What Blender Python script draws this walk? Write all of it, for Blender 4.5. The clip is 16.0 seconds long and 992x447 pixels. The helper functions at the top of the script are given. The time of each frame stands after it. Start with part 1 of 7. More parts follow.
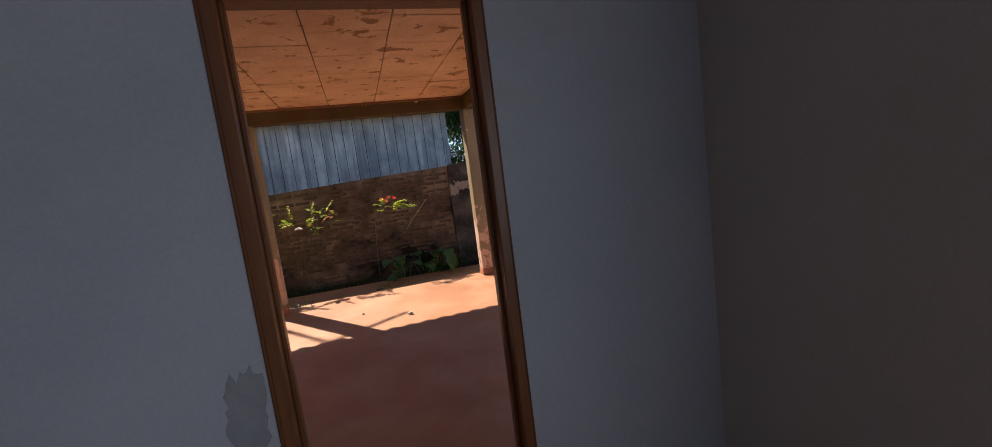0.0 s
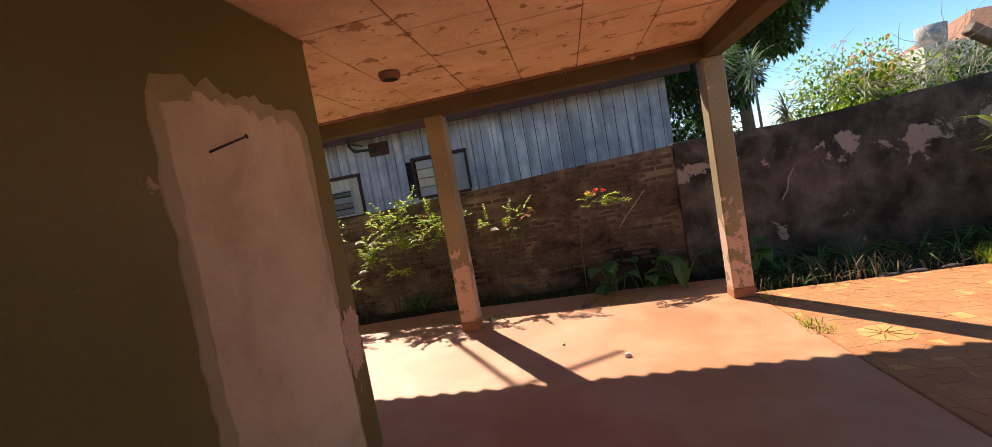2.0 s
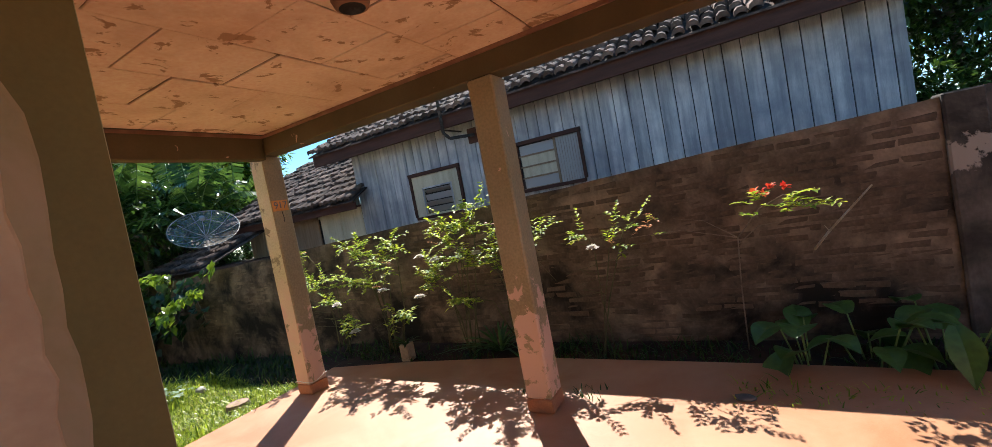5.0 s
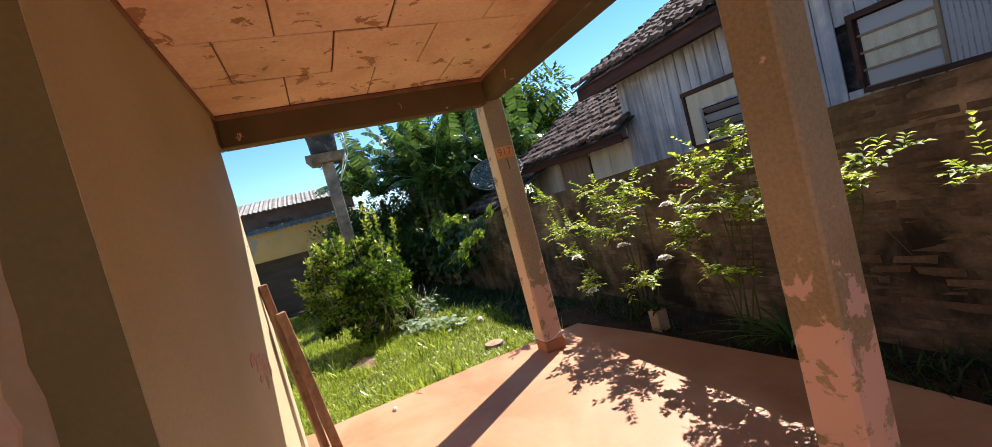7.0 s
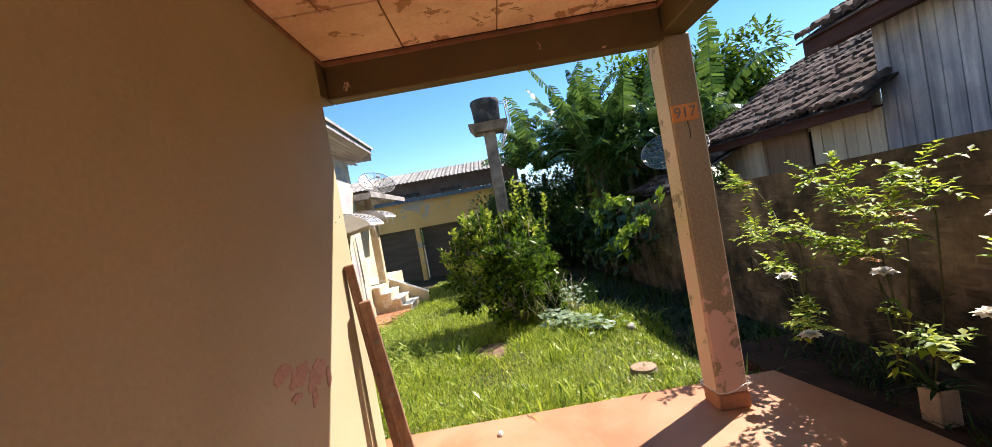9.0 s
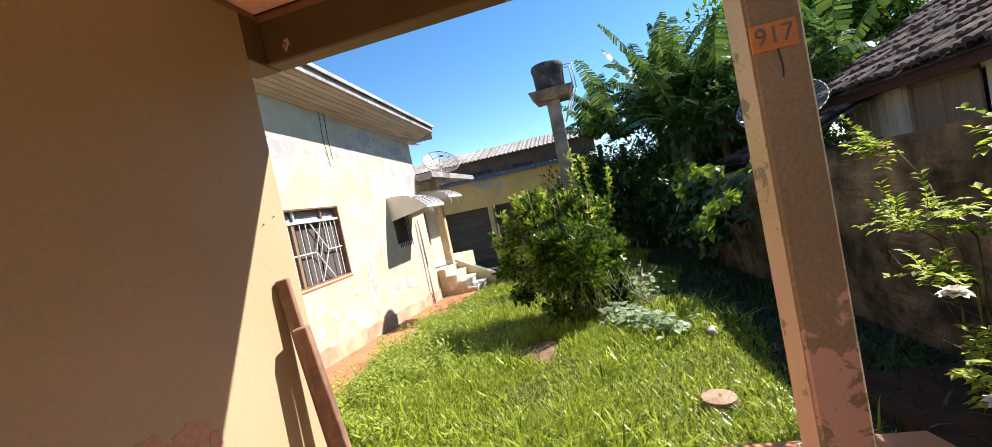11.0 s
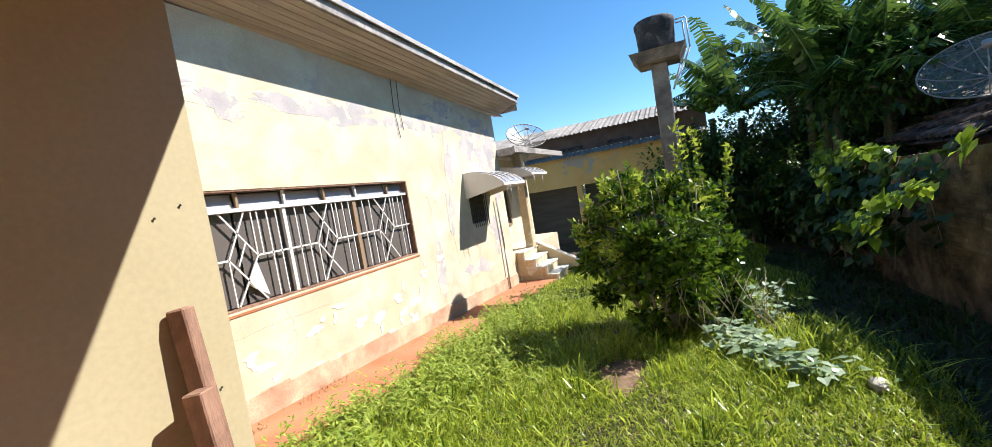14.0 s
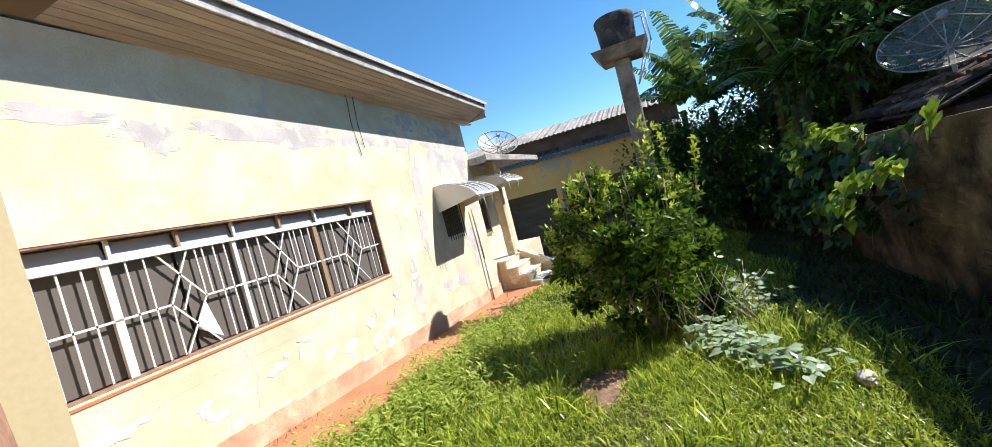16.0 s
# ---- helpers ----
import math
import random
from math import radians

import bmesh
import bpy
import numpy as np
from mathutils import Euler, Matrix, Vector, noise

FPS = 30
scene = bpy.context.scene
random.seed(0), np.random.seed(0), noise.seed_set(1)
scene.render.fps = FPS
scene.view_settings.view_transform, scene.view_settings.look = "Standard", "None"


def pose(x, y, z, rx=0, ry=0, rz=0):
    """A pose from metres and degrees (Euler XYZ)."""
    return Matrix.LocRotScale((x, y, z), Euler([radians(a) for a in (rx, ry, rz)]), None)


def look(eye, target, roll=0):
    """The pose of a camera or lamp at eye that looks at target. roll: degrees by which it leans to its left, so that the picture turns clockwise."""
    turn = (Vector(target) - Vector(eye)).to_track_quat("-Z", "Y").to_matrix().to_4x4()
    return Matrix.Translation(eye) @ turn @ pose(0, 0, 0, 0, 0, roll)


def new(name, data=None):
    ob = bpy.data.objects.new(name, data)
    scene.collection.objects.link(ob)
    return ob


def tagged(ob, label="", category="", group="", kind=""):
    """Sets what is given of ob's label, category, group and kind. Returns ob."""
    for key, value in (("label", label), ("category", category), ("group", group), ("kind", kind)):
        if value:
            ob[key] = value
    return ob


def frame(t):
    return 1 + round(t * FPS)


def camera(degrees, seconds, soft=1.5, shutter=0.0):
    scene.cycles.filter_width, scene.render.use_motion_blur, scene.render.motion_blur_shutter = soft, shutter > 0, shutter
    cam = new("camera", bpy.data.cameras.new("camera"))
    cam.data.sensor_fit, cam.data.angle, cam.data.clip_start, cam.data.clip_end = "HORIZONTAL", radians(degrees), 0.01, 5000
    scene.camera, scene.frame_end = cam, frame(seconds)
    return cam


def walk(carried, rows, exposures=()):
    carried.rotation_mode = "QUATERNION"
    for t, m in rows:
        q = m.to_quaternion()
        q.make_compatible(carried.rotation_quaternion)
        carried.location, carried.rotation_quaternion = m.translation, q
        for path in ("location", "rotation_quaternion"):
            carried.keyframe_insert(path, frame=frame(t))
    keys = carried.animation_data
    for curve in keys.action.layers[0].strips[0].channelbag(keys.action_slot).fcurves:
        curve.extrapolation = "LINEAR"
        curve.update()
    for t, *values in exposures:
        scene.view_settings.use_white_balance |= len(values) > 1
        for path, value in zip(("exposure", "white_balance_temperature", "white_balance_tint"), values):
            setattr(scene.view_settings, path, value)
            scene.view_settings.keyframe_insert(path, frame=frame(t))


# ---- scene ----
cam = camera(97.9, 16.0, soft=0.65)
PATH = [
    (0, (0.258, -0.028, 1.49), (0.841, 1.87, 1.249), -7.2),
    (0.5, (0.393, 0.345, 1.507), (0.478, 2.333, 1.305), -7.5),
    (1, (0.365, 0.661, 1.448), (0.225, 2.65, 1.275), -6.8),
    (1.5, (0.345, 0.972, 1.471), (0.149, 2.953, 1.267), -8.0),
    (2, (0.358, 1.402, 1.468), (0.012, 3.367, 1.328), -10.1),
    (2.5, (0.371, 1.738, 1.484), (0.186, 3.721, 1.296), -14.1),
    (3, (0.463, 2.038, 1.492), (0.579, 4.023, 1.28), -11.7),
    (3.5, (0.614, 2.411, 1.456), (0.706, 4.401, 1.286), -8.9),
    (3.6, (0.623, 2.453, 1.455), (0.629, 4.447, 1.298), -9.3),
    (4, (0.521, 2.691, 1.483), (0.326, 4.677, 1.356), -7.6),
    (4.5, (0.449, 3.021, 1.546), (-0.117, 4.932, 1.39), -8.8),
    (5, (0.476, 3.309, 1.538), (-0.496, 5.054, 1.441), -10.8),
    (5.2, (0.469, 3.425, 1.542), (-0.729, 5.026, 1.501), -11.5),
    (7.3, (0.026, 4.426, 1.51), (-1.863, 5.072, 1.394), -12.5),
    (7.5, (-0.095, 4.453, 1.51), (-2.009, 5.024, 1.402), -10.2),
    (8, (-0.33, 4.528, 1.514), (-2.304, 4.828, 1.409), -10.2),
    (8.5, (-0.518, 4.695, 1.504), (-2.515, 4.772, 1.428), -10.3),
    (9, (-0.706, 4.78, 1.497), (-2.705, 4.775, 1.449), -10.2),
    (9.5, (-0.939, 4.783, 1.502), (-2.931, 4.604, 1.485), -8.7),
    (10, (-1.096, 4.855, 1.491), (-3.077, 4.591, 1.419), -10.4),
    (10.2, (-1.173, 4.952, 1.482), (-3.147, 4.636, 1.425), -11.0),
    (12.3, (-1.921, 5.329, 1.503), (-3.842, 4.791, 1.361), -11.8),
    (12.5, (-1.965, 5.294, 1.506), (-3.876, 4.722, 1.37), -11.4),
    (13, (-2.161, 5.208, 1.508), (-4.066, 4.616, 1.36), -7.2),
    (13.5, (-2.308, 5.134, 1.52), (-4.181, 4.445, 1.388), -7.3),
    (14, (-2.422, 5.184, 1.51), (-4.24, 4.358, 1.392), -9.4),
    (14.5, (-2.583, 5.33, 1.514), (-4.383, 4.467, 1.389), -11.7),
    (15, (-2.606, 5.368, 1.517), (-4.442, 4.589, 1.371), -14.2),
    (15.5, (-2.631, 5.333, 1.521), (-4.476, 4.569, 1.412), -14.3),
    (16, (-2.718, 5.322, 1.512), (-4.56, 4.55, 1.414), -14.2),
]
EXPOSURES = [(0.0, 0.90, 7000, 16), (1.5, 0.98, 7400, 17), (2.5, 1.04, 6800, 13), (3.5, 1.02, 6150, 6), (4.2, 1.05, 6200, 7), (5.2, 1.14, 6450, 11), (7.3, 1.16, 6700, 17), (10.0, 1.16, 6700, 17), (12.5, 1.0, 6500, 14), (16.0, 0.95, 6400, 13)]
walk(cam, [(t, look(eye, target, roll)) for t, eye, target, roll in PATH], EXPOSURES)

# world and sun
SUN_TO = Vector((-0.562 * 0.69, 0.827 * 0.69, 0.724)).normalized()
world = bpy.data.worlds.new("sky")
scene.world = world
world.use_nodes = True
wn = world.node_tree.nodes
sky = wn.new("ShaderNodeTexSky")
sky.sky_type = "NISHITA"
sky.sun_disc = False
sky.sun_elevation = math.asin(SUN_TO.z)
sky.sun_rotation = math.atan2(SUN_TO.x, SUN_TO.y)
sky.altitude = 3000
sky.air_density = 1.0
sky.dust_density = 0.0
sky.ozone_density = 1.3
wn["Background"].inputs["Strength"].default_value = 0.094
tone = wn.new("ShaderNodeHueSaturation")
tone.inputs["Hue"].default_value = 0.492
tone.inputs["Saturation"].default_value = 1.25
tone.inputs["Value"].default_value = 1.24
world.node_tree.links.new(sky.outputs[0], tone.inputs["Color"])
world.node_tree.links.new(tone.outputs[0], wn["Background"].inputs["Color"])
sun = new("sun", bpy.data.lights.new("sun", "SUN"))
sun.data.energy = 5.0
sun.data.angle = radians(0.5)
sun.data.color = (1.0, 0.965, 0.91)
sun.matrix_world = look((0, 0, 30), Vector((0, 0, 30)) - SUN_TO)


# daylight through the window behind, standing in for the sky there
pane_light = new("window_daylight", bpy.data.lights.new("window_daylight", "AREA"))
pane_light.data.shape = "RECTANGLE"
pane_light.data.size, pane_light.data.size_y = 1.5, 1.15
pane_light.data.energy = 15
pane_light.data.color = (0.78, 0.88, 1.0)
pane_light.matrix_world = look((1.68, -1.75, 1.5), (0, -1.75, 1.5))


# ---- small tools ----
def link(nt, a, b):
    nt.links.new(a, b)


def surface(name, c1, c2, scale=3.0, rough=0.8, bump=0.15, grain=60.0, stretch=(1, 1, 1), peel=None, metal=0.0,
            dirt_or_shade=None, random_tint=0.0, spec=0.3, detail=6.0):
    """A mottled surface: two base colours, fine grain, relief; peel = (colour, amount, scale) for flaked patches."""
    m = bpy.data.materials.new(name)
    m.use_nodes = True
    nt = m.node_tree
    n = nt.nodes
    b = n["Principled BSDF"]
    b.inputs["Roughness"].default_value = rough
    b.inputs["Metallic"].default_value = metal
    b.inputs["Specular IOR Level"].default_value = spec
    tc = n.new("ShaderNodeTexCoord")
    mp = n.new("ShaderNodeMapping")
    mp.inputs["Scale"].default_value = stretch
    link(nt, tc.outputs["Object"], mp.inputs[0])
    big = n.new("ShaderNodeTexNoise")
    big.inputs["Scale"].default_value = scale
    big.inputs["Detail"].default_value = detail
    link(nt, mp.outputs[0], big.inputs["Vector"])
    ramp = n.new("ShaderNodeValToRGB")
    ramp.color_ramp.elements[0].position, ramp.color_ramp.elements[1].position = 0.35, 0.65
    ramp.color_ramp.elements[0].color = (*c1, 1)
    ramp.color_ramp.elements[1].color = (*c2, 1)
    link(nt, big.outputs["Fac"], ramp.inputs[0])
    fine = n.new("ShaderNodeTexNoise")
    fine.inputs["Scale"].default_value = grain
    fine.inputs["Detail"].default_value = 4
    link(nt, mp.outputs[0], fine.inputs["Vector"])
    mul = n.new("ShaderNodeMix")
    mul.data_type, mul.blend_type = "RGBA", "OVERLAY"
    mul.inputs["Factor"].default_value = 0.35 if bump > 0.12 else 0.12
    link(nt, ramp.outputs[0], mul.inputs["A"])
    link(nt, fine.outputs["Fac"], mul.inputs["B"])
    col = mul.outputs["Result"]
    height = fine.outputs["Fac"]
    for layer in (dirt_or_shade, peel):
        if not layer:
            continue
        colour, amount, sc = layer[:3]
        pn = n.new("ShaderNodeTexNoise")
        pn.inputs["Scale"].default_value = sc
        pn.inputs["Detail"].default_value = 7
        pn.inputs["Roughness"].default_value = 0.62
        pn.inputs["Distortion"].default_value = 0.4
        link(nt, tc.outputs["Object"], pn.inputs["Vector"])
        soft = 0.012 if layer is peel else 0.16
        th = n.new("ShaderNodeMapRange")
        th.inputs["From Min"].default_value = amount - soft
        th.inputs["From Max"].default_value = amount + soft
        value = pn.outputs["Fac"]
        if len(layer) > 3:
            # more wear or shade at a height: (z where it ends, blend height, weight)
            z_end, blend, weight = layer[3][:3]
            sep = n.new("ShaderNodeSeparateXYZ")
            link(nt, tc.outputs["Object"], sep.inputs[0])
            zr = n.new("ShaderNodeMapRange")
            zr.inputs["From Min"].default_value = z_end - blend
            zr.inputs["From Max"].default_value = z_end + blend
            zr.inputs["To Min"].default_value = weight
            zr.inputs["To Max"].default_value = 0
            if len(layer[3]) > 3:
                # a band: the distance from the height z_end counts
                ds = n.new("ShaderNodeMath")
                ds.operation = "SUBTRACT"
                ds.inputs[1].default_value = z_end
                link(nt, sep.outputs["Z"], ds.inputs[0])
                ab = n.new("ShaderNodeMath")
                ab.operation = "ABSOLUTE"
                link(nt, ds.outputs[0], ab.inputs[0])
                zr.inputs["From Min"].default_value = layer[3][3]
                zr.inputs["From Max"].default_value = layer[3][3] + blend
                link(nt, ab.outputs[0], zr.inputs["Value"])
            else:
                link(nt, sep.outputs["Z"], zr.inputs["Value"])
            ad = n.new("ShaderNodeMath")
            link(nt, pn.outputs["Fac"], ad.inputs[0])
            link(nt, zr.outputs[0], ad.inputs[1])
            value = ad.outputs[0]
        link(nt, value, th.inputs["Value"])
        mx = n.new("ShaderNodeMix")
        mx.data_type = "RGBA"
        link(nt, th.outputs[0], mx.inputs["Factor"])
        link(nt, col, mx.inputs["A"])
        mx.inputs["B"].default_value = (*colour, 1)
        col = mx.outputs["Result"]
        if layer is peel:
            hs = n.new("ShaderNodeMath")
            hs.operation = "MULTIPLY_ADD"
            hs.inputs[1].default_value = -1.2
            link(nt, th.outputs[0], hs.inputs[0])
            link(nt, height, hs.inputs[2])
            height = hs.outputs[0]
    if random_tint:
        oi = n.new("ShaderNodeObjectInfo")
        ge = n.new("ShaderNodeNewGeometry")
        su = n.new("ShaderNodeMath")
        link(nt, oi.outputs["Random"], su.inputs[0])
        link(nt, ge.outputs["Random Per Island"], su.inputs[1])
        fr = n.new("ShaderNodeMath")
        fr.operation = "FRACT"
        link(nt, su.outputs[0], fr.inputs[0])
        mr = n.new("ShaderNodeMapRange")
        mr.inputs["To Min"].default_value = 1 - random_tint
        mr.inputs["To Max"].default_value = 1 + random_tint
        link(nt, fr.outputs[0], mr.inputs["Value"])
        hv = n.new("ShaderNodeHueSaturation")
        link(nt, mr.outputs[0], hv.inputs["Value"])
        link(nt, col, hv.inputs["Color"])
        col = hv.outputs[0]
    link(nt, col, b.inputs["Base Color"])
    if bump:
        bp = n.new("ShaderNodeBump")
        bp.inputs["Strength"].default_value = min(1.0, bump * 2 if bump > 0.12 else bump)
        bp.inputs["Distance"].default_value = 0.004
        link(nt, height, bp.inputs["Height"])
        link(nt, bp.outputs[0], b.inputs["Normal"])
    return m


def leafy(name, c1, c2, rough=0.45, trans=0.35):
    """Leaves: varied green by leaf, light shining through."""
    m = bpy.data.materials.new(name)
    m.use_nodes = True
    nt = m.node_tree
    n = nt.nodes
    b = n["Principled BSDF"]
    b.inputs["Roughness"].default_value = rough
    b.inputs["Specular IOR Level"].default_value = 0.4
    ge = n.new("ShaderNodeNewGeometry")
    ramp = n.new("ShaderNodeValToRGB")
    ramp.color_ramp.elements[0].color = (*c1, 1)
    ramp.color_ramp.elements[1].color = (*c2, 1)
    link(nt, ge.outputs["Random Per Island"], ramp.inputs[0])
    no = n.new("ShaderNodeTexNoise")
    no.inputs["Scale"].default_value = 25
    tc = n.new("ShaderNodeTexCoord")
    link(nt, tc.outputs["Object"], no.inputs["Vector"])
    mx = n.new("ShaderNodeMix")
    mx.data_type, mx.blend_type = "RGBA", "OVERLAY"
    mx.inputs["Factor"].default_value = 0.4
    link(nt, ramp.outputs[0], mx.inputs["A"])
    link(nt, no.outputs["Fac"], mx.inputs["B"])
    link(nt, mx.outputs["Result"], b.inputs["Base Color"])
    tr = n.new("ShaderNodeBsdfTranslucent")
    link(nt, mx.outputs["Result"], tr.inputs["Color"])
    ms = n.new("ShaderNodeMixShader")
    ms.inputs[0].default_value = trans
    link(nt, b.outputs[0], ms.inputs[1])
    link(nt, tr.outputs[0], ms.inputs[2])
    link(nt, ms.outputs[0], n["Material Output"].inputs["Surface"])
    return m


def glassy(name, colour=(0.6, 0.65, 0.65), rough=0.05, alpha=0.5):
    m = bpy.data.materials.new(name)
    m.use_nodes = True
    b = m.node_tree.nodes["Principled BSDF"]
    b.inputs["Base Color"].default_value = (*colour, 1)
    b.inputs["Roughness"].default_value = rough
    b.inputs["Transmission Weight"].default_value = alpha
    b.inputs["IOR"].default_value = 1.45
    return m


def bx(bm, a, b, bevel=0.0):
    """A box between two corners, bevelled on its edges."""
    xs, ys, zs = zip(a, b)
    v = [bm.verts.new((xs[i], ys[j], zs[k])) for i in (0, 1) for j in (0, 1) for k in (0, 1)]
    fs = [bm.faces.new([v[i] for i in q]) for q in ((0, 1, 3, 2), (4, 6, 7, 5), (0, 4, 5, 1), (2, 3, 7, 6), (0, 2, 6, 4), (1, 5, 7, 3))]
    if bevel:
        es = list({e for f in fs for e in f.edges})
        bmesh.ops.bevel(bm, geom=es, offset=bevel, segments=1, affect="EDGES")
    return v


def rod(bm, p, q, r0, r1=None, sides=8, caps=True):
    """A tapered round bar from p to q."""
    p, q = Vector(p), Vector(q)
    r1 = r0 if r1 is None else r1
    d = (q - p).normalized()
    u = d.orthogonal().normalized()
    w = d.cross(u)
    rings = []
    for c, r in ((p, r0), (q, r1)):
        rings.append([bm.verts.new(c + (u * math.cos(2 * math.pi * i / sides) + w * math.sin(2 * math.pi * i / sides)) * r) for i in range(sides)])
    for i in range(sides):
        j = (i + 1) % sides
        f = bm.faces.new((rings[0][i], rings[0][j], rings[1][j], rings[1][i]))
        f.smooth = True
    if caps:
        bm.faces.new(rings[0][::-1])
        bm.faces.new(rings[1])


def tube(bm, pts, r0, r1, sides=6):
    for i in range(len(pts) - 1):
        a = r0 + (r1 - r0) * i / (len(pts) - 1)
        b = r0 + (r1 - r0) * (i + 1) / (len(pts) - 1)
        rod(bm, pts[i], pts[i + 1], a, b, sides)


def lathe(bm, profile, centre, sides=24):
    """A turned shape: profile of (radius, height)."""
    cx, cy, cz = centre
    rings = [[bm.verts.new((cx + r * math.cos(2 * math.pi * i / sides), cy + r * math.sin(2 * math.pi * i / sides), cz + z)) for i in range(sides)] for r, z in profile]
    for a, b in zip(rings, rings[1:]):
        for i in range(sides):
            j = (i + 1) % sides
            f = bm.faces.new((a[i], a[j], b[j], b[i]))
            f.smooth = True


def mesh_of(name, bm, material):
    bm.normal_update()
    bmesh.ops.recalc_face_normals(bm, faces=bm.faces)
    me = bpy.data.meshes.new(name)
    bm.to_mesh(me)
    bm.free()
    me.materials.append(material)
    return me


def part(name, bm, material, parent, label=""):
    """A bmesh in world places, linked as one mesh under a thing."""
    ob = new(name, mesh_of(name, bm, material) if isinstance(bm, bmesh.types.BMesh) else bm)
    ob.parent = parent
    m = Matrix.Identity(4)
    up = parent
    while up:
        m = up.matrix_basis.inverted() @ m if up.parent is None else m
        up = up.parent
    if parent.parent is None:
        ob.matrix_parent_inverse = parent.matrix_basis.inverted()
    return tagged(ob, label=label)


def thing(name, at, label, category, group="", kind=""):
    ob = new(name)
    ob.empty_display_size = 0.1
    ob.location = at
    ob.matrix_basis = Matrix.Translation(at)
    return tagged(ob, label, category, group, kind)


def solid(name, bm, material, label="", category="", kind="structure", group=""):
    return tagged(new(name, mesh_of(name, bm, material)), label, category, group, kind)


def raw_mesh(name, verts, faces, material):
    me = bpy.data.meshes.new(name)
    me.from_pydata(verts, [], faces)
    me.materials.append(material)
    me.update()
    return me


def piece(name, me, parent, m):
    """One small piece on a shared mesh, at a world pose, under its owner."""
    ob = new(name, me)
    ob.parent = parent
    ob.matrix_parent_inverse = parent.matrix_basis.inverted()
    ob.matrix_basis = m
    return ob


rnd = random.Random(5)


class Leaves:
    """Collects many small folded leaves into one mesh."""

    def __init__(self):
        self.v, self.f = [], []

    def add(self, p, d, up, length, width, droop=0.0):
        p, d = Vector(p), Vector(d).normalized()
        side = d.cross(Vector(up))
        if side.length < 1e-3:
            side = d.orthogonal()
        side.normalize()
        nrm = side.cross(d)
        k = len(self.v)
        mid = p + d * length * 0.45 - nrm * 0.0
        tip = p + d * length - Vector((0, 0, droop * length))
        self.v += [p, mid + side * width / 2 + nrm * width * 0.18, tip, mid - side * width / 2 + nrm * width * 0.18, mid - Vector((0, 0, droop * length * 0.2))]
        self.f += [(k, k + 1, k + 4), (k + 1, k + 2, k + 4), (k + 2, k + 3, k + 4), (k + 3, k, k + 4)]

    def blade(self, p, d, length, width, bend):
        """A long narrow blade that bends over."""
        p, d = Vector(p), Vector(d).normalized()
        side = Vector((-d.y, d.x, 0))
        if side.length < 1e-3:
            side = Vector((1, 0, 0))
        side.normalize()
        flat = Vector((d.x, d.y, 0))
        k = len(self.v)
        c = p
        for i, (s, w) in enumerate(((0, 0.7), (0.4, 1.0), (0.75, 0.7), (1.0, 0.05))):
            q = p + d * length * s + flat * bend * length * s * s * 0.6 - Vector((0, 0, 1)) * bend * length * s * s * 0.6
            self.v += [q - side * width * w / 2, q + side * width * w / 2]
        for i in range(3):
            a = k + 2 * i
            self.f.append((a, a + 1, a + 3, a + 2))

    def mesh(self, name, material):
        me = raw_mesh(name, self.v, self.f, material)
        me.polygons.foreach_set("use_smooth", [True] * len(me.polygons))
        return me


def ball_dir(r=rnd):
    while True:
        v = Vector((r.uniform(-1, 1), r.uniform(-1, 1), r.uniform(-1, 1)))
        if 0.05 < v.length < 1:
            return v.normalized()


def ground_z(x, y):
    """The yard falls away gently from the porch."""
    s = max(0.0, -3.9 - x)
    return -0.13 - 0.058 * min(s, 9.0) - 0.01 * max(0.0, min(s - 9.0, 20))


# ---- materials ----
room_paint = surface("room_paint", (0.415, 0.462, 0.525), (0.485, 0.53, 0.588), 1.2, 0.75, 0.06, 90, dirt_or_shade=((0.40, 0.40, 0.42), 0.74, 1.6))
room_paint_side = surface("room_side_paint", (0.50, 0.46, 0.42), (0.56, 0.52, 0.48), 1.0, 0.75, 0.06, 90)
porch_paint = surface("olive_paint", (0.15, 0.115, 0.042), (0.20, 0.152, 0.056), 1.3, 0.7, 0.1, 70, peel=((0.50, 0.31, 0.24), 0.68, 1.5, (0.45, 0.5, 0.08)))
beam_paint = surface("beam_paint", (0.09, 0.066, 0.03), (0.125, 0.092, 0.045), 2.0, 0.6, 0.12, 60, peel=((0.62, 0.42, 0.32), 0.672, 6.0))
post_paint = surface("post_paint", (0.28, 0.215, 0.12), (0.34, 0.265, 0.155), 2.0, 0.55, 0.15, 60, peel=((0.62, 0.40, 0.30), 0.665, 6.0, (0.88, 0.22, 0.20)))
post_cream = surface("post_cream_coat", (0.52, 0.43, 0.24), (0.60, 0.51, 0.31), 2.0, 0.6, 0.15, 60, dirt_or_shade=((0.62, 0.40, 0.30), 0.62, 3.0, (0.95, 0.35, 0.25)), peel=((0.27, 0.21, 0.12), 0.575, 4.5, (1.0, 0.4, -0.06)))
patch_plaster = surface("bare_plaster", (0.55, 0.38, 0.25), (0.66, 0.475, 0.33), 1.6, 0.85, 0.10, 40, dirt_or_shade=((0.42, 0.27, 0.18), 0.62, 2.0))
ceiling_paint = surface("salmon_paint", (0.76, 0.52, 0.38), (0.83, 0.60, 0.45), 2.0, 0.8, 0.14, 40, dirt_or_shade=((0.60, 0.36, 0.24), 0.62, 2.2), peel=((0.40, 0.22, 0.13), 0.60, 5.0))
seam_brown = surface("dark_seam", (0.22, 0.11, 0.07), (0.3, 0.16, 0.1), 8, 0.9, 0.1)
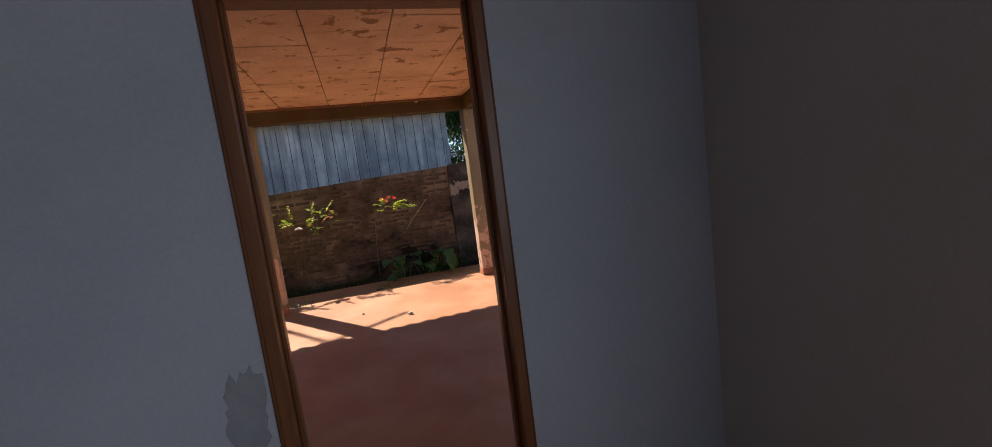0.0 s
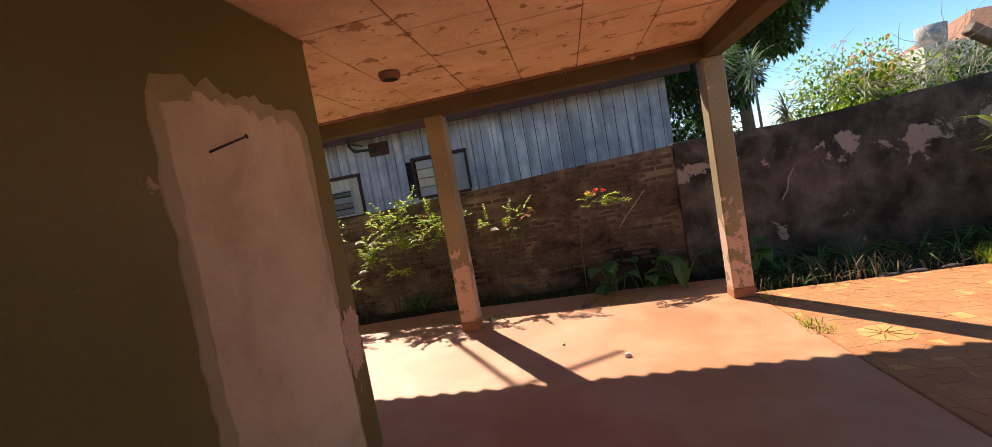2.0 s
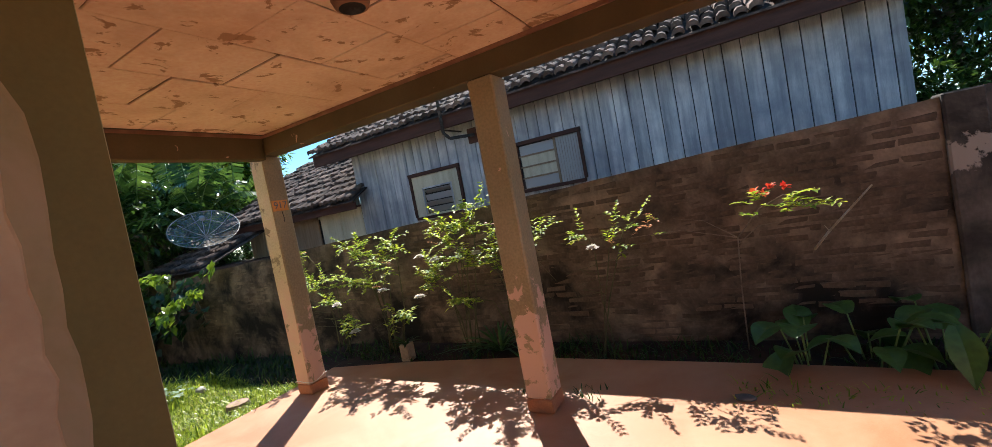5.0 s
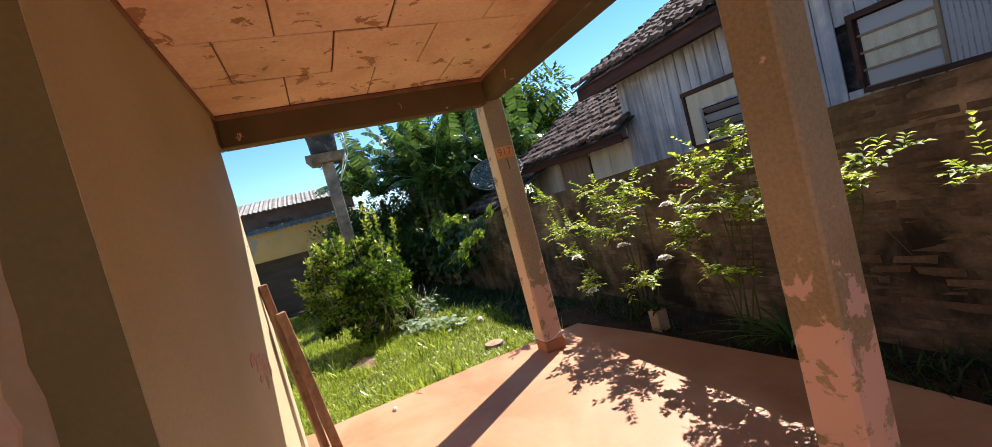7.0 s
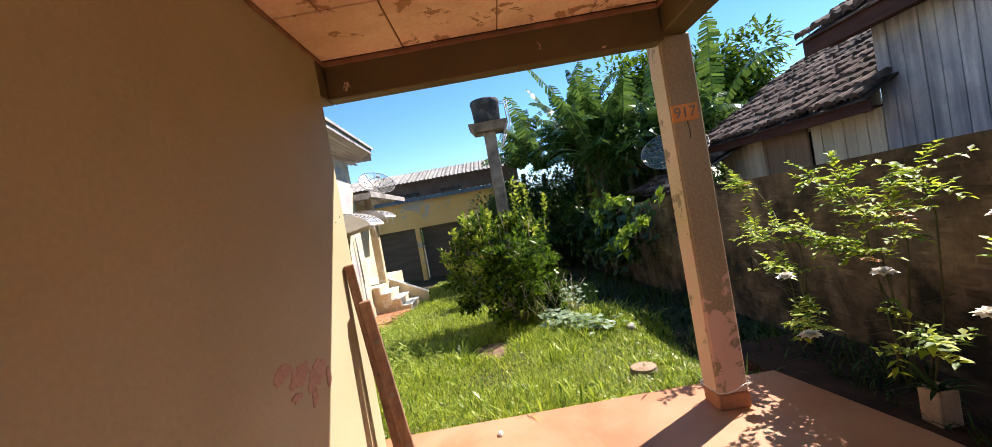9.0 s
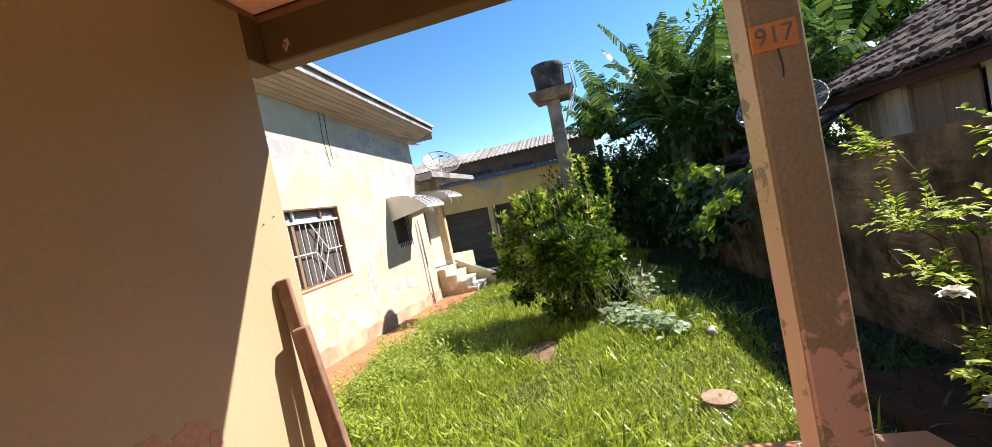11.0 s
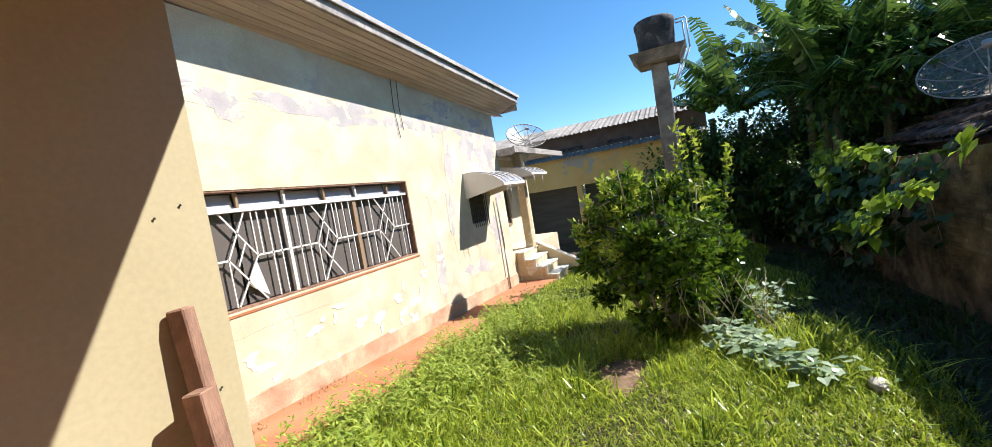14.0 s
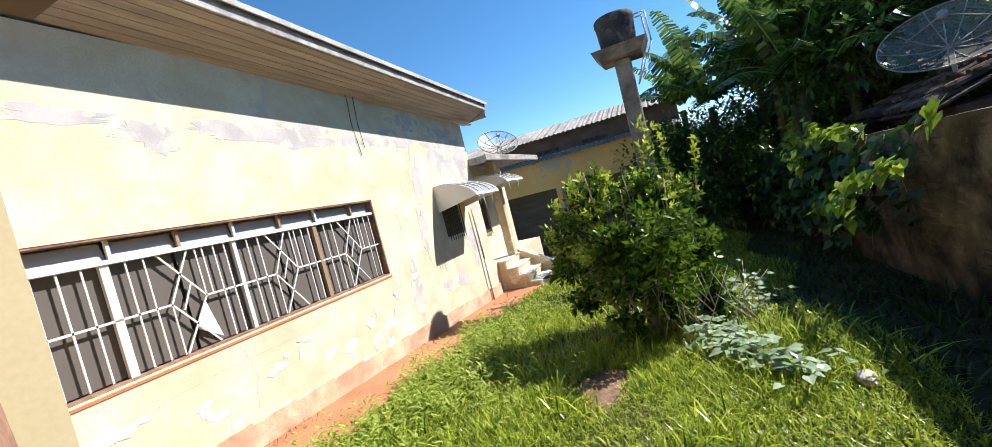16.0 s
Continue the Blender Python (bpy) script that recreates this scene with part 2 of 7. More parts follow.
red_floor = surface("red_cement", (0.39, 0.165, 0.072), (0.47, 0.212, 0.098), 1.1, 0.55, 0.12, 120, dirt_or_shade=((0.54, 0.295, 0.165), 0.58, 1.4), spec=0.4)
red_path = surface("red_path", (0.37, 0.14, 0.065), (0.46, 0.20, 0.10), 2.0, 0.8, 0.15, 80, dirt_or_shade=((0.35, 0.17, 0.10), 0.62, 3.0))
main_paint = surface("yellow_paint", (0.58, 0.53, 0.35), (0.70, 0.66, 0.51), 1.6, 0.75, 0.13, 60,
                     dirt_or_shade=((0.56, 0.43, 0.30), 0.58, 2.2, (0.4, 0.6, 0.11)), peel=((0.56, 0.50, 0.41), 0.66, 1.6, (3.0, -0.5, 0.10)))
block_paint = surface("pale_olive_paint", (0.42, 0.36, 0.21), (0.48, 0.42, 0.26), 1.2, 0.7, 0.08, 60, peel=((0.52, 0.27, 0.20), 0.73, 2.2, (0.5, 0.5, 0.06)))
plinth_paint = surface("red_plinth", (0.50, 0.36, 0.24), (0.60, 0.49, 0.34), 2.2, 0.85, 0.2, 50, dirt_or_shade=((0.36, 0.17, 0.10), 0.58, 2.5))
wood_frame = surface("brown_varnish", (0.15, 0.055, 0.02), (0.22, 0.085, 0.035), 3.0, 0.4, 0.12, 50, stretch=(6, 6, 0.5), spec=0.5)
frame_dull = surface("dull_brown_wood", (0.26, 0.17, 0.10), (0.32, 0.22, 0.14), 3.0, 0.6, 0.12, 50, stretch=(6, 6, 0.5))
old_wood = surface("old_plank", (0.24, 0.135, 0.085), (0.38, 0.225, 0.15), 3.0, 0.75, 0.3, 40, stretch=(8, 8, 0.7), dirt_or_shade=((0.14, 0.075, 0.05), 0.56, 7.0))
# moss stains at random; shade near the wall foot is painted in too
brick_dark = surface("mossy_brick_shaded_foot", (0.16, 0.105, 0.068), (0.37, 0.26, 0.175), 3.0, 0.95, 0.5, 40, dirt_or_shade=((0.022, 0.017, 0.013), 0.53, 1.9, (0.55, 0.35, 0.09)), random_tint=0.12)
mortar_dark = surface("mossy_mortar_shaded_foot", (0.16, 0.112, 0.075), (0.34, 0.245, 0.17), 4.0, 0.95, 0.5, 40, dirt_or_shade=((0.022, 0.017, 0.013), 0.53, 1.9, (0.55, 0.35, 0.09)))
old_render = surface("blackened_render", (0.13, 0.105, 0.085), (0.21, 0.17, 0.14), 2.5, 0.9, 0.4, 35, stretch=(1.6, 1.6, 0.6),
                     dirt_or_shade=((0.032, 0.027, 0.022), 0.475, 2.2), peel=((0.34, 0.275, 0.225), 0.66, 2.6, (1.32, 0.22, 0.15, 0.06)))
white_render = surface("white_render", (0.70, 0.65, 0.55), (0.80, 0.76, 0.67), 3.5, 0.9, 0.35, 35, dirt_or_shade=((0.42, 0.38, 0.32), 0.55, 3.0), peel=((0.30, 0.27, 0.235), 0.60, 1.9, (1.7, -0.6, 0.06)))
soil = surface("red_soil", (0.03, 0.015, 0.010), (0.065, 0.032, 0.02), 4.0, 0.95, 0.5, 30)
turf_soil = surface("turf_soil", (0.030, 0.026, 0.012), (0.065, 0.052, 0.024), 3.0, 0.95, 0.5, 30)
white_fill = surface("white_filler", (0.70, 0.68, 0.60), (0.76, 0.74, 0.66), 8, 0.9, 0.15, 50)
white_metal = surface("white_metal_paint", (0.62, 0.60, 0.57), (0.72, 0.70, 0.67), 10, 0.45, 0.05, 80, peel=((0.35, 0.26, 0.2), 0.70, 25))
grey_plank = surface("weathered_boards", (0.34, 0.34, 0.345), (0.66, 0.645, 0.61), 1.8, 0.85, 0.3, 30, stretch=(7, 7, 0.5), random_tint=0.16, dirt_or_shade=((0.24, 0.24, 0.27), 0.58, 1.2))
cream_plank = surface("cream_boards", (0.56, 0.48, 0.33), (0.68, 0.60, 0.43), 1.6, 0.85, 0.3, 30, stretch=(6, 6, 0.6), random_tint=0.10)
fascia_brown = surface("brown_fascia", (0.055, 0.020, 0.012), (0.09, 0.034, 0.020), 3, 0.7, 0.15, 40, stretch=(0.6, 5, 5))
roof_tile = surface("old_clay_tile", (0.12, 0.08, 0.062), (0.29, 0.195, 0.15), 6, 0.9, 0.4, 40, random_tint=0.5, dirt_or_shade=((0.03, 0.026, 0.024), 0.50, 2.2), spec=0.15)
fibre_cement = surface("fibre_cement", (0.42, 0.40, 0.37), (0.52, 0.49, 0.45), 3, 0.9, 0.2, 50, dirt_or_shade=((0.22, 0.20, 0.18), 0.6, 2))
concrete = surface("stained_concrete", (0.24, 0.20, 0.16), (0.36, 0.31, 0.25), 3, 0.9, 0.3, 40, dirt_or_shade=((0.08, 0.068, 0.058), 0.53, 2.5))
# this near black also colours flat sheets that stand for unlit interiors
tank_dark = surface("dark_tank", (0.028, 0.026, 0.025), (0.055, 0.052, 0.05), 5, 0.8, 0.2, 40, dirt_or_shade=((0.2, 0.18, 0.16), 0.66, 6))
soffit_wood = surface("soffit_boards", (0.36, 0.30, 0.25), (0.50, 0.43, 0.36), 2, 0.85, 0.2, 40, stretch=(0.5, 8, 8), random_tint=0.1)
fascia_grey = surface("grey_fascia", (0.36, 0.33, 0.30), (0.50, 0.46, 0.42), 4, 0.85, 0.25, 40, stretch=(0.6, 6, 6), dirt_or_shade=((0.15, 0.13, 0.12), 0.6, 5))
yellow_back = surface("ochre_wall", (0.66, 0.42, 0.13), (0.76, 0.51, 0.19), 1.0, 0.85, 0.15, 40, peel=((0.46, 0.42, 0.32), 0.60, 1.1))
plaster_cream = surface("ochre_cream_paint", (0.56, 0.42, 0.24), (0.66, 0.53, 0.35), 3.0, 0.85, 0.15, 40, peel=((0.70, 0.64, 0.52), 0.60, 4.0))
dark_door = surface("dark_garage_door", (0.075, 0.065, 0.05), (0.11, 0.095, 0.075), 2, 0.6, 0.2, 30, stretch=(0.6, 0.6, 4))
old_sheet = surface("old_sheet", (0.27, 0.25, 0.225), (0.36, 0.335, 0.30), 3, 0.9, 0.2, 50, dirt_or_shade=((0.15, 0.135, 0.12), 0.58, 1.4))
dish_metal = surface("dull_dish_metal", (0.26, 0.25, 0.23), (0.36, 0.345, 0.32), 8, 0.6, 0.05)
bare_earth = surface("bare_earth", (0.11, 0.065, 0.04), (0.24, 0.15, 0.095), 9, 0.95, 0.4, 40)
dark_brick = surface("dark_brick_wall", (0.11, 0.075, 0.06), (0.16, 0.11, 0.085), 3, 0.95, 0.3, 30)
white_awning = surface("awning_plastic", (0.76, 0.71, 0.65), (0.82, 0.77, 0.71), 4, 0.5, 0.04, 60)
bark = surface("bark", (0.16, 0.12, 0.085), (0.24, 0.19, 0.14), 6, 0.9, 0.5, 40, stretch=(4, 4, 1))
pale_stem = surface("pale_stem", (0.35, 0.30, 0.2), (0.45, 0.38, 0.28), 10, 0.8, 0.2)
green_stem = surface("green_stem", (0.15, 0.22, 0.06), (0.2, 0.28, 0.08), 8, 0.6, 0.1)
dusty_glass = glassy("dusty_glass", (0.40, 0.39, 0.38), 0.3, 0.1)
glass_dark = glassy("window_glass", (0.16, 0.14, 0.125), 0.12, 0.15)
grass_mat = leafy("grass", (0.06, 0.13, 0.008), (0.54, 0.62, 0.06), 0.32, 0.45)
# grass green darkened, the shade below the walls put into the colour
shade_grass_mat = leafy("weed_darkened_for_shade", (0.016, 0.04, 0.008), (0.07, 0.12, 0.02), 0.5, 0.35)
bush_mat = leafy("shrub_leaf", (0.018, 0.055, 0.007), (0.17, 0.27, 0.02), 0.17, 0.32)
young_leaf = leafy("young_leaf", (0.28, 0.38, 0.03), (0.48, 0.52, 0.07), 0.4, 0.45)
rose_leaf = leafy("rose_leaf", (0.10, 0.20, 0.012), (0.54, 0.60, 0.05), 0.55, 0.5)
vine_leaf = leafy("vine_leaf", (0.07, 0.15, 0.014), (0.42, 0.55, 0.05), 0.30, 0.45)
ivy_leaf = leafy("pale_ivy", (0.16, 0.25, 0.12), (0.42, 0.50, 0.34), 0.32, 0.25)
banana_leaf = leafy("banana_leaf", (0.02, 0.055, 0.012), (0.12, 0.20, 0.035), 0.14, 0.40)
# lighter copy of banana_leaf, sun from behind painted into its green
banana_backlit = leafy("banana_backlit_leaf", (0.16, 0.28, 0.03), (0.36, 0.46, 0.06), 0.28, 0.5)
# shaded copy of vine_leaf: wall shade is painted into the green
shaded_vine_leaf = leafy("vine_leaf_darkened", (0.014, 0.04, 0.008), (0.07, 0.13, 0.02), 0.4, 0.3)
banana_stem = surface("banana_stem", (0.07, 0.06, 0.025), (0.13, 0.12, 0.05), 5, 0.8, 0.3, 30, stretch=(4, 4, 0.6))
cane_wood = surface("rose_cane", (0.07, 0.075, 0.03), (0.13, 0.11, 0.055), 8, 0.8, 0.2)
tree_leaf = leafy("tree_leaf", (0.025, 0.06, 0.012), (0.11, 0.20, 0.03), 0.33, 0.28)
dry_leaf = leafy("dry_leaf", (0.26, 0.18, 0.09), (0.45, 0.34, 0.18), 0.8, 0.2)
arum_leaf = leafy("broad_leaf", (0.03, 0.085, 0.018), (0.10, 0.20, 0.04), 0.4, 0.25)
petal_white = leafy("white_petal", (0.80, 0.74, 0.64), (0.86, 0.83, 0.76), 0.6, 0.3)
petal_red = leafy("red_petal", (0.70, 0.04, 0.03), (0.80, 0.16, 0.05), 0.5, 0.3)
red_leaf = leafy("reddish_leaf", (0.40, 0.13, 0.06), (0.60, 0.28, 0.12), 0.5, 0.4)
flower_orange = leafy("orange_flower", (0.75, 0.25, 0.04), (0.85, 0.4, 0.1), 0.5, 0.4)

# ---- ground ----
def make_ground():
    bm = bmesh.new()
    xs = [-300, -60, -30] + [-22 + 0.5 * i for i in range(37)] + [-3.7, 0, 2, 6, 10, 30, 60, 300]
    ys = [-300, -60, -20, -5] + [0.5 * i for i in range(0, 17)] + [12, 20, 60, 300]
    grid = [[bm.verts.new((x, y, ground_z(x, y) + (0.03 * noise.noise((x * 0.9, y * 0.9, 0)) if -22 < x < -4 else 0))) for y in ys] for x in xs]
    for i in range(len(xs) - 1):
        for j in range(len(ys) - 1):
            bm.faces.new((grid[i][j], grid[i + 1][j], grid[i + 1][j + 1], grid[i][j + 1]))
    return solid("ground", bm, turf_soil, "dark earth of the yard under grass", "ground")


make_ground()

# porch slab, with a strip running back to the bed along the boundary wall
bm = bmesh.new()
edge = ((-3.86, 1.62), (2.04, 1.62), (2.04, 6.80), (0.6, 6.88), (-1.5, 6.95), (-2.9, 6.78), (-3.86, 6.60))
hi, lo = [[bm.verts.new((x, y, z)) for x, y in edge] for z in (0.0, -0.3)]
bm.faces.new(hi)
bm.faces.new(lo[::-1])
for i in range(len(edge)):
    j = (i + 1) % len(edge)
    bm.faces.new((hi[i], lo[i], lo[j], hi[j]))
bmesh.ops.bevel(bm, geom=[e for e in bm.edges if all(v.co.z == 0 for v in e.verts)], offset=0.012, segments=1, affect="EDGES")
floor = solid("floor", bm, red_floor, "red painted cement porch floor, dusty and worn", "floor")
bm = bmesh.new()
bx(bm, (-3.0, -3.0, -0.2), (1.69, 1.62, 0.004))
solid("floor_room", bm, red_floor, "red cement floor of the dark room", "floor")
bm = bmesh.new()
bx(bm, (-4.6, 6.62, -0.5), (6.0, 7.5, -0.06))
bx(bm, (2.04, 6.12, -0.3), (6.0, 6.62, -0.06))
solid("ground_bed", bm, soil, "dark red soil bed along the boundary wall", "soil")

# ---- house walls ----
DX0, DX1, DTOP = -0.055, 0.725, 2.10
bm = bmesh.new()
bx(bm, (-3.0, 1.47, 0), (DX0 - 0.04, 1.62, 2.62))
bx(bm, (DX1 + 0.04, 1.47, 0), (2.3, 1.62, 2.62))
bx(bm, (DX0 - 0.04, 1.47, DTOP + 0.04), (DX1 + 0.04, 1.62, 2.62))
solid("wall_front", bm, room_paint, "pale bluish painted plaster wall with a doorway", "wall")
bm = bmesh.new()
bx(bm, (1.69, -0.95, 0), (1.84, 1.47, 2.62))
bx(bm, (1.69, -3.0, 0), (1.84, -2.55, 2.62))
bx(bm, (1.69, -2.55, 0), (1.84, -0.95, 0.9))
bx(bm, (1.69, -2.55, 2.1), (1.84, -0.95, 2.62))
solid("wall_room_side", bm, room_paint_side, "greyish brown painted room wall with a window opening", "wall")
bm = bmesh.new()
bx(bm, (-3.15, -3.0, 0), (-3.0, 1.62, 2.62))
bx(bm, (-3.0, -3.15, 0), (1.79, -3.0, 2.62))
solid("wall_room_back", bm, room_paint, "plain pale room walls", "wall")
bm = bmesh.new()
bx(bm, (-3.15, -3.15, 2.62), (1.79, 1.62, 2.72))
solid("ceiling_room", bm, room_paint, "plain pale room ceiling", "ceiling")


def door_frame():
    t = thing("door_1", (0.34, 1.5, 0), "open doorway with a dark brown varnished timber frame", "door", kind="structure")
    for nm, a, b, mt in (("jamb", (DX0 - 0.04, 1.462, 0), (DX0, 1.60, DTOP + 0.04), wood_frame), ("jamb", (DX1, 1.462, 0), (DX1 + 0.04, 1.60, DTOP + 0.04), wood_frame),
                         ("head", (DX0, 1.462, DTOP), (DX1, 1.60, DTOP + 0.04), wood_frame)):
        bm = bmesh.new()
        bx(bm, a, b, 0.004)
        part(nm, bm, mt, t)
    for x0, x1 in ((DX0 - 0.05, DX0 - 0.038), (DX1 + 0.038, DX1 + 0.045)):
        bm = bmesh.new()
        bx(bm, (x0, 1.46, 0), (x1, 1.47, DTOP + 0.08), 0.005)
        part("trim", bm, wood_frame, t)
    bm = bmesh.new()
    bx(bm, (DX0 - 0.05, 1.46, DTOP + 0.038), (DX1 + 0.045, 1.469, DTOP + 0.08), 0.005)
    part("trim", bm, wood_frame, t)
    for x0, x1 in ((DX0, DX0 + 0.014), (DX1 - 0.014, DX1)):
        bm = bmesh.new()
        bx(bm, (x0, 1.52, 0), (x1, 1.56, DTOP), 0.003)
        part("door_stop", bm, wood_frame, t)


door_frame()

bm = bmesh.new()
bx(bm, (-1.215, 1.62, 0), (-1.065, 3.897, 2.62))
wall_patch = solid("wall_porch_side", bm, porch_paint, "olive brown porch wall with large bare plaster patches", "wall")
bm = bmesh.new()
bx(bm, (-3.24, 3.75, -0.3), (-1.068, 3.9, 2.62))
bm.faces.ensure_lookup_table()
solid("wall_porch_block", bm, block_paint, "pale olive painted porch wall, flaking pink near the foot", "wall")
bm = bmesh.new()
bx(bm, (-3.24, 1.37, -0.6), (-3.09, 3.75, 2.62))
solid("wall_block_return", bm, block_paint, "pale olive return wall towards the yard", "wall")

WX0, WX1, WZ0, WZ1 = -7.84, -3.62, 0.87, 1.98
SX0, SX1, SZ0, SZ1 = -10.55, -9.75, 1.05, 1.75
bm = bmesh.new()
y0, y1 = 1.2, 1.37
bx(bm, (SX1, y0, -0.9), (WX0, y1, 3.60))
bx(bm, (WX1, y0, -0.9), (-3.15, y1, 3.60))
bx(bm, (WX0, y0, -0.9), (WX1, y1, WZ0))
bx(bm, (WX0, y0, WZ1), (WX1, y1, 3.60))
bx(bm, (-11.5, y0, -0.9), (SX0, y1, 3.60))
bx(bm, (SX0, y0, -0.9), (SX1, y1, SZ0))
bx(bm, (SX0, y0, SZ1), (SX1, y1, 3.60))
solid("wall_main", bm, main_paint, "sunlit pale yellow house wall, stained and patched", "wall")
bm = bmesh.new()
bx(bm, (-11.5, -4, -0.9), (-11.35, 1.2, 3.36))
bx(bm, (-11.35, -4, -0.9), (-3.15, -3.85, 3.36))
solid("wall_main_back", bm, main_paint, "plain yellow rear house walls", "wall")
bm = bmesh.new()
bx(bm, (-11.35, -3.85, 3.2), (-3.15, 1.2, 3.3))
solid("ceiling_main", bm, room_paint, "plain ceiling inside the house", "ceiling")
bm = bmesh.new()
for i in range(16):
    xa = -11.5 + i * 8.26 / 16
    xb = xa + 8.26 / 16
    bx(bm, (xa, 1.37, -0.9), (xb, 1.40, ground_z(xa, 0) + 0.30))
solid("plinth", bm, plinth_paint, "flaking reddish plinth along the wall foot", "plinth")
bm = bmesh.new()
for i in range(16):
    xa = -13.5 + i * 10.25 / 16
    xb = xa + 10.25 / 16
    v = bx(bm, (xa, 1.0, -0.9), (xb, 2.2, 0))
    for q in v:
        if q.co.z == 0:
            q.co.z = ground_z(q.co.x, 0) + 0.05
bmesh.ops.remove_doubles(bm, verts=bm.verts, dist=0.0005)
solid("pavement", bm, red_path, "red cement path along the house wall", "path")

# ---- porch: posts, beams, ceiling, roof ----
def porch_post(x, y, group="porch posts"):
    t = thing("porch_post", (x, y, 0), "square olive painted concrete post, paint flaked pink near its foot", "post", group)
    bm = bmesh.new()
    bx(bm, (x - 0.1, y - 0.1, 0.1), (x + 0.1, y + 0.1, 2.4), 0.012)
    part("shaft", bm, post_paint, t)
    bm = bmesh.new()
    bx(bm, (x - 0.103, y - 0.103, 0), (x + 0.103, y + 0.103, 0.1), 0.008)
    part("base", bm, red_path, t, "red painted foot")
    return t


for px in (-3.52, -0.93, 1.92):
    post = porch_post(px, 6.07)
    if px < -3:
        bm = bmesh.new()
        bx(bm, (px - 0.092, 5.966, 0.11), (px + 0.092, 5.97, 2.39), 0.001)
        part("paint_coat", bm, post_cream, post, "pale cream coat flaking to olive and pink")

CZ = 2.58
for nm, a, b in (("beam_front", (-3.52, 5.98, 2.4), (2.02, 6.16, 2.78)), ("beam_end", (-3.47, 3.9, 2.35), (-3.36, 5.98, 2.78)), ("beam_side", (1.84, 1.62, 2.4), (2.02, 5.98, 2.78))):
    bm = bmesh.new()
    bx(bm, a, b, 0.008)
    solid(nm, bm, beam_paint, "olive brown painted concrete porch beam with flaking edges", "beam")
bm = bmesh.new()
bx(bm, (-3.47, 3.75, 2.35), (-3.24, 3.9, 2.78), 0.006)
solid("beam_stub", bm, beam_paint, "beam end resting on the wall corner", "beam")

# ceiling: square panels in staggered columns with dark open seams
bm = bmesh.new()
P, PY = 0.57, 0.575
col = 0
x = -3.34
while x < 1.84:
    xa, xb = max(x + 0.004, -3.36), min(x + P - 0.004, 1.84)
    y = 4.41 - 5 * PY - (0.285 if col % 2 else 0.0)
    while y < 5.98 and xb > xa:
        ya, yb = max(y + 0.004, 1.62), min(y + PY - 0.004, 5.98)
        if xb < -1.1:
            ya = max(ya, 3.9)
        if yb > ya + 0.02 and xb > xa + 0.02:
            dz = rnd.uniform(-0.004, 0.004)
            bx(bm, (xa, ya, CZ + dz), (xb, yb, CZ + 0.012 + dz), 0.003)
        y += PY
    x += P
    col += 1
solid("ceiling", bm, ceiling_paint, "porch ceiling of salmon painted square panels, paint peeling", "ceiling")
bm = bmesh.new()
bx(bm, (-3.4, 1.62, CZ + 0.016), (1.9, 5.98, CZ + 0.05))
solid("ceiling_backing", bm, seam_brown, "dark boards above the ceiling panels", "ceiling")
bm = bmesh.new()
bx(bm, (-3.36, 5.965, CZ - 0.03), (1.84, 5.98, CZ), 0.003)
bx(bm, (-3.36, 3.9, CZ - 0.03), (-3.345, 5.965, CZ), 0.003)
bx(bm, (-3.345, 3.9, CZ - 0.025), (-1.065, 3.913, CZ), 0.003)
solid("trim_ceiling", bm, seam_brown, "dark wooden ceiling cove strip", "trim")


def corrugated(name, x0, x1, y0, z0, y1, z1, pitch, amp, material, label, thick=0.008):
    """A wavy sheet, waves running along y."""
    n = int((x1 - x0) / pitch * 8)
    verts, faces = [], []
    for k in range(2):
        for i in range(n + 1):
            xx = x0 + (x1 - x0) * i / n
            w = amp * math.sin(2 * math.pi * xx / pitch)
            verts += [(xx, y0, z0 + w + k * thick), (xx, y1, z1 + w + k * thick)]
    m = 2 * (n + 1)
    for i in range(n):
        a = 2 * i
        faces += [(a, a + 1, a + 3, a + 2), (m + a, m + a + 2, m + a + 3, m + a + 1), (a, a + 2, m + a + 2, m + a), (a + 1, m + a + 1, m + a + 3, a + 3)]
    faces += [(0, m, m + 1, 1), (2 * n, 2 * n + 1, m + 2 * n + 1, m + 2 * n)]
    me = raw_mesh(name, verts, faces, material)
    return tagged(new(name, me), label, "roof", kind="structure")


corrugated("roof_porch", -3.66, 2.45, 6.72, 2.80, 0.6, 3.35, 0.177, 0.026, fibre_cement, "corrugated fibre cement porch roof")

# ---- eaves of the main house ----
bm = bmesh.new()
v = bx(bm, (-11.75, 1.37, 3.385), (-2.5, 1.89, 3.40))
for q in v:
    q.co.z += 0.042 * (q.co.x + 11.5) + (0.20 if q.co.y > 1.5 else 0)
soffit = solid("soffit", bm, fascia_grey, "weathered board soffit under the eaves", "soffit")
for i in range(7):
    ya, yb = 1.37 + i * 0.075, 1.37 + (i + 1) * 0.075 - 0.006
    bm = bmesh.new()
    v = bx(bm, (-11.75, ya, 3.34 + i * 0.03), (-2.5, yb, 3.355 + i * 0.03), 0)
    for q in v:
        q.co.z += 0.042 * (q.co.x + 11.5) + (0.028 if q.co.y > (ya + yb) / 2 else 0)
    part("soffit_board", bm, soffit_wood, soffit)
bm = bmesh.new()
bx(bm, (-11.85, 1.895, 3.55), (-2.5, 1.925, 3.68), 0.006)
bx(bm, (-11.85, 1.37, 3.40), (-11.82, 1.895, 3.66), 0.004)
for q in bm.verts:
    q.co.z += 0.042 * (q.co.x + 11.5)
solid("fascia", bm, fascia_grey, "weathered grey wooden fascia board", "fascia")
bm = bmesh.new()
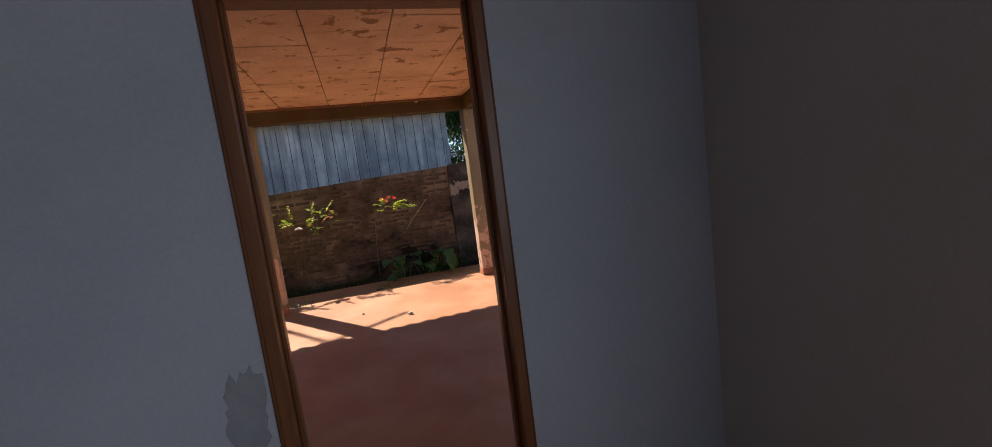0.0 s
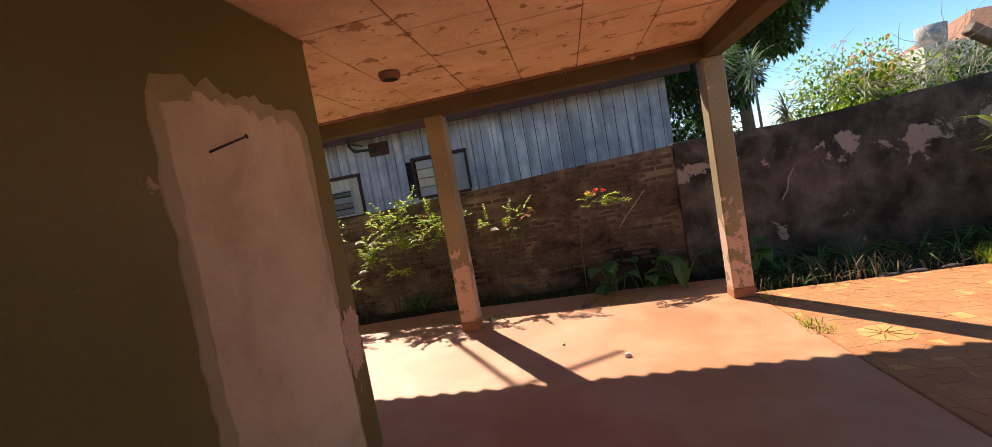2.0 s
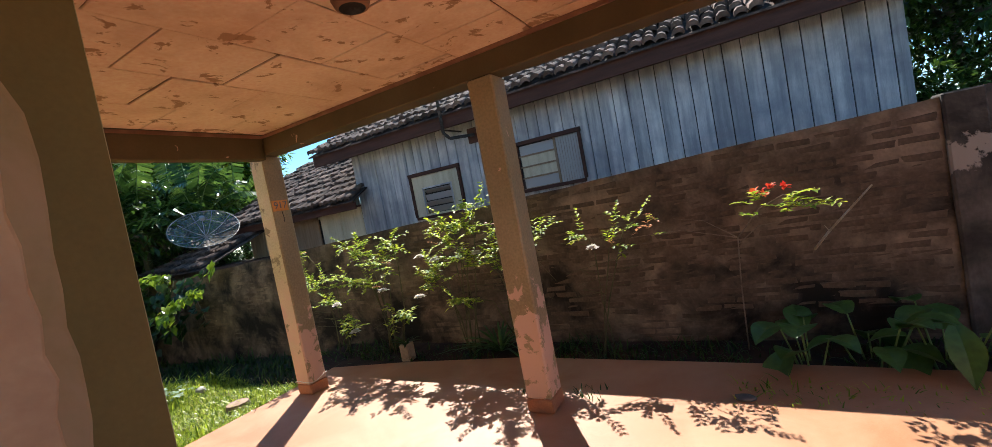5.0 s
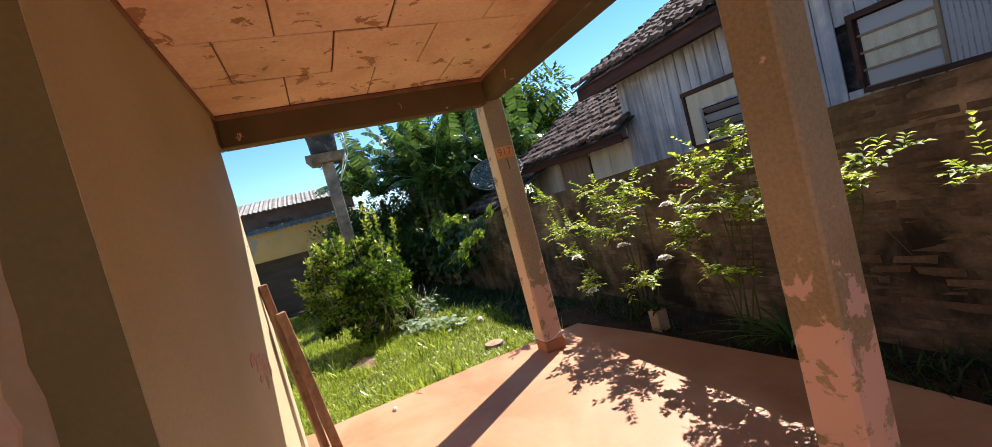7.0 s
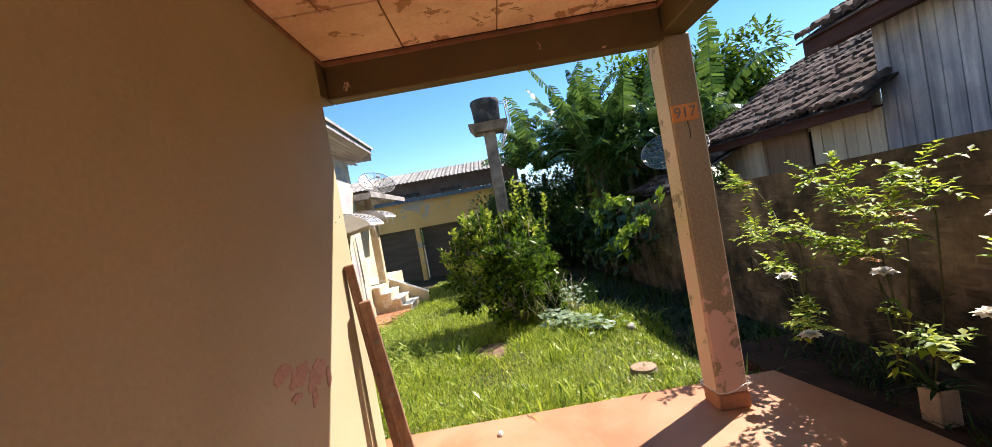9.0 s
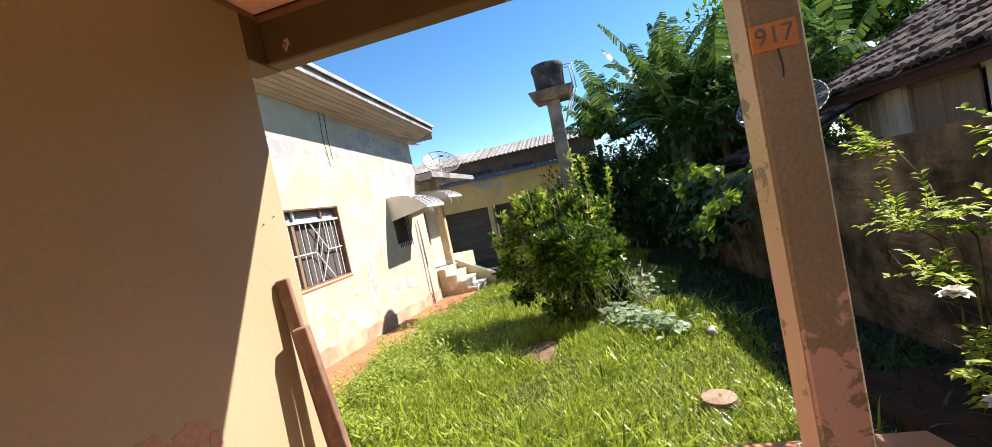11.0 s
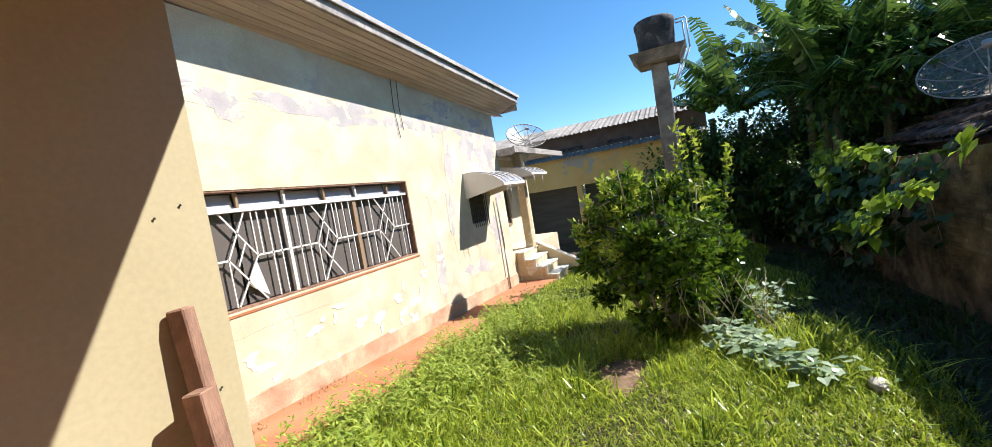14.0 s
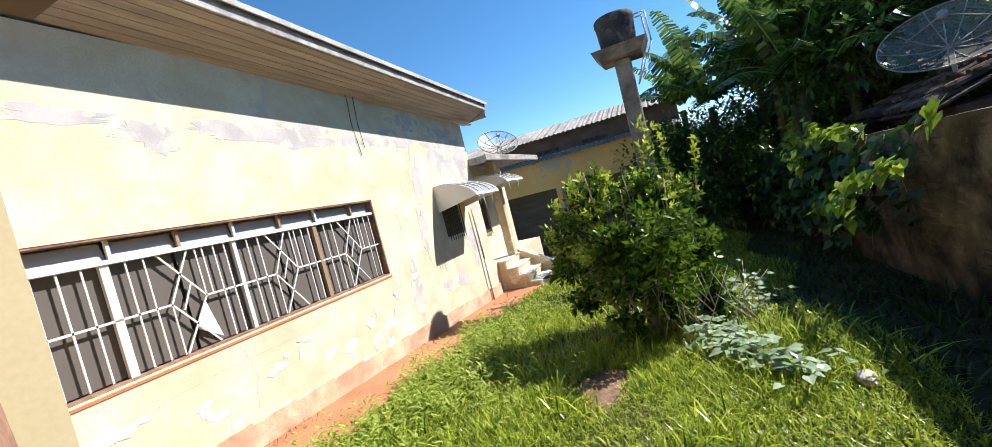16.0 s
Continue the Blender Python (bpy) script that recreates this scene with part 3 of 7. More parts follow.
bx(bm, (-11.9, -4.0, 3.685), (-2.5, 1.95, 3.72), 0.01)
bx(bm, (-11.9, 1.95, 3.66), (-2.5, 1.97, 3.73), 0.006)
for q in bm.verts:
    q.co.z += 0.042 * (q.co.x + 11.5)
solid("roof_main", bm, fibre_cement, "grey sheet roof of the house", "roof")
bm = bmesh.new()
v = bx(bm, (-11.7, 1.5, 3.30), (-10.9, 1.56, 3.32), 0)
solid("trim_loose", bm, soffit_wood, "loose hanging soffit board", "board")


# ---- the large barred window ----
def main_window():
    t = thing("window_1", (-5.7, 1.3, WZ0), "long steel window with white painted bars and dusty dark panes", "window", kind="structure")
    yf = 1.325

    def bar(name, a, b, w=0.009, y=yf, d=0.010, mt=white_metal):
        (xa, za), (xb, zb) = a, b
        bm = bmesh.new()
        ln = math.hypot(xb - xa, zb - za)
        bx(bm, (0, -d / 2, -w / 2), (ln, d / 2, w / 2))
        bm.transform(Matrix.Translation((xa, y, za)) @ Matrix.Rotation(-math.atan2(zb - za, xb - xa), 4, "Y"))
        part(name, bm, mt, t)

    for a, b in (((WX0, WZ0), (WX1, WZ0)), ((WX0, WZ1), (WX1, WZ1)), ((WX0, WZ0), (WX0, WZ1)), ((WX1, WZ0), (WX1, WZ1))):
        bar("window_frame", a, b, 0.036, 1.30, 0.13, old_wood)
    bar("transom", (WX0, 1.79), (WX1, 1.79), 0.035, yf, 0.04)
    vents = [WX0, -7.42, -6.78, -6.25, -5.70, -5.17, -4.66, -4.13, WX1]
    for i, (xa, xb) in enumerate(zip(vents, vents[1:])):
        if i:
            bar("vent_bar", (xa, 1.79), (xa, WZ1 - 0.02), 0.026, 1.31, 0.03, frame_dull if i % 2 else white_metal)
        bm = bmesh.new()
        bx(bm, (xa + 0.014, 1.262, 1.80), (xb - 0.014, 1.267, 1.95))
        bm.transform(Matrix.Translation((0, 1.262, 1.875)) @ Matrix.Rotation(radians(18), 4, "X") @ Matrix.Translation((0, -1.262, -1.875)))
        part("vent_pane", bm, dusty_glass, t)
    stiles = [WX0, -6.71, -5.66, -4.60, WX1]
    for k in range(4):
        u0, wide = stiles[k], stiles[k + 1] - stiles[k]
        pt = lambda u, w: (u0 + wide * (1 - u), WZ0 + 0.03 + w * (1.775 - WZ0 - 0.03))
        if k == 3:
            for i in range(1, 7):
                bar("vertical_bar", pt(i / 7, 0), pt(i / 7, 1), 0.014)
            bar("rail", pt(0, 0.5), pt(1, 0.5), 0.018)
        else:
            for u, lo, hi in ((0.13, 0, 1), (0.25, 0, 1), (0.36, 0, 0.5), (0.80, 0, 1), (0.90, 0, 1), (0.64, 0.5, 1), (0.70, 0.5, 1)):
                bar("vertical_bar", pt(u, lo), pt(u, hi), 0.013)
            bar("rail", pt(0, 0.5), pt(0.36, 0.5), 0.018)
            bar("rail", pt(0.64, 0.5), pt(1, 0.5), 0.018)
            for a, b in (((0.36, 0.5), (0.58, 1)), ((0.34, 1), (0.64, 0.5)), ((0.64, 0.5), (0.38, 0)), ((0.36, 0.5), (0.66, 0)), ((0.44, 0.42), (0.54, 0.66))):
                bar("diagonal_bar", pt(*a), pt(*b), 0.016)
        if k:
            bar("mullion", (u0, WZ0), (u0, 1.79), 0.04 if k == 2 else 0.06, 1.31, 0.04, frame_dull if k == 1 else white_metal)
        for h in range(2):
            bm = bmesh.new()
            bx(bm, (u0 + 0.02 + wide / 2 * h, 1.27, WZ0 + 0.03), (u0 + wide / 2 * (h + 1) - 0.01, 1.275, 1.77))
            part("pane", bm, glass_dark, t)
    # one pane mended with a white triangle
    bm = bmesh.new()
    vs = [bm.verts.new((px, yy, pz)) for yy in (1.305, 1.308) for px, pz in ((-5.26, 1.31), (-5.34, 0.93), (-5.12, 1.08))]
    bm.faces.new(vs[:3])
    bm.faces.new(vs[3:][::-1])
    for i in range(3):
        j = (i + 1) % 3
        bm.faces.new((vs[i], vs[j], vs[3 + j], vs[3 + i]))
    part("patch", bm, white_metal, t, "white triangular patch on a pane")
    bm = bmesh.new()
    bx(bm, (WX0 - 0.02, 1.30, WZ0 - 0.045), (WX1 + 0.02, 1.378, WZ0 - 0.018), 0.004)
    part("window_sill", bm, red_path, t)


main_window()


def small_window():
    t = thing("window_2", (-10.15, 1.3, SZ0), "small barred window in the shade of an awning", "window", kind="structure")
    for a, b in (((SX0, 1.28, SZ0), (SX1, 1.36, SZ0 + 0.03)), ((SX0, 1.28, SZ1 - 0.03), (SX1, 1.36, SZ1)), ((SX0, 1.28, SZ0), (SX0 + 0.03, 1.36, SZ1)), ((SX1 - 0.03, 1.28, SZ0), (SX1, 1.36, SZ1))):
        bm = bmesh.new()
        bx(bm, a, b)
        part("window_frame", bm, white_metal, t)
    for i in range(1, 9):
        bm = bmesh.new()
        xx = SX0 + 0.09 * i
        bx(bm, (xx - 0.006, 1.39, SZ0 - 0.05), (xx + 0.006, 1.402, SZ1 + 0.05))
        part("bar", bm, tank_dark, t)
    bm = bmesh.new()
    bx(bm, (SX0 + 0.03, 1.3, SZ0 + 0.03), (SX1 - 0.03, 1.306, SZ1 - 0.03))
    part("pane", bm, glass_dark, t)


small_window()


def awning(xa, xb, y0, reach, z_top, drop):
    t = thing("awning", ((xa + xb) / 2, y0, z_top), "curved whitish plastic awning fixed to the wall", "awning", "awnings over the openings")
    n = 8
    prof = [(y0 + reach * math.sin(a), z_top - drop * (1 - math.cos(a)) * 1.0) for a in [i / n * 1.25 for i in range(n + 1)]]
    verts, faces = [], []
    for xx in (xa, xb):
        for yy, zz in prof:
            verts += [(xx, yy, zz), (xx, yy, zz - 0.008)]
    m = 2 * (n + 1)
    for i in range(n):
        a = 2 * i
        faces += [(a, a + 2, m + a + 2, m + a), (a + 1, m + a + 1, m + a + 3, a + 3), (a, a + 1, a + 3, a + 2), (m + a, m + a + 2, m + a + 3, m + a + 1)]
    faces += [(0, m, m + 1, 1), (m - 2, m - 1, 2 * m - 1, 2 * m - 2)]
    me = raw_mesh("canopy", verts, faces, glass_smoke)
    part("canopy", me, None, t, "smoky ribbed sheet")
    for xx in (xa - 0.012, xb):
        bm = bmesh.new()
        loop = [(yy, zz) for yy, zz in prof] + [(prof[-1][0], prof[-1][1] - 0.05), (y0, z_top - drop * 1.15)]
        a = [bm.verts.new((xx, yy, zz)) for yy, zz in loop]
        b = [bm.verts.new((xx + 0.012, yy, zz)) for yy, zz in loop]
        bm.faces.new(a[::-1])
        bm.faces.new(b)
        for i in range(len(a)):
            j = (i + 1) % len(a)
            bm.faces.new((a[i], a[j], b[j], b[i]))
        part("side_panel", bm, white_awning, t)
    bm = bmesh.new()
    bx(bm, (xa, prof[-1][0] - 0.02, prof[-1][1] - 0.05), (xb, prof[-1][0] + 0.01, prof[-1][1]))
    part("front_rail", bm, white_awning, t)
    for k in range(4):
        bm = bmesh.new()
        xx = xa + (xb - xa) * (k + 0.5) / 4
        tube(bm, [(xx, yy, zz + 0.01) for yy, zz in prof], 0.012, 0.012, 5)
        part("rib", bm, white_awning, t)
    for k in range(5):
        bm = bmesh.new()
        xx = xa + (xb - xa) * rnd.uniform(0.05, 0.95)
        yy = prof[-1][0]
        tube(bm, [(xx, yy, prof[-1][1] - 0.04), (xx + 0.01, yy + 0.01, prof[-1][1] - 0.12), (xx - 0.01, yy, prof[-1][1] - 0.04 - rnd.uniform(0.12, 0.3))], 0.008, 0.003, 4)
        part("torn_strip", bm, white_awning, t)


glass_smoke = glassy("smoky_sheet", (0.30, 0.29, 0.28), 0.25, 0.3)
awning(-10.75, -9.67, 1.37, 0.85, 2.05, 0.42)
awning(-13.3, -12.1, 0.95, 1.0, 2.2, 0.35)

# ---- rear wing: low roof, column, steps ----
bm = bmesh.new()
bx(bm, (-15.5, -1.0, -0.9), (-11.5, 0.55, 2.5))
bx(bm, (-15.5, 0.55, -0.9), (-11.5, 1.28, 0.14))
solid("wall_wing", bm, main_paint, "stained yellow wall of the low rear wing", "wall")
bm = bmesh.new()
bx(bm, (-15.5, -1.0, 2.5), (-11.5, 1.78, 2.56))
bx(bm, (-15.5, 1.78, 2.44), (-11.45, 1.82, 2.58), 0.005)
bx(bm, (-11.5, 0.95, 2.40), (-11.45, 1.78, 2.56), 0.005)
solid("roof_wing", bm, fascia_grey, "low wing roof edge of weathered boards", "roof")
bm = bmesh.new()
bx(bm, (-12.75, 1.30, 0.10), (-12.55, 1.50, 2.49), 0.012)
solid("column_wing", bm, plaster_cream, "peeling ochre column by the back steps", "column")


def back_steps():
    t = thing("back_steps", (-12.3, 2.0, ground_z(-12, 2)), "pale concrete steps with a zigzag edge and low parapet", "steps")
    z0 = -0.62
    for i in range(4):
        end = 2.25 - 0.25 * i
        bm = bmesh.new()
        bx(bm, (-12.9, 1.28, z0 - 0.05 + 0.19 * i), (-11.86, end - 0.02, z0 + 0.19 * (i + 1) - 0.03), 0.006)
        step = part("step", bm, plaster_cream, t)
        bm = bmesh.new()
        bx(bm, (-12.9, 1.28 if i == 3 else end - 0.29, z0 + 0.19 * (i + 1) - 0.03), (-11.84, end, z0 + 0.19 * (i + 1)), 0.006)
        bx(bm, (-11.862, end - 0.05, z0 + 0.19 * i), (-11.842, end - 0.002, z0 + 0.19 * (i + 1) - 0.03), 0.004)
        part("tread", bm, white_fill, step, "white painted tread and nosing")
    outline = ((1.28, -0.65), (2.5, -0.65), (2.5, -0.36), (1.45, 0.20), (1.28, 0.20))
    bm = bmesh.new()
    a = [bm.verts.new((-12.9, y, z)) for y, z in outline]
    b = [bm.verts.new((-13.02, y, z)) for y, z in outline]
    bm.faces.new(a)
    bm.faces.new(b[::-1])
    for i in range(5):
        j = (i + 1) % 5
        bm.faces.new((a[i], a[j], b[j], b[i]))
    part("parapet", bm, plaster_cream, t)
    bm = bmesh.new()
    v = bx(bm, (-13.04, 1.45, 0.205), (-12.88, 2.52, 0.235))
    for q in v:
        q.co.z -= (q.co.y - 1.45) * 0.533
    part("coping", bm, white_fill, t, "white painted coping")


back_steps()


def wing_opening():
    t = thing("window_3", (-12.6, 0.56, 0.9), "unglazed opening under the low wing roof, its shade a dark sheet", "window", kind="structure")
    # near-black sheet on the wall, painting the shade inside the opening
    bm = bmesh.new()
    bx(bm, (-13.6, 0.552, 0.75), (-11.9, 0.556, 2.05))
    part("interior_shade_sheet", bm, tank_dark, t)
    for a, b in (((-13.66, 0.55, 0.69), (-11.84, 0.60, 0.75)), ((-13.66, 0.55, 2.05), (-11.84, 0.60, 2.11)), ((-13.66, 0.55, 0.75), (-13.6, 0.60, 2.05)), ((-11.9, 0.55, 0.75), (-11.84, 0.60, 2.05))):
        bm = bmesh.new()
        bx(bm, a, b, 0.004)
        part("window_frame", bm, frame_dull, t)


wing_opening()

# ---- back building ----
BX = -18.5


def back_building():
    t = thing("back_building", (BX, 2, -0.9), "ochre rear building with dark doors and a corrugated roof", "building")
    gz = -1.0
    bm = bmesh.new()
    bx(bm, (BX - 0.2, -4.0, 1.45), (BX, 6, 2.6))
    part("wall", bm, yellow_back, t)
    for yy in (-0.95, 1.5, 3.9):
        bm = bmesh.new()
        bx(bm, (BX - 0.2, yy - 0.1, gz), (BX + 0.02, yy + 0.1, 1.45), 0.01)
        part("pillar", bm, yellow_back, t)
    for ya, yb in ((-3.0, -1.05), (-0.85, 1.4), (1.6, 3.8), (4.0, 6.0)):
        bm = bmesh.new()
        bx(bm, (BX - 0.6, ya, gz), (BX - 0.5, yb, 1.45))
        leaf = part("door", bm, dark_door, t, "dark closed door in shade")
        for k in range(7):
            bm = bmesh.new()
            bx(bm, (BX - 0.5, ya, gz + 0.2 + k * 0.33), (BX - 0.485, yb, gz + 0.24 + k * 0.33))
            part("batten", bm, dark_door, leaf)
    bm = bmesh.new()
    bx(bm, (BX - 0.5, -4.0, 2.75), (BX - 0.3, 6, 3.42))
    part("upper_wall", bm, dark_brick, t, "dark upper wall of old brick")
    for ya in (0.9, 2.7):
        bm = bmesh.new()
        bx(bm, (BX - 0.31, ya, 2.80), (BX - 0.27, ya + 0.9, 2.92))
        part("vent", bm, tank_dark, t)
    for nm, x0, x1, za, zb in (("lower_roof", BX + 0.25, BX - 0.4, 2.55, 2.75), ("roof", BX + 0.1, BX - 2, 3.36, 3.98)):
        n = 12 * 12
        verts, faces = [], []
        for i in range(n + 1):
            yy = -4 + 10 * i / n
            w = 0.03 * math.sin(2 * math.pi * yy / 0.177)
            verts += [(x0, yy, za + w), (x1, yy, zb + w), (x0, yy, za + w - 0.012), (x1, yy, zb + w - 0.012)]
        for i in range(n):
            a = 4 * i
            faces += [(a, a + 1, a + 5, a + 4), (a + 2, a + 6, a + 7, a + 3), (a, a + 4, a + 6, a + 2)]
        part(nm, raw_mesh(nm, verts, faces, old_sheet), None, t, "grey corrugated sheets")


back_building()


# ---- water tank on its pillar ----
def water_tank():
    x, y = -11.0, 4.98
    t = thing("water_tank_tower", (x, y, ground_z(x, y)), "dark round water tank on a stained concrete pillar", "water tank")
    bm = bmesh.new()
    bx(bm, (x - 0.14, y - 0.14, -0.8), (x + 0.14, y + 0.14, 3.40), 0.02)
    part("pillar", bm, concrete, t)
    bm = bmesh.new()
    v = bx(bm, (x - 0.46, y - 0.46, 3.40), (x + 0.46, y + 0.46, 3.58), 0)
    for q in v:
        if q.co.z < 3.45:
            q.co.x += (x - q.co.x) * 0.25
            q.co.y += (y - q.co.y) * 0.25
    part("slab", bm, concrete, t)
    bm = bmesh.new()
    lathe(bm, [(0, 3.58), (0.30, 3.58), (0.315, 3.70), (0.33, 4.02), (0.345, 4.05), (0.345, 4.13), (0.32, 4.16), (0, 4.2)], (x, y, 0))
    part("tank", bm, tank_dark, t)
    for k in range(2):
        bm = bmesh.new()
        o = 0.06 * k
        tube(bm, [(x, y + 0.35, 4.08 - o), (x, y + 0.52 - o, 4.08 - o), (x, y + 0.53 - o, 3.55), (x, y + 0.40 - o, 3.3), (x, y + 0.18, 2.9)], 0.014, 0.014, 6)
        part("pipe", bm, white_metal, t)


water_tank()

# ---- boundary wall ----
def wall_top(x):
    return 1.60 + 0.043 * x if x < 1.9 else 1.70 + 0.065 * max(0.0, x - 3.2)


def sloped_wall(name, x0, x1, y0, y1, material, label, zlow=-0.9, dz=0.0):
    bm = bmesh.new()
    n = max(2, int((x1 - x0) / 0.35))
    top = [[bm.verts.new((x0 + (x1 - x0) * i / n, y, wall_top(x0 + (x1 - x0) * i / n) + dz + 0.012 * noise.noise((i * 0.9, y, 3)))) for i in range(n + 1)] for y in (y0, y1)]
    low = [[bm.verts.new((x0 + (x1 - x0) * i / n, y, zlow)) for i in range(n + 1)] for y in (y0, y1)]
    for i in range(n):
        bm.faces.new((top[0][i], top[0][i + 1], top[1][i + 1], top[1][i]))
        bm.faces.new((low[0][i], low[0][i + 1], top[0][i + 1], top[0][i]))
        bm.faces.new((low[1][i], top[1][i], top[1][i + 1], low[1][i + 1]))
    bm.faces.new((low[0][0], top[0][0], top[1][0], low[1][0]))
    bm.faces.new((low[0][n], low[1][n], top[1][n], top[0][n]))
    return solid(name, bm, material, label, "wall")


wall_brick = sloped_wall("wall_boundary_brick", -22, 1.8, 7.5, 7.64, mortar_dark, "low boundary wall of dark mossy brick, foot painted darker for shade")
sloped_wall("wall_boundary_render", 2.02, 6.05, 7.49, 7.64, old_render, "boundary wall of blackened peeling render")
bm = bmesh.new()
bx(bm, (1.8, 7.46, -0.3), (2.02, 7.66, 1.70), 0.012)
solid("pilaster", bm, old_render, "rendered pilaster joining two stretches of wall", "pilaster")
bm = bmesh.new()
bx(bm, (6.0, 6.22, -0.2), (6.16, 7.49, 1.96), 0.01)
bx(bm, (6.0, -4, -0.2), (6.16, 4.2, 1.96), 0.01)
solid("wall_side", bm, white_render, "sunlit whitish side wall with grey stains", "wall")


# ---- neighbour's wooden house ----
def tile_mesh():
    """A clay barrel tile lying along +y, 0.40 long."""
    verts, faces = [], []
    n = 5
    for j, (yy, r, lift) in enumerate(((0.0, 0.088, 0.03), (0.40, 0.066, 0.0))):
        for i in range(n + 1):
            a = math.pi * i / n
            verts.append((-math.cos(a) * r, yy, math.sin(a) * r * 1.0 + lift))
    for i in range(n):
        faces.append((i, i + 1, n + 2 + i, n + 1 + i))
    k = len(verts)
    for i in range(n + 1):
        a = math.pi * i / n
        verts.append((-math.cos(a) * 0.070, 0.0, math.sin(a) * 0.07 * 0.6 + 0.004))
    for i in range(n):
        faces.append((i, k + i, k + i + 1, i + 1))
    return raw_mesh("roof_tile", verts, faces, roof_tile)


TILE = tile_mesh()


def tiled_roof(owner, name, x0, x1, y0, z0, y1, z1, n_parts):
    """Rows of tiles on a slope that rises towards +y; the lowest rows are single pieces."""
    slope = math.atan2(z1 - z0, y1 - y0)
    length = math.hypot(z1 - z0, y1 - y0)
    rows, cols = int(length / 0.34), int((x1 - x0) / 0.19)
    bm = bmesh.new()
    v = bx(bm, (x0, y0, z0 - 0.05), (x1, y1, z0 - 0.02))
    for q in v:
        if q.co.y > (y0 + y1) / 2:
            q.co.z += z1 - z0
    deck = part(name, bm, roof_tile, owner)
    base = [tuple(v.co) for v in TILE.vertices]
    poly = [tuple(p.vertices) for p in TILE.polygons]
    verts, faces, made = [], [], 0
    for r in range(rows):
        for c in range(cols):
            s = r * 0.34
            m = (Matrix.Translation((x0 + 0.1 + 0.19 * c + rnd.uniform(-0.02, 0.02), y0 + s * math.cos(slope) + rnd.uniform(-0.04, 0.04), z0 + s * math.sin(slope) + rnd.uniform(-0.012, 0.026)))
                 @ Matrix.Rotation(slope, 4, "X") @ Matrix.Rotation(rnd.uniform(-0.09, 0.09), 4, "Z"))
            if made < n_parts:
                made += 1
                ob = new("roof_tile", TILE)
                ob.parent = deck
                ob.matrix_parent_inverse = owner.matrix_basis.inverted() @ Matrix.Identity(4)
                ob.matrix_parent_inverse = Matrix.Identity(4)
                ob.matrix_basis = m
            else:
                k = len(verts)
                verts += [tuple(m @ Vector(b)) for b in base]
                faces += [tuple(i + k for i in p) for p in poly]
    if verts:
        tagged(part("upper_tiles", raw_mesh("upper_tiles", verts, faces, roof_tile), None, owner), kind="stuff")


def boards(owner, x0, x1, y, z0, z1, material, gaps=()):
    """Vertical boards with open seams; gaps are openings (xa, xb, za, zb)."""
    x = x0
    while x < x1 - 0.02:
        w = min(rnd.uniform(0.20, 0.24), x1 - x)
        spans = [(z0, z1)]
        for xa, xb, za, zb in gaps:
            if x + w > xa + 0.02 and x < xb - 0.02:
                spans = [(z0, za), (zb, z1)]
        for a, b in spans:
            d = rnd.uniform(-0.006, 0.006)
            bm = bmesh.new()
            bx(bm, (x + 0.006, y + d, a), (x + w - 0.006, y + 0.03 + d, b), 0.004)
            part("board", bm, material, owner)
        x += w


def window_rim(owner, xa, xb, za, zb, y):
    w = part("window", None_mesh(), None, owner)
    bm = bmesh.new()
    for a, b in (((xa - 0.02, y - 0.05, za - 0.06), (xb + 0.02, y + 0.03, za)), ((xa - 0.06, y - 0.055, zb), (xb + 0.06, y + 0.03, zb + 0.07)),
                 ((xa - 0.05, y - 0.05, za), (xa, y + 0.03, zb)), ((xb, y - 0.05, za), (xb + 0.05, y + 0.03, zb))):
        bx(bm, a, b, 0.004)
    part("window_frame", bm, fascia_brown, w)
    # near-black sheet behind the panes paints the unlit interior
    bm = bmesh.new()
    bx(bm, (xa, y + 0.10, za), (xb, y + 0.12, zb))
    part("unlit_room_sheet", bm, tank_dark, w)
    return w


def panel_window(owner, xa, xb, za, zb, y):
    """A cream boarded window with a small louvred opening, some of its glass slats hanging loose."""
    w = window_rim(owner, xa, xb, za, zb, y)
    ia, ib, ja, jb = xa + 0.27, xb - 0.22, za + 0.04, zb - 0.28
    for a, b in (((xa, za), (ia, zb)), ((ib, za), (xb, zb)), ((ia, jb), (ib, zb)), ((ia, za), (ib, ja))):
        bm = bmesh.new()
        bx(bm, (a[0], y - 0.01, a[1]), (b[0], y + 0.015, b[1]), 0.003)
        part("panel", bm, cream_plank, w)
    bm = bmesh.new()
    for a, b in (((ia - 0.03, ja), (ia, jb + 0.03)), ((ib, ja), (ib + 0.03, jb + 0.03)), ((ia, jb), (ib, jb + 0.03))):
        bx(bm, (a[0], y - 0.03, a[1]), (b[0], y - 0.011, b[1]), 0.002)
    part("sash", bm, grey_plank, w)
    for i, tilt in enumerate((35, 48, 20, 60)):
        bm = bmesh.new()
        bx(bm, (ia, -0.004, -0.065), (ib, 0.004, 0.065))
        bm.transform(Matrix.Translation((0, y + 0.03, ja + 0.07 + 0.13 * i)) @ Matrix.Rotation(radians(tilt), 4, "X"))
        part("slat", bm, dusty_glass, w)


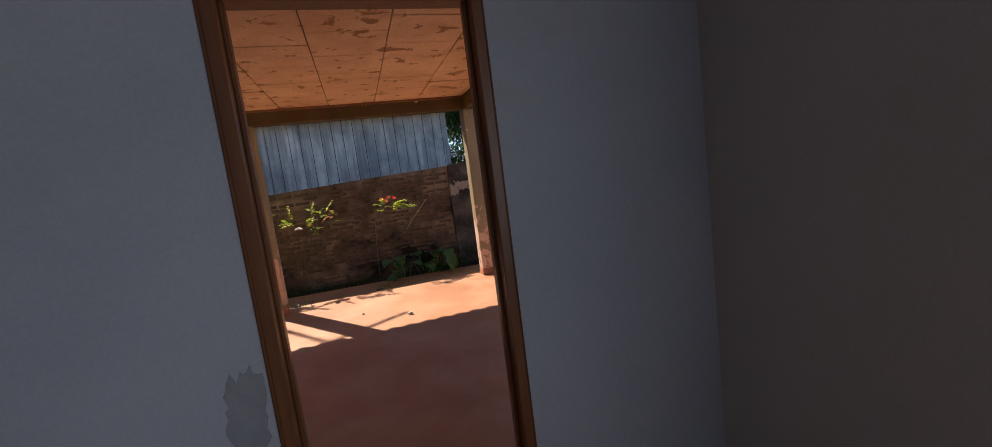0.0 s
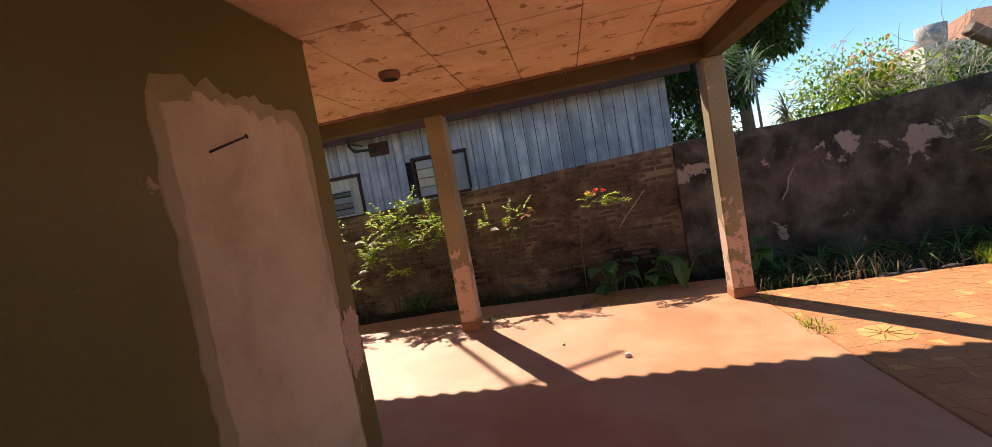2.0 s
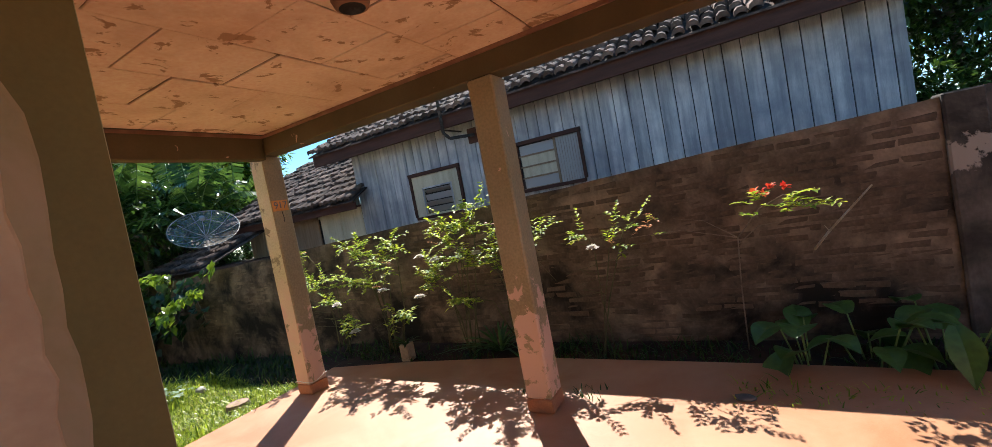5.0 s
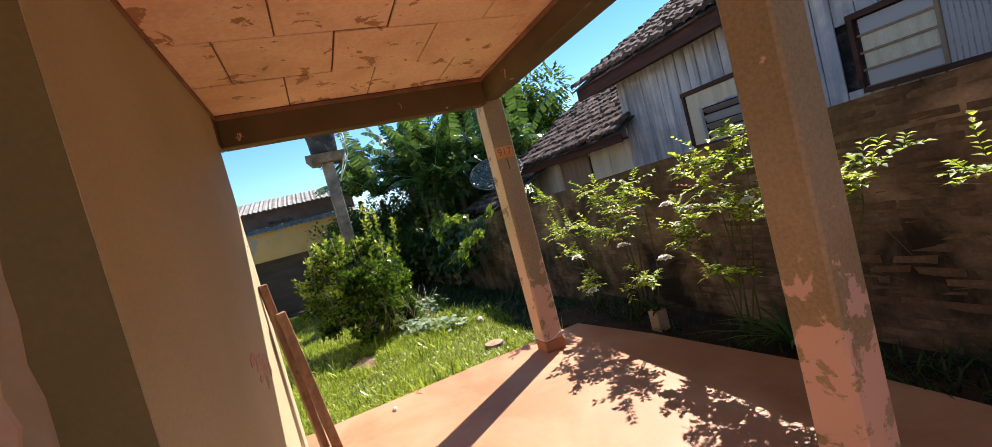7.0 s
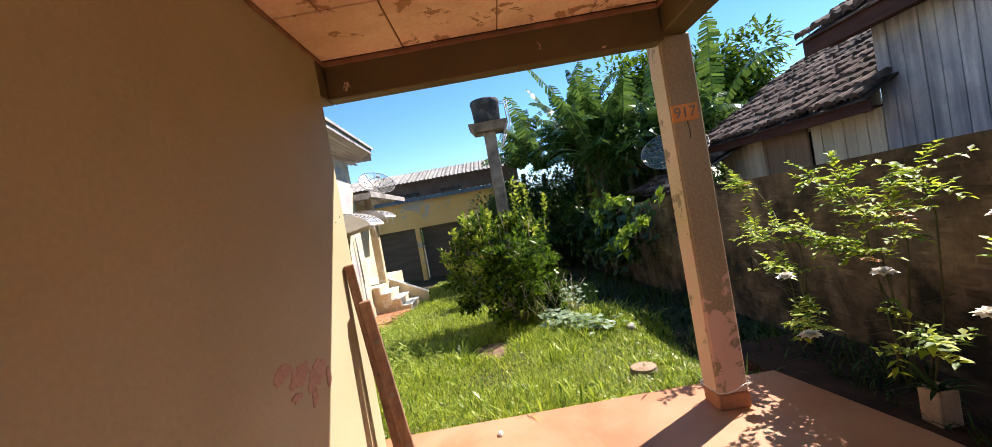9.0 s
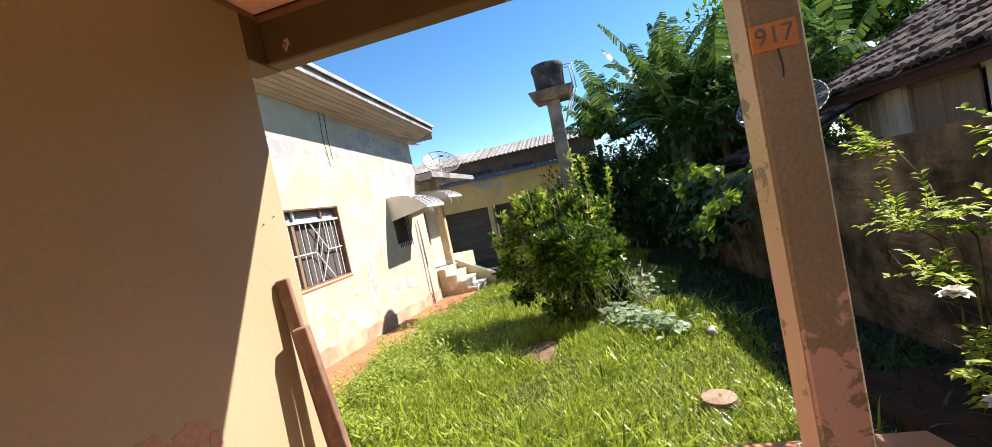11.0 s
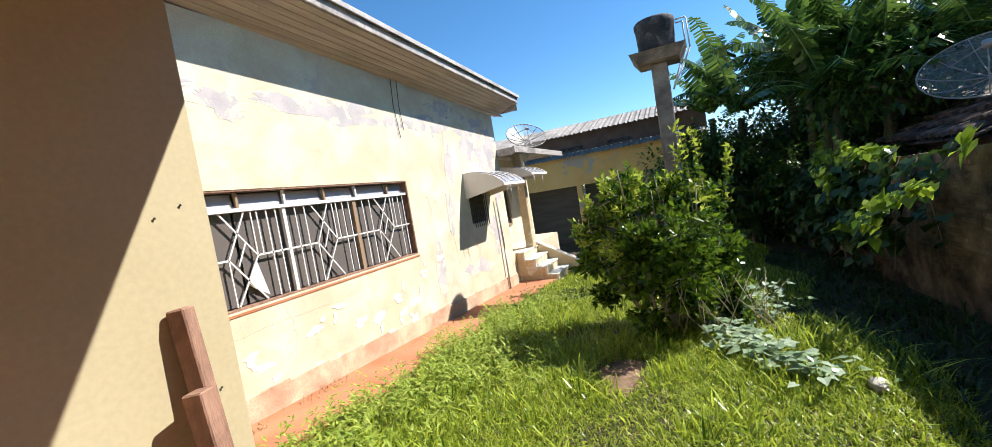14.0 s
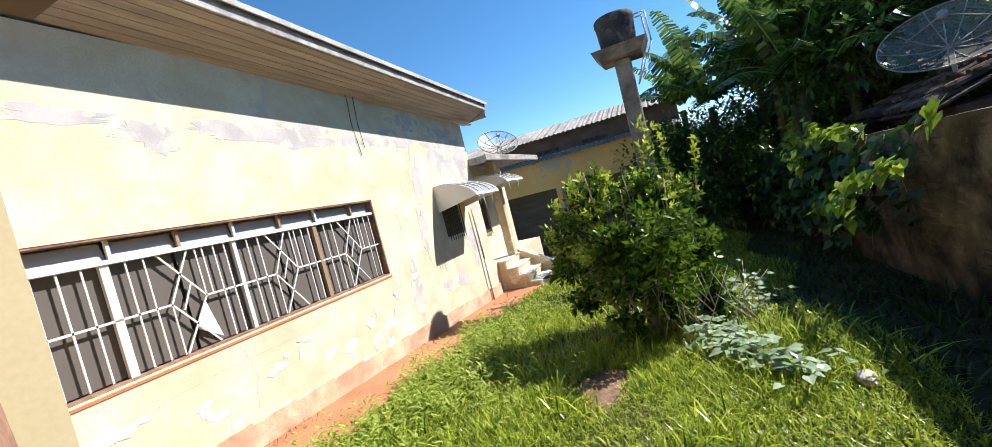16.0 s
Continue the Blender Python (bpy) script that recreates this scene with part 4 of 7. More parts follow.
def pane_window(owner, xa, xb, za, zb, y):
    """A window of long dusty panes with a narrow meshed leaf beside them."""
    w = window_rim(owner, xa, xb, za, zb, y)
    xm = xa + 0.62 * (xb - xa)
    for i in range(4):
        z0, z1 = za + (zb - za) * i / 4, za + (zb - za) * (i + 1) / 4
        bm = bmesh.new()
        bx(bm, (xa + 0.03, y + 0.01, z0 + 0.014), (xm - 0.02, y + 0.016, z1 - 0.014))
        part("pane", bm, cream_plank if i in (1, 2) else dusty_glass, w)
        bm = bmesh.new()
        bx(bm, (xa, y - 0.01, z0 - 0.014), (xm, y + 0.02, z0 + 0.014), 0.002)
        part("glazing_bar", bm, frame_dull, w)
    bm = bmesh.new()
    bx(bm, (xm - 0.02, y - 0.015, za), (xm + 0.02, y + 0.022, zb), 0.002)
    part("mullion", bm, frame_dull, w)
    bm = bmesh.new()
    bx(bm, (xm + 0.02, y + 0.01, za), (xb, y + 0.016, zb))
    leaf = part("mesh_leaf", bm, dusty_glass, w)
    for i in range(1, 9):
        bm = bmesh.new()
        xx = xm + 0.02 + (xb - xm - 0.02) * i / 9
        bx(bm, (xx - 0.004, y + 0.002, za), (xx + 0.004, y + 0.009, zb))
        part("wire", bm, fascia_grey, w)


def None_mesh():
    return bpy.data.meshes.new("window")


def wooden_house():
    t = thing("wooden_house", (-2, 11, 0), "neighbouring wooden house with weathered grey boards and clay tile roof", "house")
    y = 10.5
    gaps = [(-5.32, -4.15, 1.52, 2.36), (-2.80, -1.66, 1.66, 2.45)]
    boards(t, -6.9, 2.55, y, 0.3, 3.35, grey_plank, gaps)
    panel_window(t, -5.32, -4.15, 1.52, 2.36, y)
    pane_window(t, -2.80, -1.66, 1.66, 2.45, y)
    # backing coloured near black, so shade in the board seams is painted
    bm = bmesh.new()
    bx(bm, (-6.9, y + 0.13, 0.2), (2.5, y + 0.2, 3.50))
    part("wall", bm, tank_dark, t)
    bm = bmesh.new()
    bx(bm, (2.48, y, 0.2), (2.55, 15, 3.4))
    part("side_wall", bm, grey_plank, t)
    bm = bmesh.new()
    bx(bm, (-6.9, y, 0.2), (-6.83, 15, 3.4))
    part("side_wall", bm, grey_plank, t)
    bm = bmesh.new()
    bx(bm, (-7.55, 10.0, 3.04), (2.9, 10.04, 3.275), 0.006)
    bx(bm, (-7.55, 10.045, 3.2), (2.9, 10.06, 3.30))
    part("fascia", bm, fascia_brown, t)
    bm = bmesh.new()
    bx(bm, (-7.55, 10.06, 3.14), (2.9, 10.5, 3.17))
    part("soffit", bm, fascia_brown, t)
    tiled_roof(t, "roof", -7.6, 3.0, 9.93, 3.30, 13.6, 5.1, 290)
    bm = bmesh.new()
    bx(bm, (-3.75, 10.44, 2.72), (-3.3, 10.5, 3.0), 0.01)
    part("meter_box", bm, fascia_brown, t)
    # the low annexe
    # its backing wall is near black too, painted shade behind the boards
    bx_annex = bmesh.new()
    bx(bx_annex, (-11.3, y + 0.1, 0.0), (-6.9, y + 0.2, 2.1))
    part("annexe_wall", bx_annex, tank_dark, t)
    boards(t, -11.3, -6.92, y, 0.2, 2.38, cream_plank, [(-9.6, -8.45, 1.2, 1.93)])
    bm = bmesh.new()
    bx(bm, (-9.58, y - 0.012, 1.2), (-9.03, y + 0.012, 1.93), 0.004)
    bx(bm, (-9.02, y - 0.012, 1.2), (-8.47, y + 0.012, 1.93), 0.004)
    part("shutter", bm, frame_dull, t, "closed brown shutter")
    bm = bmesh.new()
    bx(bm, (-9.66, y - 0.04, 1.2), (-9.58, y, 1.98), 0.003)
    bx(bm, (-8.47, y - 0.04, 1.2), (-8.39, y, 1.98), 0.003)
    bx(bm, (-9.66, y - 0.04, 1.93), (-8.39, y, 2.0), 0.003)
    part("shutter_frame", bm, frame_dull, t)
    bm = bmesh.new()
    bx(bm, (-11.9, 10.05, 1.96), (-6.6, 10.09, 2.12), 0.006)
    bx(bm, (-11.9, 10.09, 2.02), (-6.9, 10.5, 2.05))
    part("annexe_fascia", bm, fascia_brown, t)
    tiled_roof(t, "annexe_roof", -12.0, -6.6, 9.98, 2.16, 13.4, 4.0, 200)


wooden_house()


def electric_mast():
    x, y = -3.93, 10.02
    t = thing("electric_mast", (x, y, 2.9), "thin dark steel supply mast with a side arm on the eaves", "mast")
    bm = bmesh.new()
    tube(bm, [(x + 0.35, y + 0.4, 2.86), (x + 0.05, y, 2.84), (x, y - 0.1, 2.95), (x, y - 0.1, 6.9)], 0.03, 0.03, 8)
    part("pole", bm, tank_dark, t)
    bm = bmesh.new()
    rod(bm, (x, y - 0.1, 6.88), (-3.09, 10.4, 6.88), 0.028)
    part("arm", bm, tank_dark, t)
    bm = bmesh.new()
    rod(bm, (x, y - 0.1, 3.0), (x + 0.02, y + 0.48, 3.0), 0.015)
    part("clamp", bm, tank_dark, t)


electric_mast()

# ---- plants ----
def grass_patch(name, area, count, h0, h1, material, label, seed, width=0.006, keep=None, clump=0.0, zf=ground_z):
    """Many bent blades as one mesh; area is (x0, x1, y0, y1)."""
    rg = np.random.default_rng(seed)
    x = rg.uniform(area[0], area[1], count)
    y = rg.uniform(area[2], area[3], count)
    if clump:
        cx = np.sin(x * 5.1 + 1.3 * np.sin(y * 3.7)) * np.cos(y * 4.3 + np.sin(x * 2.9))
        ok = rg.uniform(-1.0, 1.0, count) < cx + clump
        x, y = x[ok], y[ok]
    if keep is not None:
        ok = np.array([keep(a, b) for a, b in zip(x, y)])
        x, y = x[ok], y[ok]
    n = len(x)
    z = np.array([zf(a, b) for a, b in zip(x, y)]) - 0.015
    lush = 0.75 + 0.35 * np.sin(x * 1.9 + 2 * np.sin(y * 1.3)) * np.cos(y * 2.1)
    h = rg.uniform(h0, h1, n) * lush
    a = rg.uniform(0, 2 * math.pi, n)
    bend = rg.uniform(0.25, 1.25, n)
    w = width * rg.uniform(0.7, 1.4, n)
    dx, dy = np.cos(a), np.sin(a)
    verts = np.zeros((n, 7, 3))
    for i, s in enumerate((0.0, 0.45, 0.8)):
        fx = x + dx * bend * h * s * s * 0.9
        fy = y + dy * bend * h * s * s * 0.9
        fz = z + h * (s - 0.35 * bend * s * s)
        ww = w * (1.0, 0.9, 0.6)[i]
        verts[:, 2 * i] = np.stack([fx - dy * ww, fy + dx * ww, fz], 1)
        verts[:, 2 * i + 1] = np.stack([fx + dy * ww, fy - dx * ww, fz], 1)
    verts[:, 6] = np.stack([x + dx * bend * h * 0.95, y + dy * bend * h * 0.95, z + h * (1 - 0.38 * bend)], 1)
    base = np.arange(n)[:, None] * 7
    quads = np.concatenate([base + np.array([[0, 1, 3, 2]]), base + np.array([[2, 3, 5, 4]])]).tolist()
    tris = (base + np.array([[4, 5, 6]])).tolist()
    me = raw_mesh(name, verts.reshape(-1, 3).tolist(), quads + tris, material)
    return tagged(new(name, me), label, "grass", kind="stuff")


def yard_keep(x, y):
    if y < 2.25 + 0.12 * math.sin(x * 3) or y > 6.5 + 0.15 * math.sin(x * 1.7):
        return False
    if (x + 6.28) ** 2 / 0.12 + (y - 4.43) ** 2 / 0.06 < 1 + 0.5 * math.sin(9 * x + 5 * y):
        return False
    return True


grass_patch("grass_near", (-7.4, -3.9, 2.1, 7.0), 105000, 0.04, 0.18, grass_mat, "lush sunlit green grass of the yard", 1, 0.0042, yard_keep)
grass_patch("grass_far", (-16.5, -7.4, 2.1, 7.4), 60000, 0.06, 0.22, grass_mat, "green grass further down the yard", 2, 0.0065, yard_keep)
grass_patch("grass_dry", (-8.5, -3.9, 2.3, 6.6), 7000, 0.05, 0.14, dry_leaf, "dry straw mixed in the grass", 3, 0.004)
grass_patch("weeds_bed", (-4.2, 1.8, 6.92, 7.4), 2600, 0.05, 0.22, shade_grass_mat, "weeds at the wall foot, green darkened for shade", 4, 0.006, clump=-0.1, zf=lambda x, y: -0.06)
grass_patch("weeds_shade", (-13.0, -3.95, 6.4, 7.45), 2600, 0.08, 0.30, shade_grass_mat, "weeds under the boundary wall, green darkened for shade", 14, 0.009)
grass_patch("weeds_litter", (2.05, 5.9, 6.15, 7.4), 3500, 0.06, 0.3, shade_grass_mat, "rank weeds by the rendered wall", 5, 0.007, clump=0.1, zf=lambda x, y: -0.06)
grass_patch("grass_tuft_gate", (4.0, 5.9, 5.75, 6.5), 5500, 0.12, 0.36, grass_mat, "thick sunlit grass tuft by the side wall", 6, 0.005,
            keep=lambda x, y: (x - 5.0) ** 2 / 0.9 + (y - 6.15) ** 2 / 0.10 < 1 + 0.3 * math.sin(9 * x), zf=lambda x, y: 0.0)
grass_patch("weeds_joint", (1.98, 2.16, 4.2, 6.1), 420, 0.03, 0.12, grass_mat, "small weeds in the joint between floor and paving", 7, 0.004,
            keep=lambda x, y: math.sin(y * 6.5) > 0.35 or y > 5.75, zf=lambda x, y: 0.0)
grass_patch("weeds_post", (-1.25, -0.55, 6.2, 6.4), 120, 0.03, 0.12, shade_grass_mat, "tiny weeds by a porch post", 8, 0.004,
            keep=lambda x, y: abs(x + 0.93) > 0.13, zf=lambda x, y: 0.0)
grass_patch("weeds_edge", (0.3, 1.9, 6.25, 6.6), 380, 0.04, 0.15, grass_mat, "weeds along the floor edge", 9, 0.005, zf=lambda x, y: -0.02)
grass_patch("debris_path", (-8.2, -4.5, 1.42, 1.62), 900, 0.02, 0.09, dry_leaf, "dead weeds along the wall foot", 10, 0.004, clump=-0.2, zf=lambda x, y: ground_z(x, y) + 0.05)


grass_patch("straw_litter", (2.1, 4.3, 6.15, 7.0), 420, 0.10, 0.34, dry_leaf, "dry straw and cut stalks by the wall", 15, 0.006, zf=lambda x, y: -0.05)


def leafy_sprays(lv, bm, start, direction, length, leaf_len, leaf_w, n, r=rnd, sag=0.25, stem=0.004, pairs=True):
    """A curving twig with leaves along it."""
    d = Vector(direction).normalized()
    p = Vector(start)
    pts = [p.copy()]
    k = 5
    for i in range(k):
        d = (d + ball_dir(r) * 0.22 - Vector((0, 0, sag / k))).normalized()
        p = p + d * length / k
        pts.append(p.copy())
    if bm is not None:
        tube(bm, pts, stem, stem * 0.4, 4)
    for i in range(n):
        s = (i + 0.8) / n * k
        a = min(int(s), k - 1)
        q = pts[a].lerp(pts[a + 1], min(1.0, s - a))
        ax = (pts[a + 1] - pts[a]).normalized()
        side = ax.cross(Vector((0, 0, 1)))
        if side.length < 0.1:
            side = Vector((1, 0, 0))
        side.normalize()
        for sg in (1, -1) if pairs else (r.choice((1, -1)),):
            dd = ax * 0.5 + side * sg * 0.8 + Vector((0, 0, r.uniform(-0.1, 0.35))) + ball_dir(r) * 0.25
            lv.add(q, dd, (0, 0, 1), leaf_len * r.uniform(0.7, 1.2), leaf_w * r.uniform(0.8, 1.2), 0.12)
    return pts


def rose_bush(x, tips, blooms, seed, sprays):
    """Arching canes, each ending in flat sprays of leaflets; white blooms among them."""
    y, z0 = 7.2, -0.06
    t = thing("rose_bush", (x, y, z0), "straggling rose bush with white blooms against the wall", "rose bush", "roses along the boundary wall")
    r = random.Random(seed)
    lv, reds, bm = Leaves(), Leaves(), bmesh.new()
    for tip in tips:
        top = Vector(tip)
        base = Vector((x + r.uniform(-0.12, 0.12), y + r.uniform(-0.08, 0.08), z0 - 0.02))
        mid = base.lerp(top, 0.6) + Vector((0, 0.1, 0.12 + 0.12 * top.z))
        pts = [base, base.lerp(mid, 0.5) + ball_dir(r) * 0.05, mid, mid.lerp(top, 0.5) + ball_dir(r) * 0.03 + Vector((0, 0, 0.04)), top]
        tube(bm, pts, 0.008, 0.003, 5)
        side = r.choice((-1, 1))
        for k in range(sprays):
            s = r.uniform(0.45, 1.0) if k < 7 else r.uniform(0.1, 0.5)
            q = pts[2].lerp(pts[3], s * 2) if s < 0.5 else pts[3].lerp(pts[4], s * 2 - 1)
            d = Vector((r.uniform(-1, 1) + 0.3 * side, r.uniform(-0.8, 0.3), r.uniform(0.0, 0.35)))
            e = leafy_sprays(lv, bm, q, d, r.uniform(0.12, 0.26), 0.060, 0.034, r.randint(4, 7), r, 0.18, 0.0022)
            if r.random() < 0.5:
                leafy_sprays(lv, bm, e[3], ball_dir(r) + Vector((0, -0.3, 0.3)), r.uniform(0.08, 0.15), 0.055, 0.032, 4, r, 0.1, 0.002)
        e = leafy_sprays(lv, bm, top, (top.x - mid.x, -0.1, 0.25), 0.22, 0.052, 0.028, 7, r, 0.1, 0.002)
        if r.random() < 0.3:
            leafy_sprays(reds, bm, mid.lerp(top, 0.8), (r.uniform(-1, 1), -0.4, 0.2), 0.16, 0.045, 0.022, 5, r, 0.2, 0.002)
        for k in range(2):
            c = pts[1].lerp(pts[3], r.random())
            tube(bm, [c, c + Vector((r.uniform(-0.25, 0.25), r.uniform(-0.2, 0), 0.06)), c + Vector((r.uniform(-0.5, 0.5), r.uniform(-0.3, 0), r.uniform(-0.1, 0.15)))], 0.003, 0.0015, 4)
    tagged(part("branching", bm, cane_wood, t), kind="stuff")
    part("foliage", lv.mesh("foliage", rose_leaf), None, t)
    if reds.v:
        tagged(part("young_shoots", reds.mesh("young_shoots", red_leaf), None, t, "reddish new leaves"), kind="stuff")
    for bloom in blooms:
        c = Vector(bloom) + Vector((0, -0.05, 0))
        f = Leaves()
        for ring, (nn, ln, up) in enumerate(((9, 0.070, 0.15), (8, 0.060, 0.7), (7, 0.048, 1.5), (5, 0.034, 3.0))):
            for i in range(nn):
                aa = 2 * math.pi * (i + 0.4 * ring) / nn
                f.add(c, (math.cos(aa), math.sin(aa) - 0.35 * up, up), (0, 0, 1), ln * r.uniform(0.85, 1.1), ln * 0.95, 0.15)
        part("bloom", f.mesh("bloom", petal_white), None, t, "cream white rose bloom")


ROSES = [
    (-4.3, [(-4.61, 6.98, 1.39), (-4.44, 6.96, 0.94), (-3.29, 6.55, 0.47), (-3.9, 6.73, 0.72), (-4.21, 6.98, 0.97)], [(-3.66, 6.72, 0.71)]),
    (-3.4, [(-3.65, 6.98, 1.33), (-3.29, 6.89, 0.87), (-2.64, 6.55, 0.53), (-3.69, 6.95, 0.93), (-2.94, 6.98, 1.35), (-3.16, 6.98, 1.13), (-3.47, 6.98, 1.29)], [(-3.25, 6.55, 0.45), (-3.02, 6.83, 0.81)]),
    (-2.3, [(-2.19, 6.98, 1.45), (-1.76, 6.98, 1.57), (-2.44, 6.87, 0.85), (-1.95, 6.98, 1.37), (-2.26, 6.98, 1.27), (-2.1, 6.98, 1.06), (-2.47, 6.98, 0.97)], [(-2.55, 6.98, 1.11), (-2.45, 6.75, 0.73), (-2.35, 6.98, 1.06)]),
    (-1.6, [(-1.66, 6.98, 1.14), (-1.52, 6.98, 1.37), (-1.93, 6.65, 0.66), (-1.42, 6.98, 1.1), (-1.15, 6.98, 1.18), (-1.84, 6.98, 0.97)], [(-1.83, 6.98, 1.07)]),
    (-0.75, [(-0.73, 6.98, 1.13), (-0.47, 6.98, 1.03), (-0.26, 6.98, 1.18)], [(-0.65, 6.98, 0.99)]),
]
for i, (rx, tips, blooms) in enumerate(ROSES):
    rose_bush(rx, tips, blooms, 900 + i, 9 if i < 4 else 2)


def red_flower_plant():
    t = thing("climbing_flower", (0.45, 7.3, -0.06), "thin climbing plant with a red flower head by the wall", "flower")
    r = random.Random(77)
    bm, lv, fl, sh = bmesh.new(), Leaves(), Leaves(), Leaves()
    tube(bm, [(0.4, 7.3, -0.06), (0.42, 7.27, 0.5), (0.45, 7.2, 0.9), (0.62, 7.1, 1.12), (0.78, 7.08, 1.2), (1.1, 7.1, 1.05)], 0.006, 0.003, 6)
    for k, (a, b) in enumerate((((0.45, 7.2, 0.9), (0.0, 7.2, 1.12)), ((0.45, 7.2, 0.9), (-0.35, 7.1, 1.02)), ((0.45, 7.2, 0.85), (0.75, 7.1, 1.0)))):
        a, b = Vector(a), Vector(b)
        tube(bm, [a, a.lerp(b, 0.5) + Vector((0, 0, 0.06)), b], 0.005, 0.002, 5)
    for k in range(16):
        q = Vector((r.uniform(0.55, 1.1), r.uniform(7.0, 7.18), r.uniform(1.06, 1.22)))
        leafy_sprays(lv, bm, q, (r.uniform(-1, 1), -0.4, 0.15), 0.14, 0.065, 0.034, 4, r, 0.15, 0.002)
    for c in ((0.60, 7.05, 1.25), (0.70, 7.03, 1.27), (0.80, 7.04, 1.26), (0.66, 7.0, 1.22)):
        for i in range(14):
            fl.add(Vector(c) + ball_dir(r) * 0.015, ball_dir(r) + Vector((0, -0.3, 0.5)), (0, 0, 1), 0.045, 0.03)
    for k in range(7):
        q = Vector((r.uniform(-0.45, 0.1), 7.12, r.uniform(0.98, 1.2)))
        leafy_sprays(sh if k % 2 else lv, bm, q, (r.uniform(-1, 1), -0.3, 0.2), 0.15, 0.05, 0.026, 4, r, 0.1, 0.002)
    part("stem", bm, bark, t)
    part("foliage", lv.mesh("foliage", rose_leaf), None, t)
    part("flower_head", fl.mesh("flower_head", petal_red), None, t, "red and orange flower head")
    part("young_shoots", sh.mesh("young_shoots", red_leaf), None, t, "rusty young leaves")


red_flower_plant()


def bare_stick(pts, label):
    t = thing("dry_branch", pts[0], label, "branch")
    bm = bmesh.new()
    tube(bm, pts, 0.010, 0.006, 6)
    for i in range(1, len(pts) - 1):
        p = Vector(pts[i])
        rod(bm, p, p + Vector((0.03 * (-1) ** i, -0.02, 0.05)), 0.005, 0.002, 5)
    part("stem", bm, pale_stem, t)


bare_stick([(0.96, 7.44, 0.70), (1.06, 7.36, 0.85), (1.19, 7.32, 1.0), (1.33, 7.29, 1.16)], "pale dry branch leaning on the brick wall")
bare_stick([(3.02, 7.46, 0.74), (3.09, 7.45, 0.86), (3.12, 7.46, 1.0), (3.2, 7.47, 1.12)], "thin dry root hanging on the rendered wall")


def broad_leaf(lv_v, lv_f, base, tip, width, fold, n=7):
    """One large leaf blade as a curved strip with a midrib."""
    base, tip = Vector(base), Vector(tip)
    ax = tip - base
    side = ax.cross(Vector((0, 0, 1)))
    if side.length < 1e-3:
        side = Vector((1, 0, 0))
    side.normalize()
    nrm = side.cross(ax).normalized()
    k = len(lv_v)
    for i in range(n + 1):
        s = i / n
        w = width * (math.sin(math.pi * min(1, s * 0.86 + 0.1)) ** 0.8) * (1 - s ** 6)
        c = base + ax * s + nrm * math.sin(math.pi * s) * ax.length * 0.10 - Vector((0, 0, 1)) * s * s * ax.length * 0.12
        lv_v += [c - side * w / 2 + nrm * w * fold, c, c + side * w / 2 + nrm * w * fold]
    for i in range(n):
        a = k + 3 * i
        lv_f += [(a, a + 1, a + 4, a + 3), (a + 1, a + 2, a + 5, a + 4)]


def arum_plant(x, y, n, seed, size):
    t = thing("broad_leaf_plant", (x, y, -0.06), "low plant with large pointed dark green leaves", "plant", "broad leaf plants by the floor edge")
    r = random.Random(seed)
    for i in range(n):
        stems = bmesh.new()
        a = r.uniform(0, 2 * math.pi)
        h = r.uniform(0.15, 0.42) * size
        o = Vector((x + 0.10 * math.cos(a), y + 0.10 * math.sin(a), -0.06))
        b = o + Vector((math.cos(a) * h * 0.4, math.sin(a) * h * 0.4, h))
        tp = b + Vector((math.cos(a) * 0.24 * size, math.sin(a) * 0.24 * size, r.uniform(-0.28, 0.16)))
        tube(stems, [o, o.lerp(b, 0.5), b], 0.008, 0.005, 5)
        v, f = [], []
        broad_leaf(v, f, b, tp, r.uniform(0.15, 0.23) * size, 0.12)
        part("leaf", raw_mesh("leaf", v, f, arum_leaf), None, t)
        part("stalk", stems, green_stem, t)


arum_plant(0.78, 6.98, 8, 3, 1.0)
arum_plant(1.15, 7.02, 10, 4, 0.95)
arum_plant(1.52, 7.02, 9, 5, 0.9)
arum_plant(2.3, 6.95, 8, 6, 0.95)


def strap_plant(name, x, y, z, n, ln, mat, label, seed, group=""):
    t = thing(name, (x, y, z), label, "plant", group)
    r = random.Random(seed)
    lv = Leaves()
    for i in range(n):
        a = r.uniform(0, 2 * math.pi)
        e = r.uniform(0.5, 1.4)
        lv.blade((x + r.uniform(-0.03, 0.03), y, z), (math.cos(a), math.sin(a), e * 1.3), ln * r.uniform(0.6, 1.1), 0.028, r.uniform(0.5, 1.0))
    part("leaves", lv.mesh("leaves", mat), None, t)


strap_plant("strap_leaf_plant", -1.9, 7.15, -0.02, 46, 0.62, arum_leaf, "dark strap-leaved clump in the shade of the wall", 1)
for i, lx in enumerate((2.6, 3.0, 3.45, 3.9, 4.4, 4.85)):
    strap_plant("cut_leaf_heap", lx, 6.65 + 0.12 * (i % 3), -0.05, 26, 0.62, arum_leaf, "heap of long cut green leaves on the ground", 20 + i, "cut leaves by the wall")


